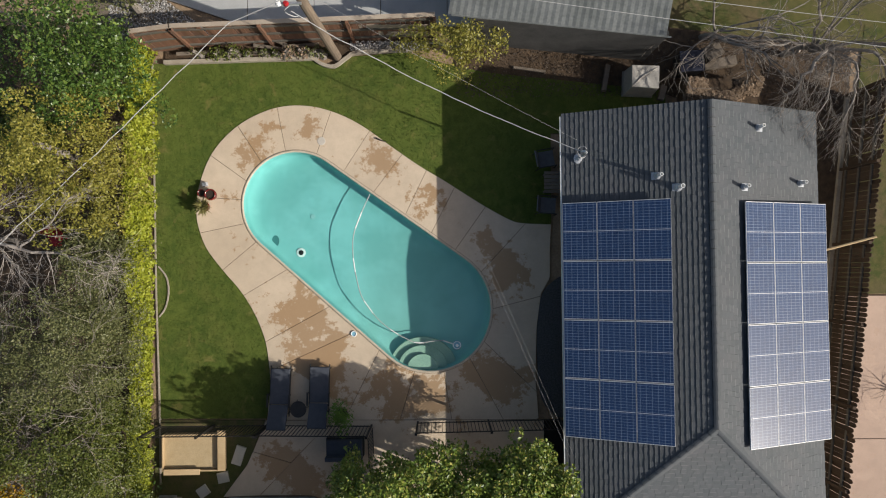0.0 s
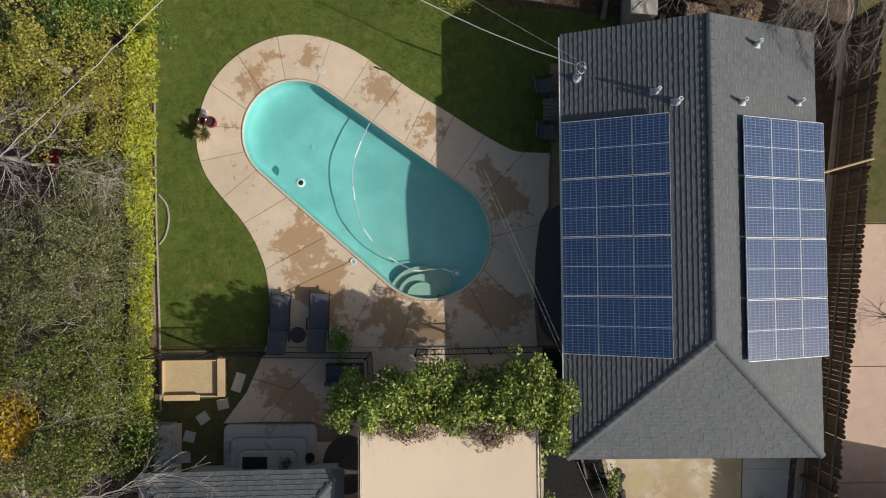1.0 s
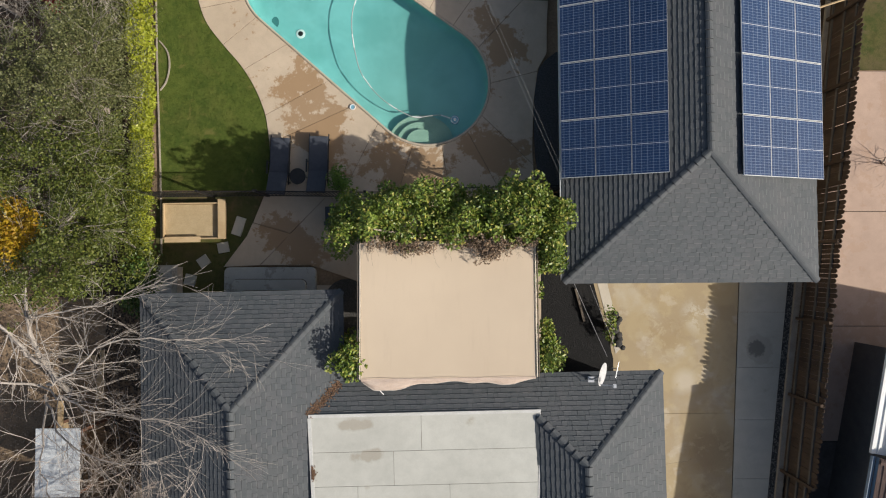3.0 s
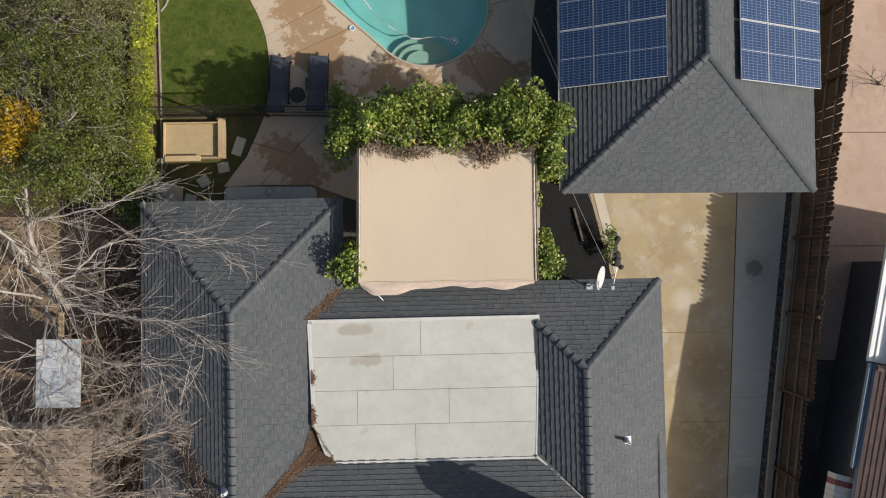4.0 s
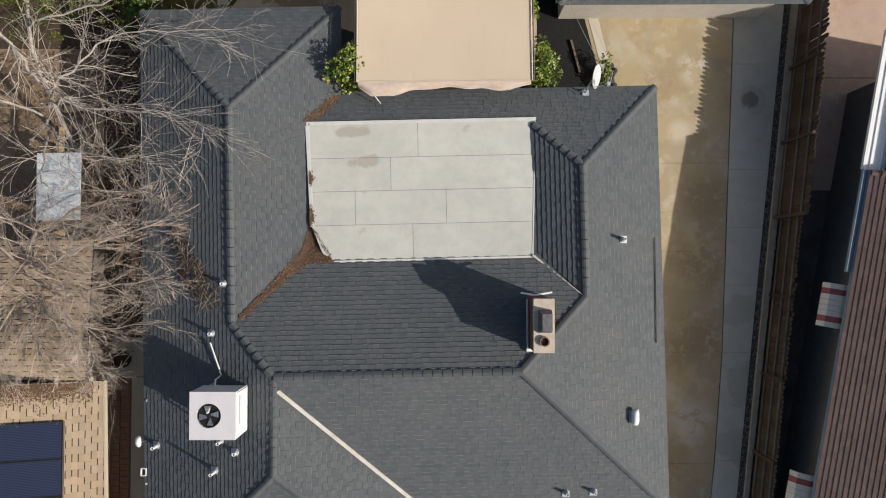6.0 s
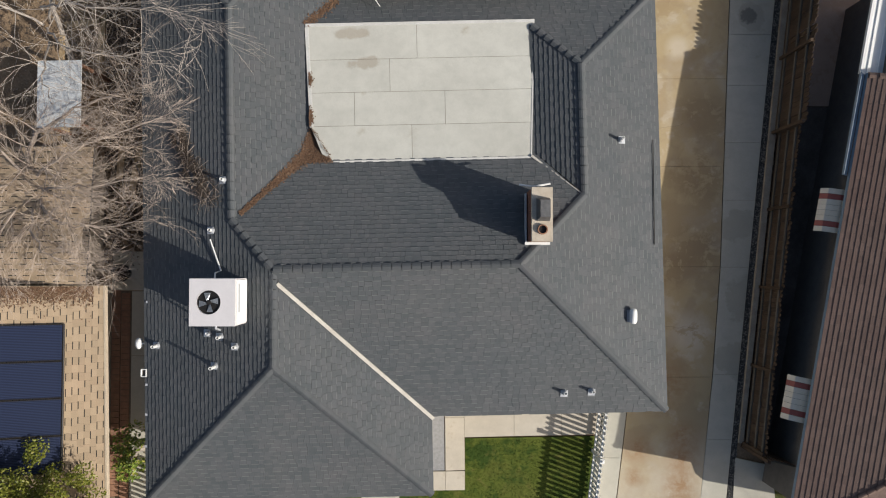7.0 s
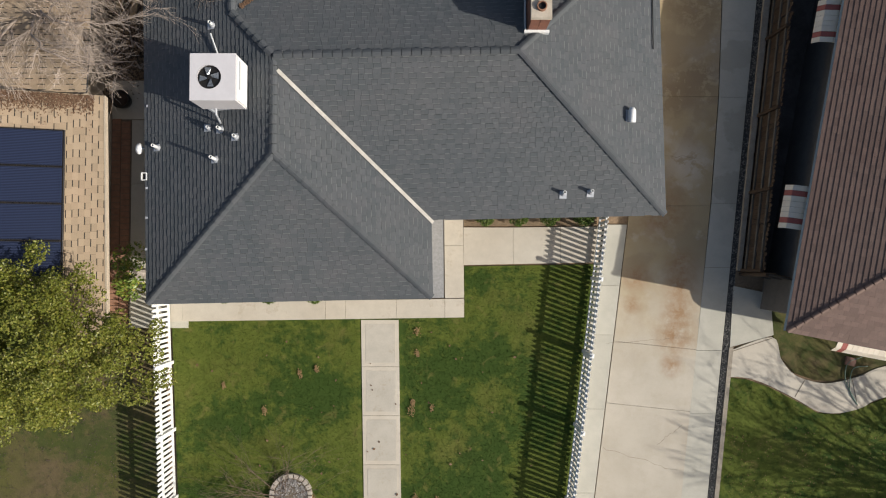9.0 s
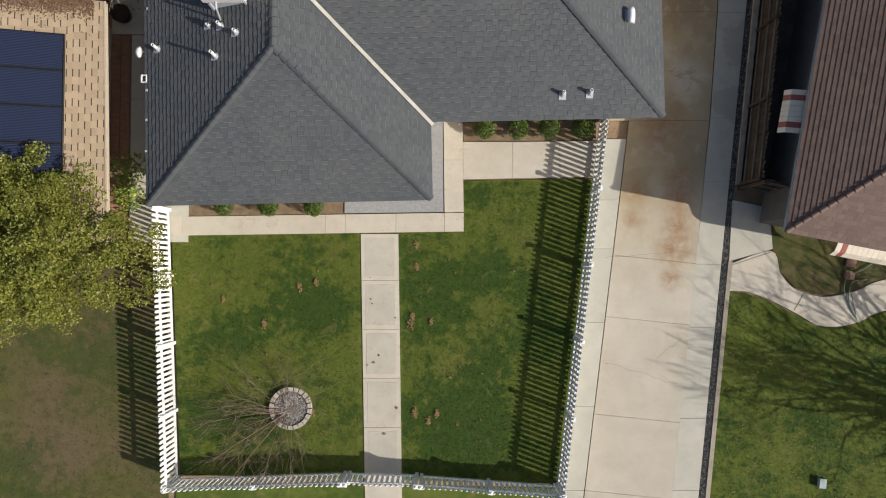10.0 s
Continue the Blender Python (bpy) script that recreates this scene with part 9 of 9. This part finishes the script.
litter("dry_leaves", "dark leaf litter beside the house wall", 7000, 0.05, lambda: (rng.uniform(-10.9, -8.7), rng.uniform(-18.5, -8.5), -0.05 + rng.uniform(0, 0.05)))
litter("leaf_litter", "pale leaf litter and twigs on the bare ground", 6000, 0.05, lambda: (rng.uniform(-15.5, -10.4), rng.uniform(-18.0, -8.5), -0.05 + rng.uniform(0, 0.05)))
litter("dead_leaves", "brown dead leaves heaped along the tan roof next door", 5200, 0.035, tan_pick)
litter("dead_leaves", "brown fallen leaves on the front lawn", 60, 0.06, lambda: (rng.uniform(-8.0, 3.8), rng.uniform(-33, -26), 0.02))
SPOTS = [(-0.55, -26.08, 0.10), (-0.56, -26.82, 0.08), (-0.74, -28.62, 0.14), (-0.7, -28.4, 0.08), (-0.08, -28.54, 0.09), (-4.37, -27.45, 0.09), (-6.83, -27.83, 0.08), (-5.49, -28.65, 0.08), (-3.82, -27.31, 0.09), (-0.6, -31.48, 0.11), (0.09, -31.54, 0.08), (-0.17, -31.81, 0.09), (-3.9, -31.5, 0.08)]


def spot_pick():
    x, y, r = SPOTS[int(rng.integers(len(SPOTS)))]
    return (x + rng.normal(0, r * 0.4), y + rng.normal(0, r * 0.75), 0.012 + rng.uniform(0, 0.02))


litter("tan_leaves", "small tan patches of dead leaves in the front lawn", 900, 0.03, spot_pick)


litter("dry_leaves", "dark dry leaves scattered over the patchy lawn next door", 4200, 0.028, lambda: (rng.uniform(-15.5, -8.8), rng.uniform(-35, -25.5), -0.03 + rng.uniform(0, 0.02)))
litter("tan_leaves", "small tan leaves scattered over the side lawn", 900, 0.028, lambda: (rng.uniform(9.5, 15.0), rng.uniform(-35, -29.2), -0.02))


# standing grass on the lawns
def inside(poly, x, y):
    """Which of many points lie in an outline."""
    hit = np.zeros(len(x), bool)
    for (ax, ay), (bx, by) in zip(poly, poly[1:] + poly[:1]):
        cross = (ay > y) != (by > y)
        with np.errstate(divide="ignore", invalid="ignore"):
            hit ^= cross & (x < (bx - ax) * (y - ay) / (by - ay) + ax)
    return hit


rng = R(401)
FRONT = [(-8.5, -25.83), (-8.16, -33.45), (-2.28, -33.5), (-2.44, -25.75), (-1.13, -25.72), (-1.0, -33.5), (3.92, -33.75), (5.36, -24.0), (1.0, -24.02), (1.0, -25.68)]
for poly, count, text in ((back, 42000, "short green grass of the back lawn"), (FRONT, 46000, "short green grass of the front lawn"), ([(9.4, -27.7), (10.9, -27.95), (12.4, -28.8), (14.8, -28.4), (15, -36), (8.7, -36)], 16000, "short grass of the lawn next door")):
    xs_, ys_ = [p[0] for p in poly], [p[1] for p in poly]
    x, y = rng.uniform(min(xs_), max(xs_), count * 2), rng.uniform(min(ys_), max(ys_), count * 2)
    ok = inside(poly, x, y)
    if poly is FRONT:
        ok &= ~((x > -2.45) & (x < -1.0) & (y < -25.7)) & (np.hypot(x + 4.62, y + 31.35) > 0.72)
    x, y = x[ok][:count], y[ok][:count]
    me = leaves(rng, np.stack([x, y, np.full(len(x), -0.012)], 1), 0.018, 0.5, 2.6)
    me.materials.append(M["lawn"] if poly is back else M["front_grass"])
    tagged(new("grass", me), text, "grass", kind="stuff")
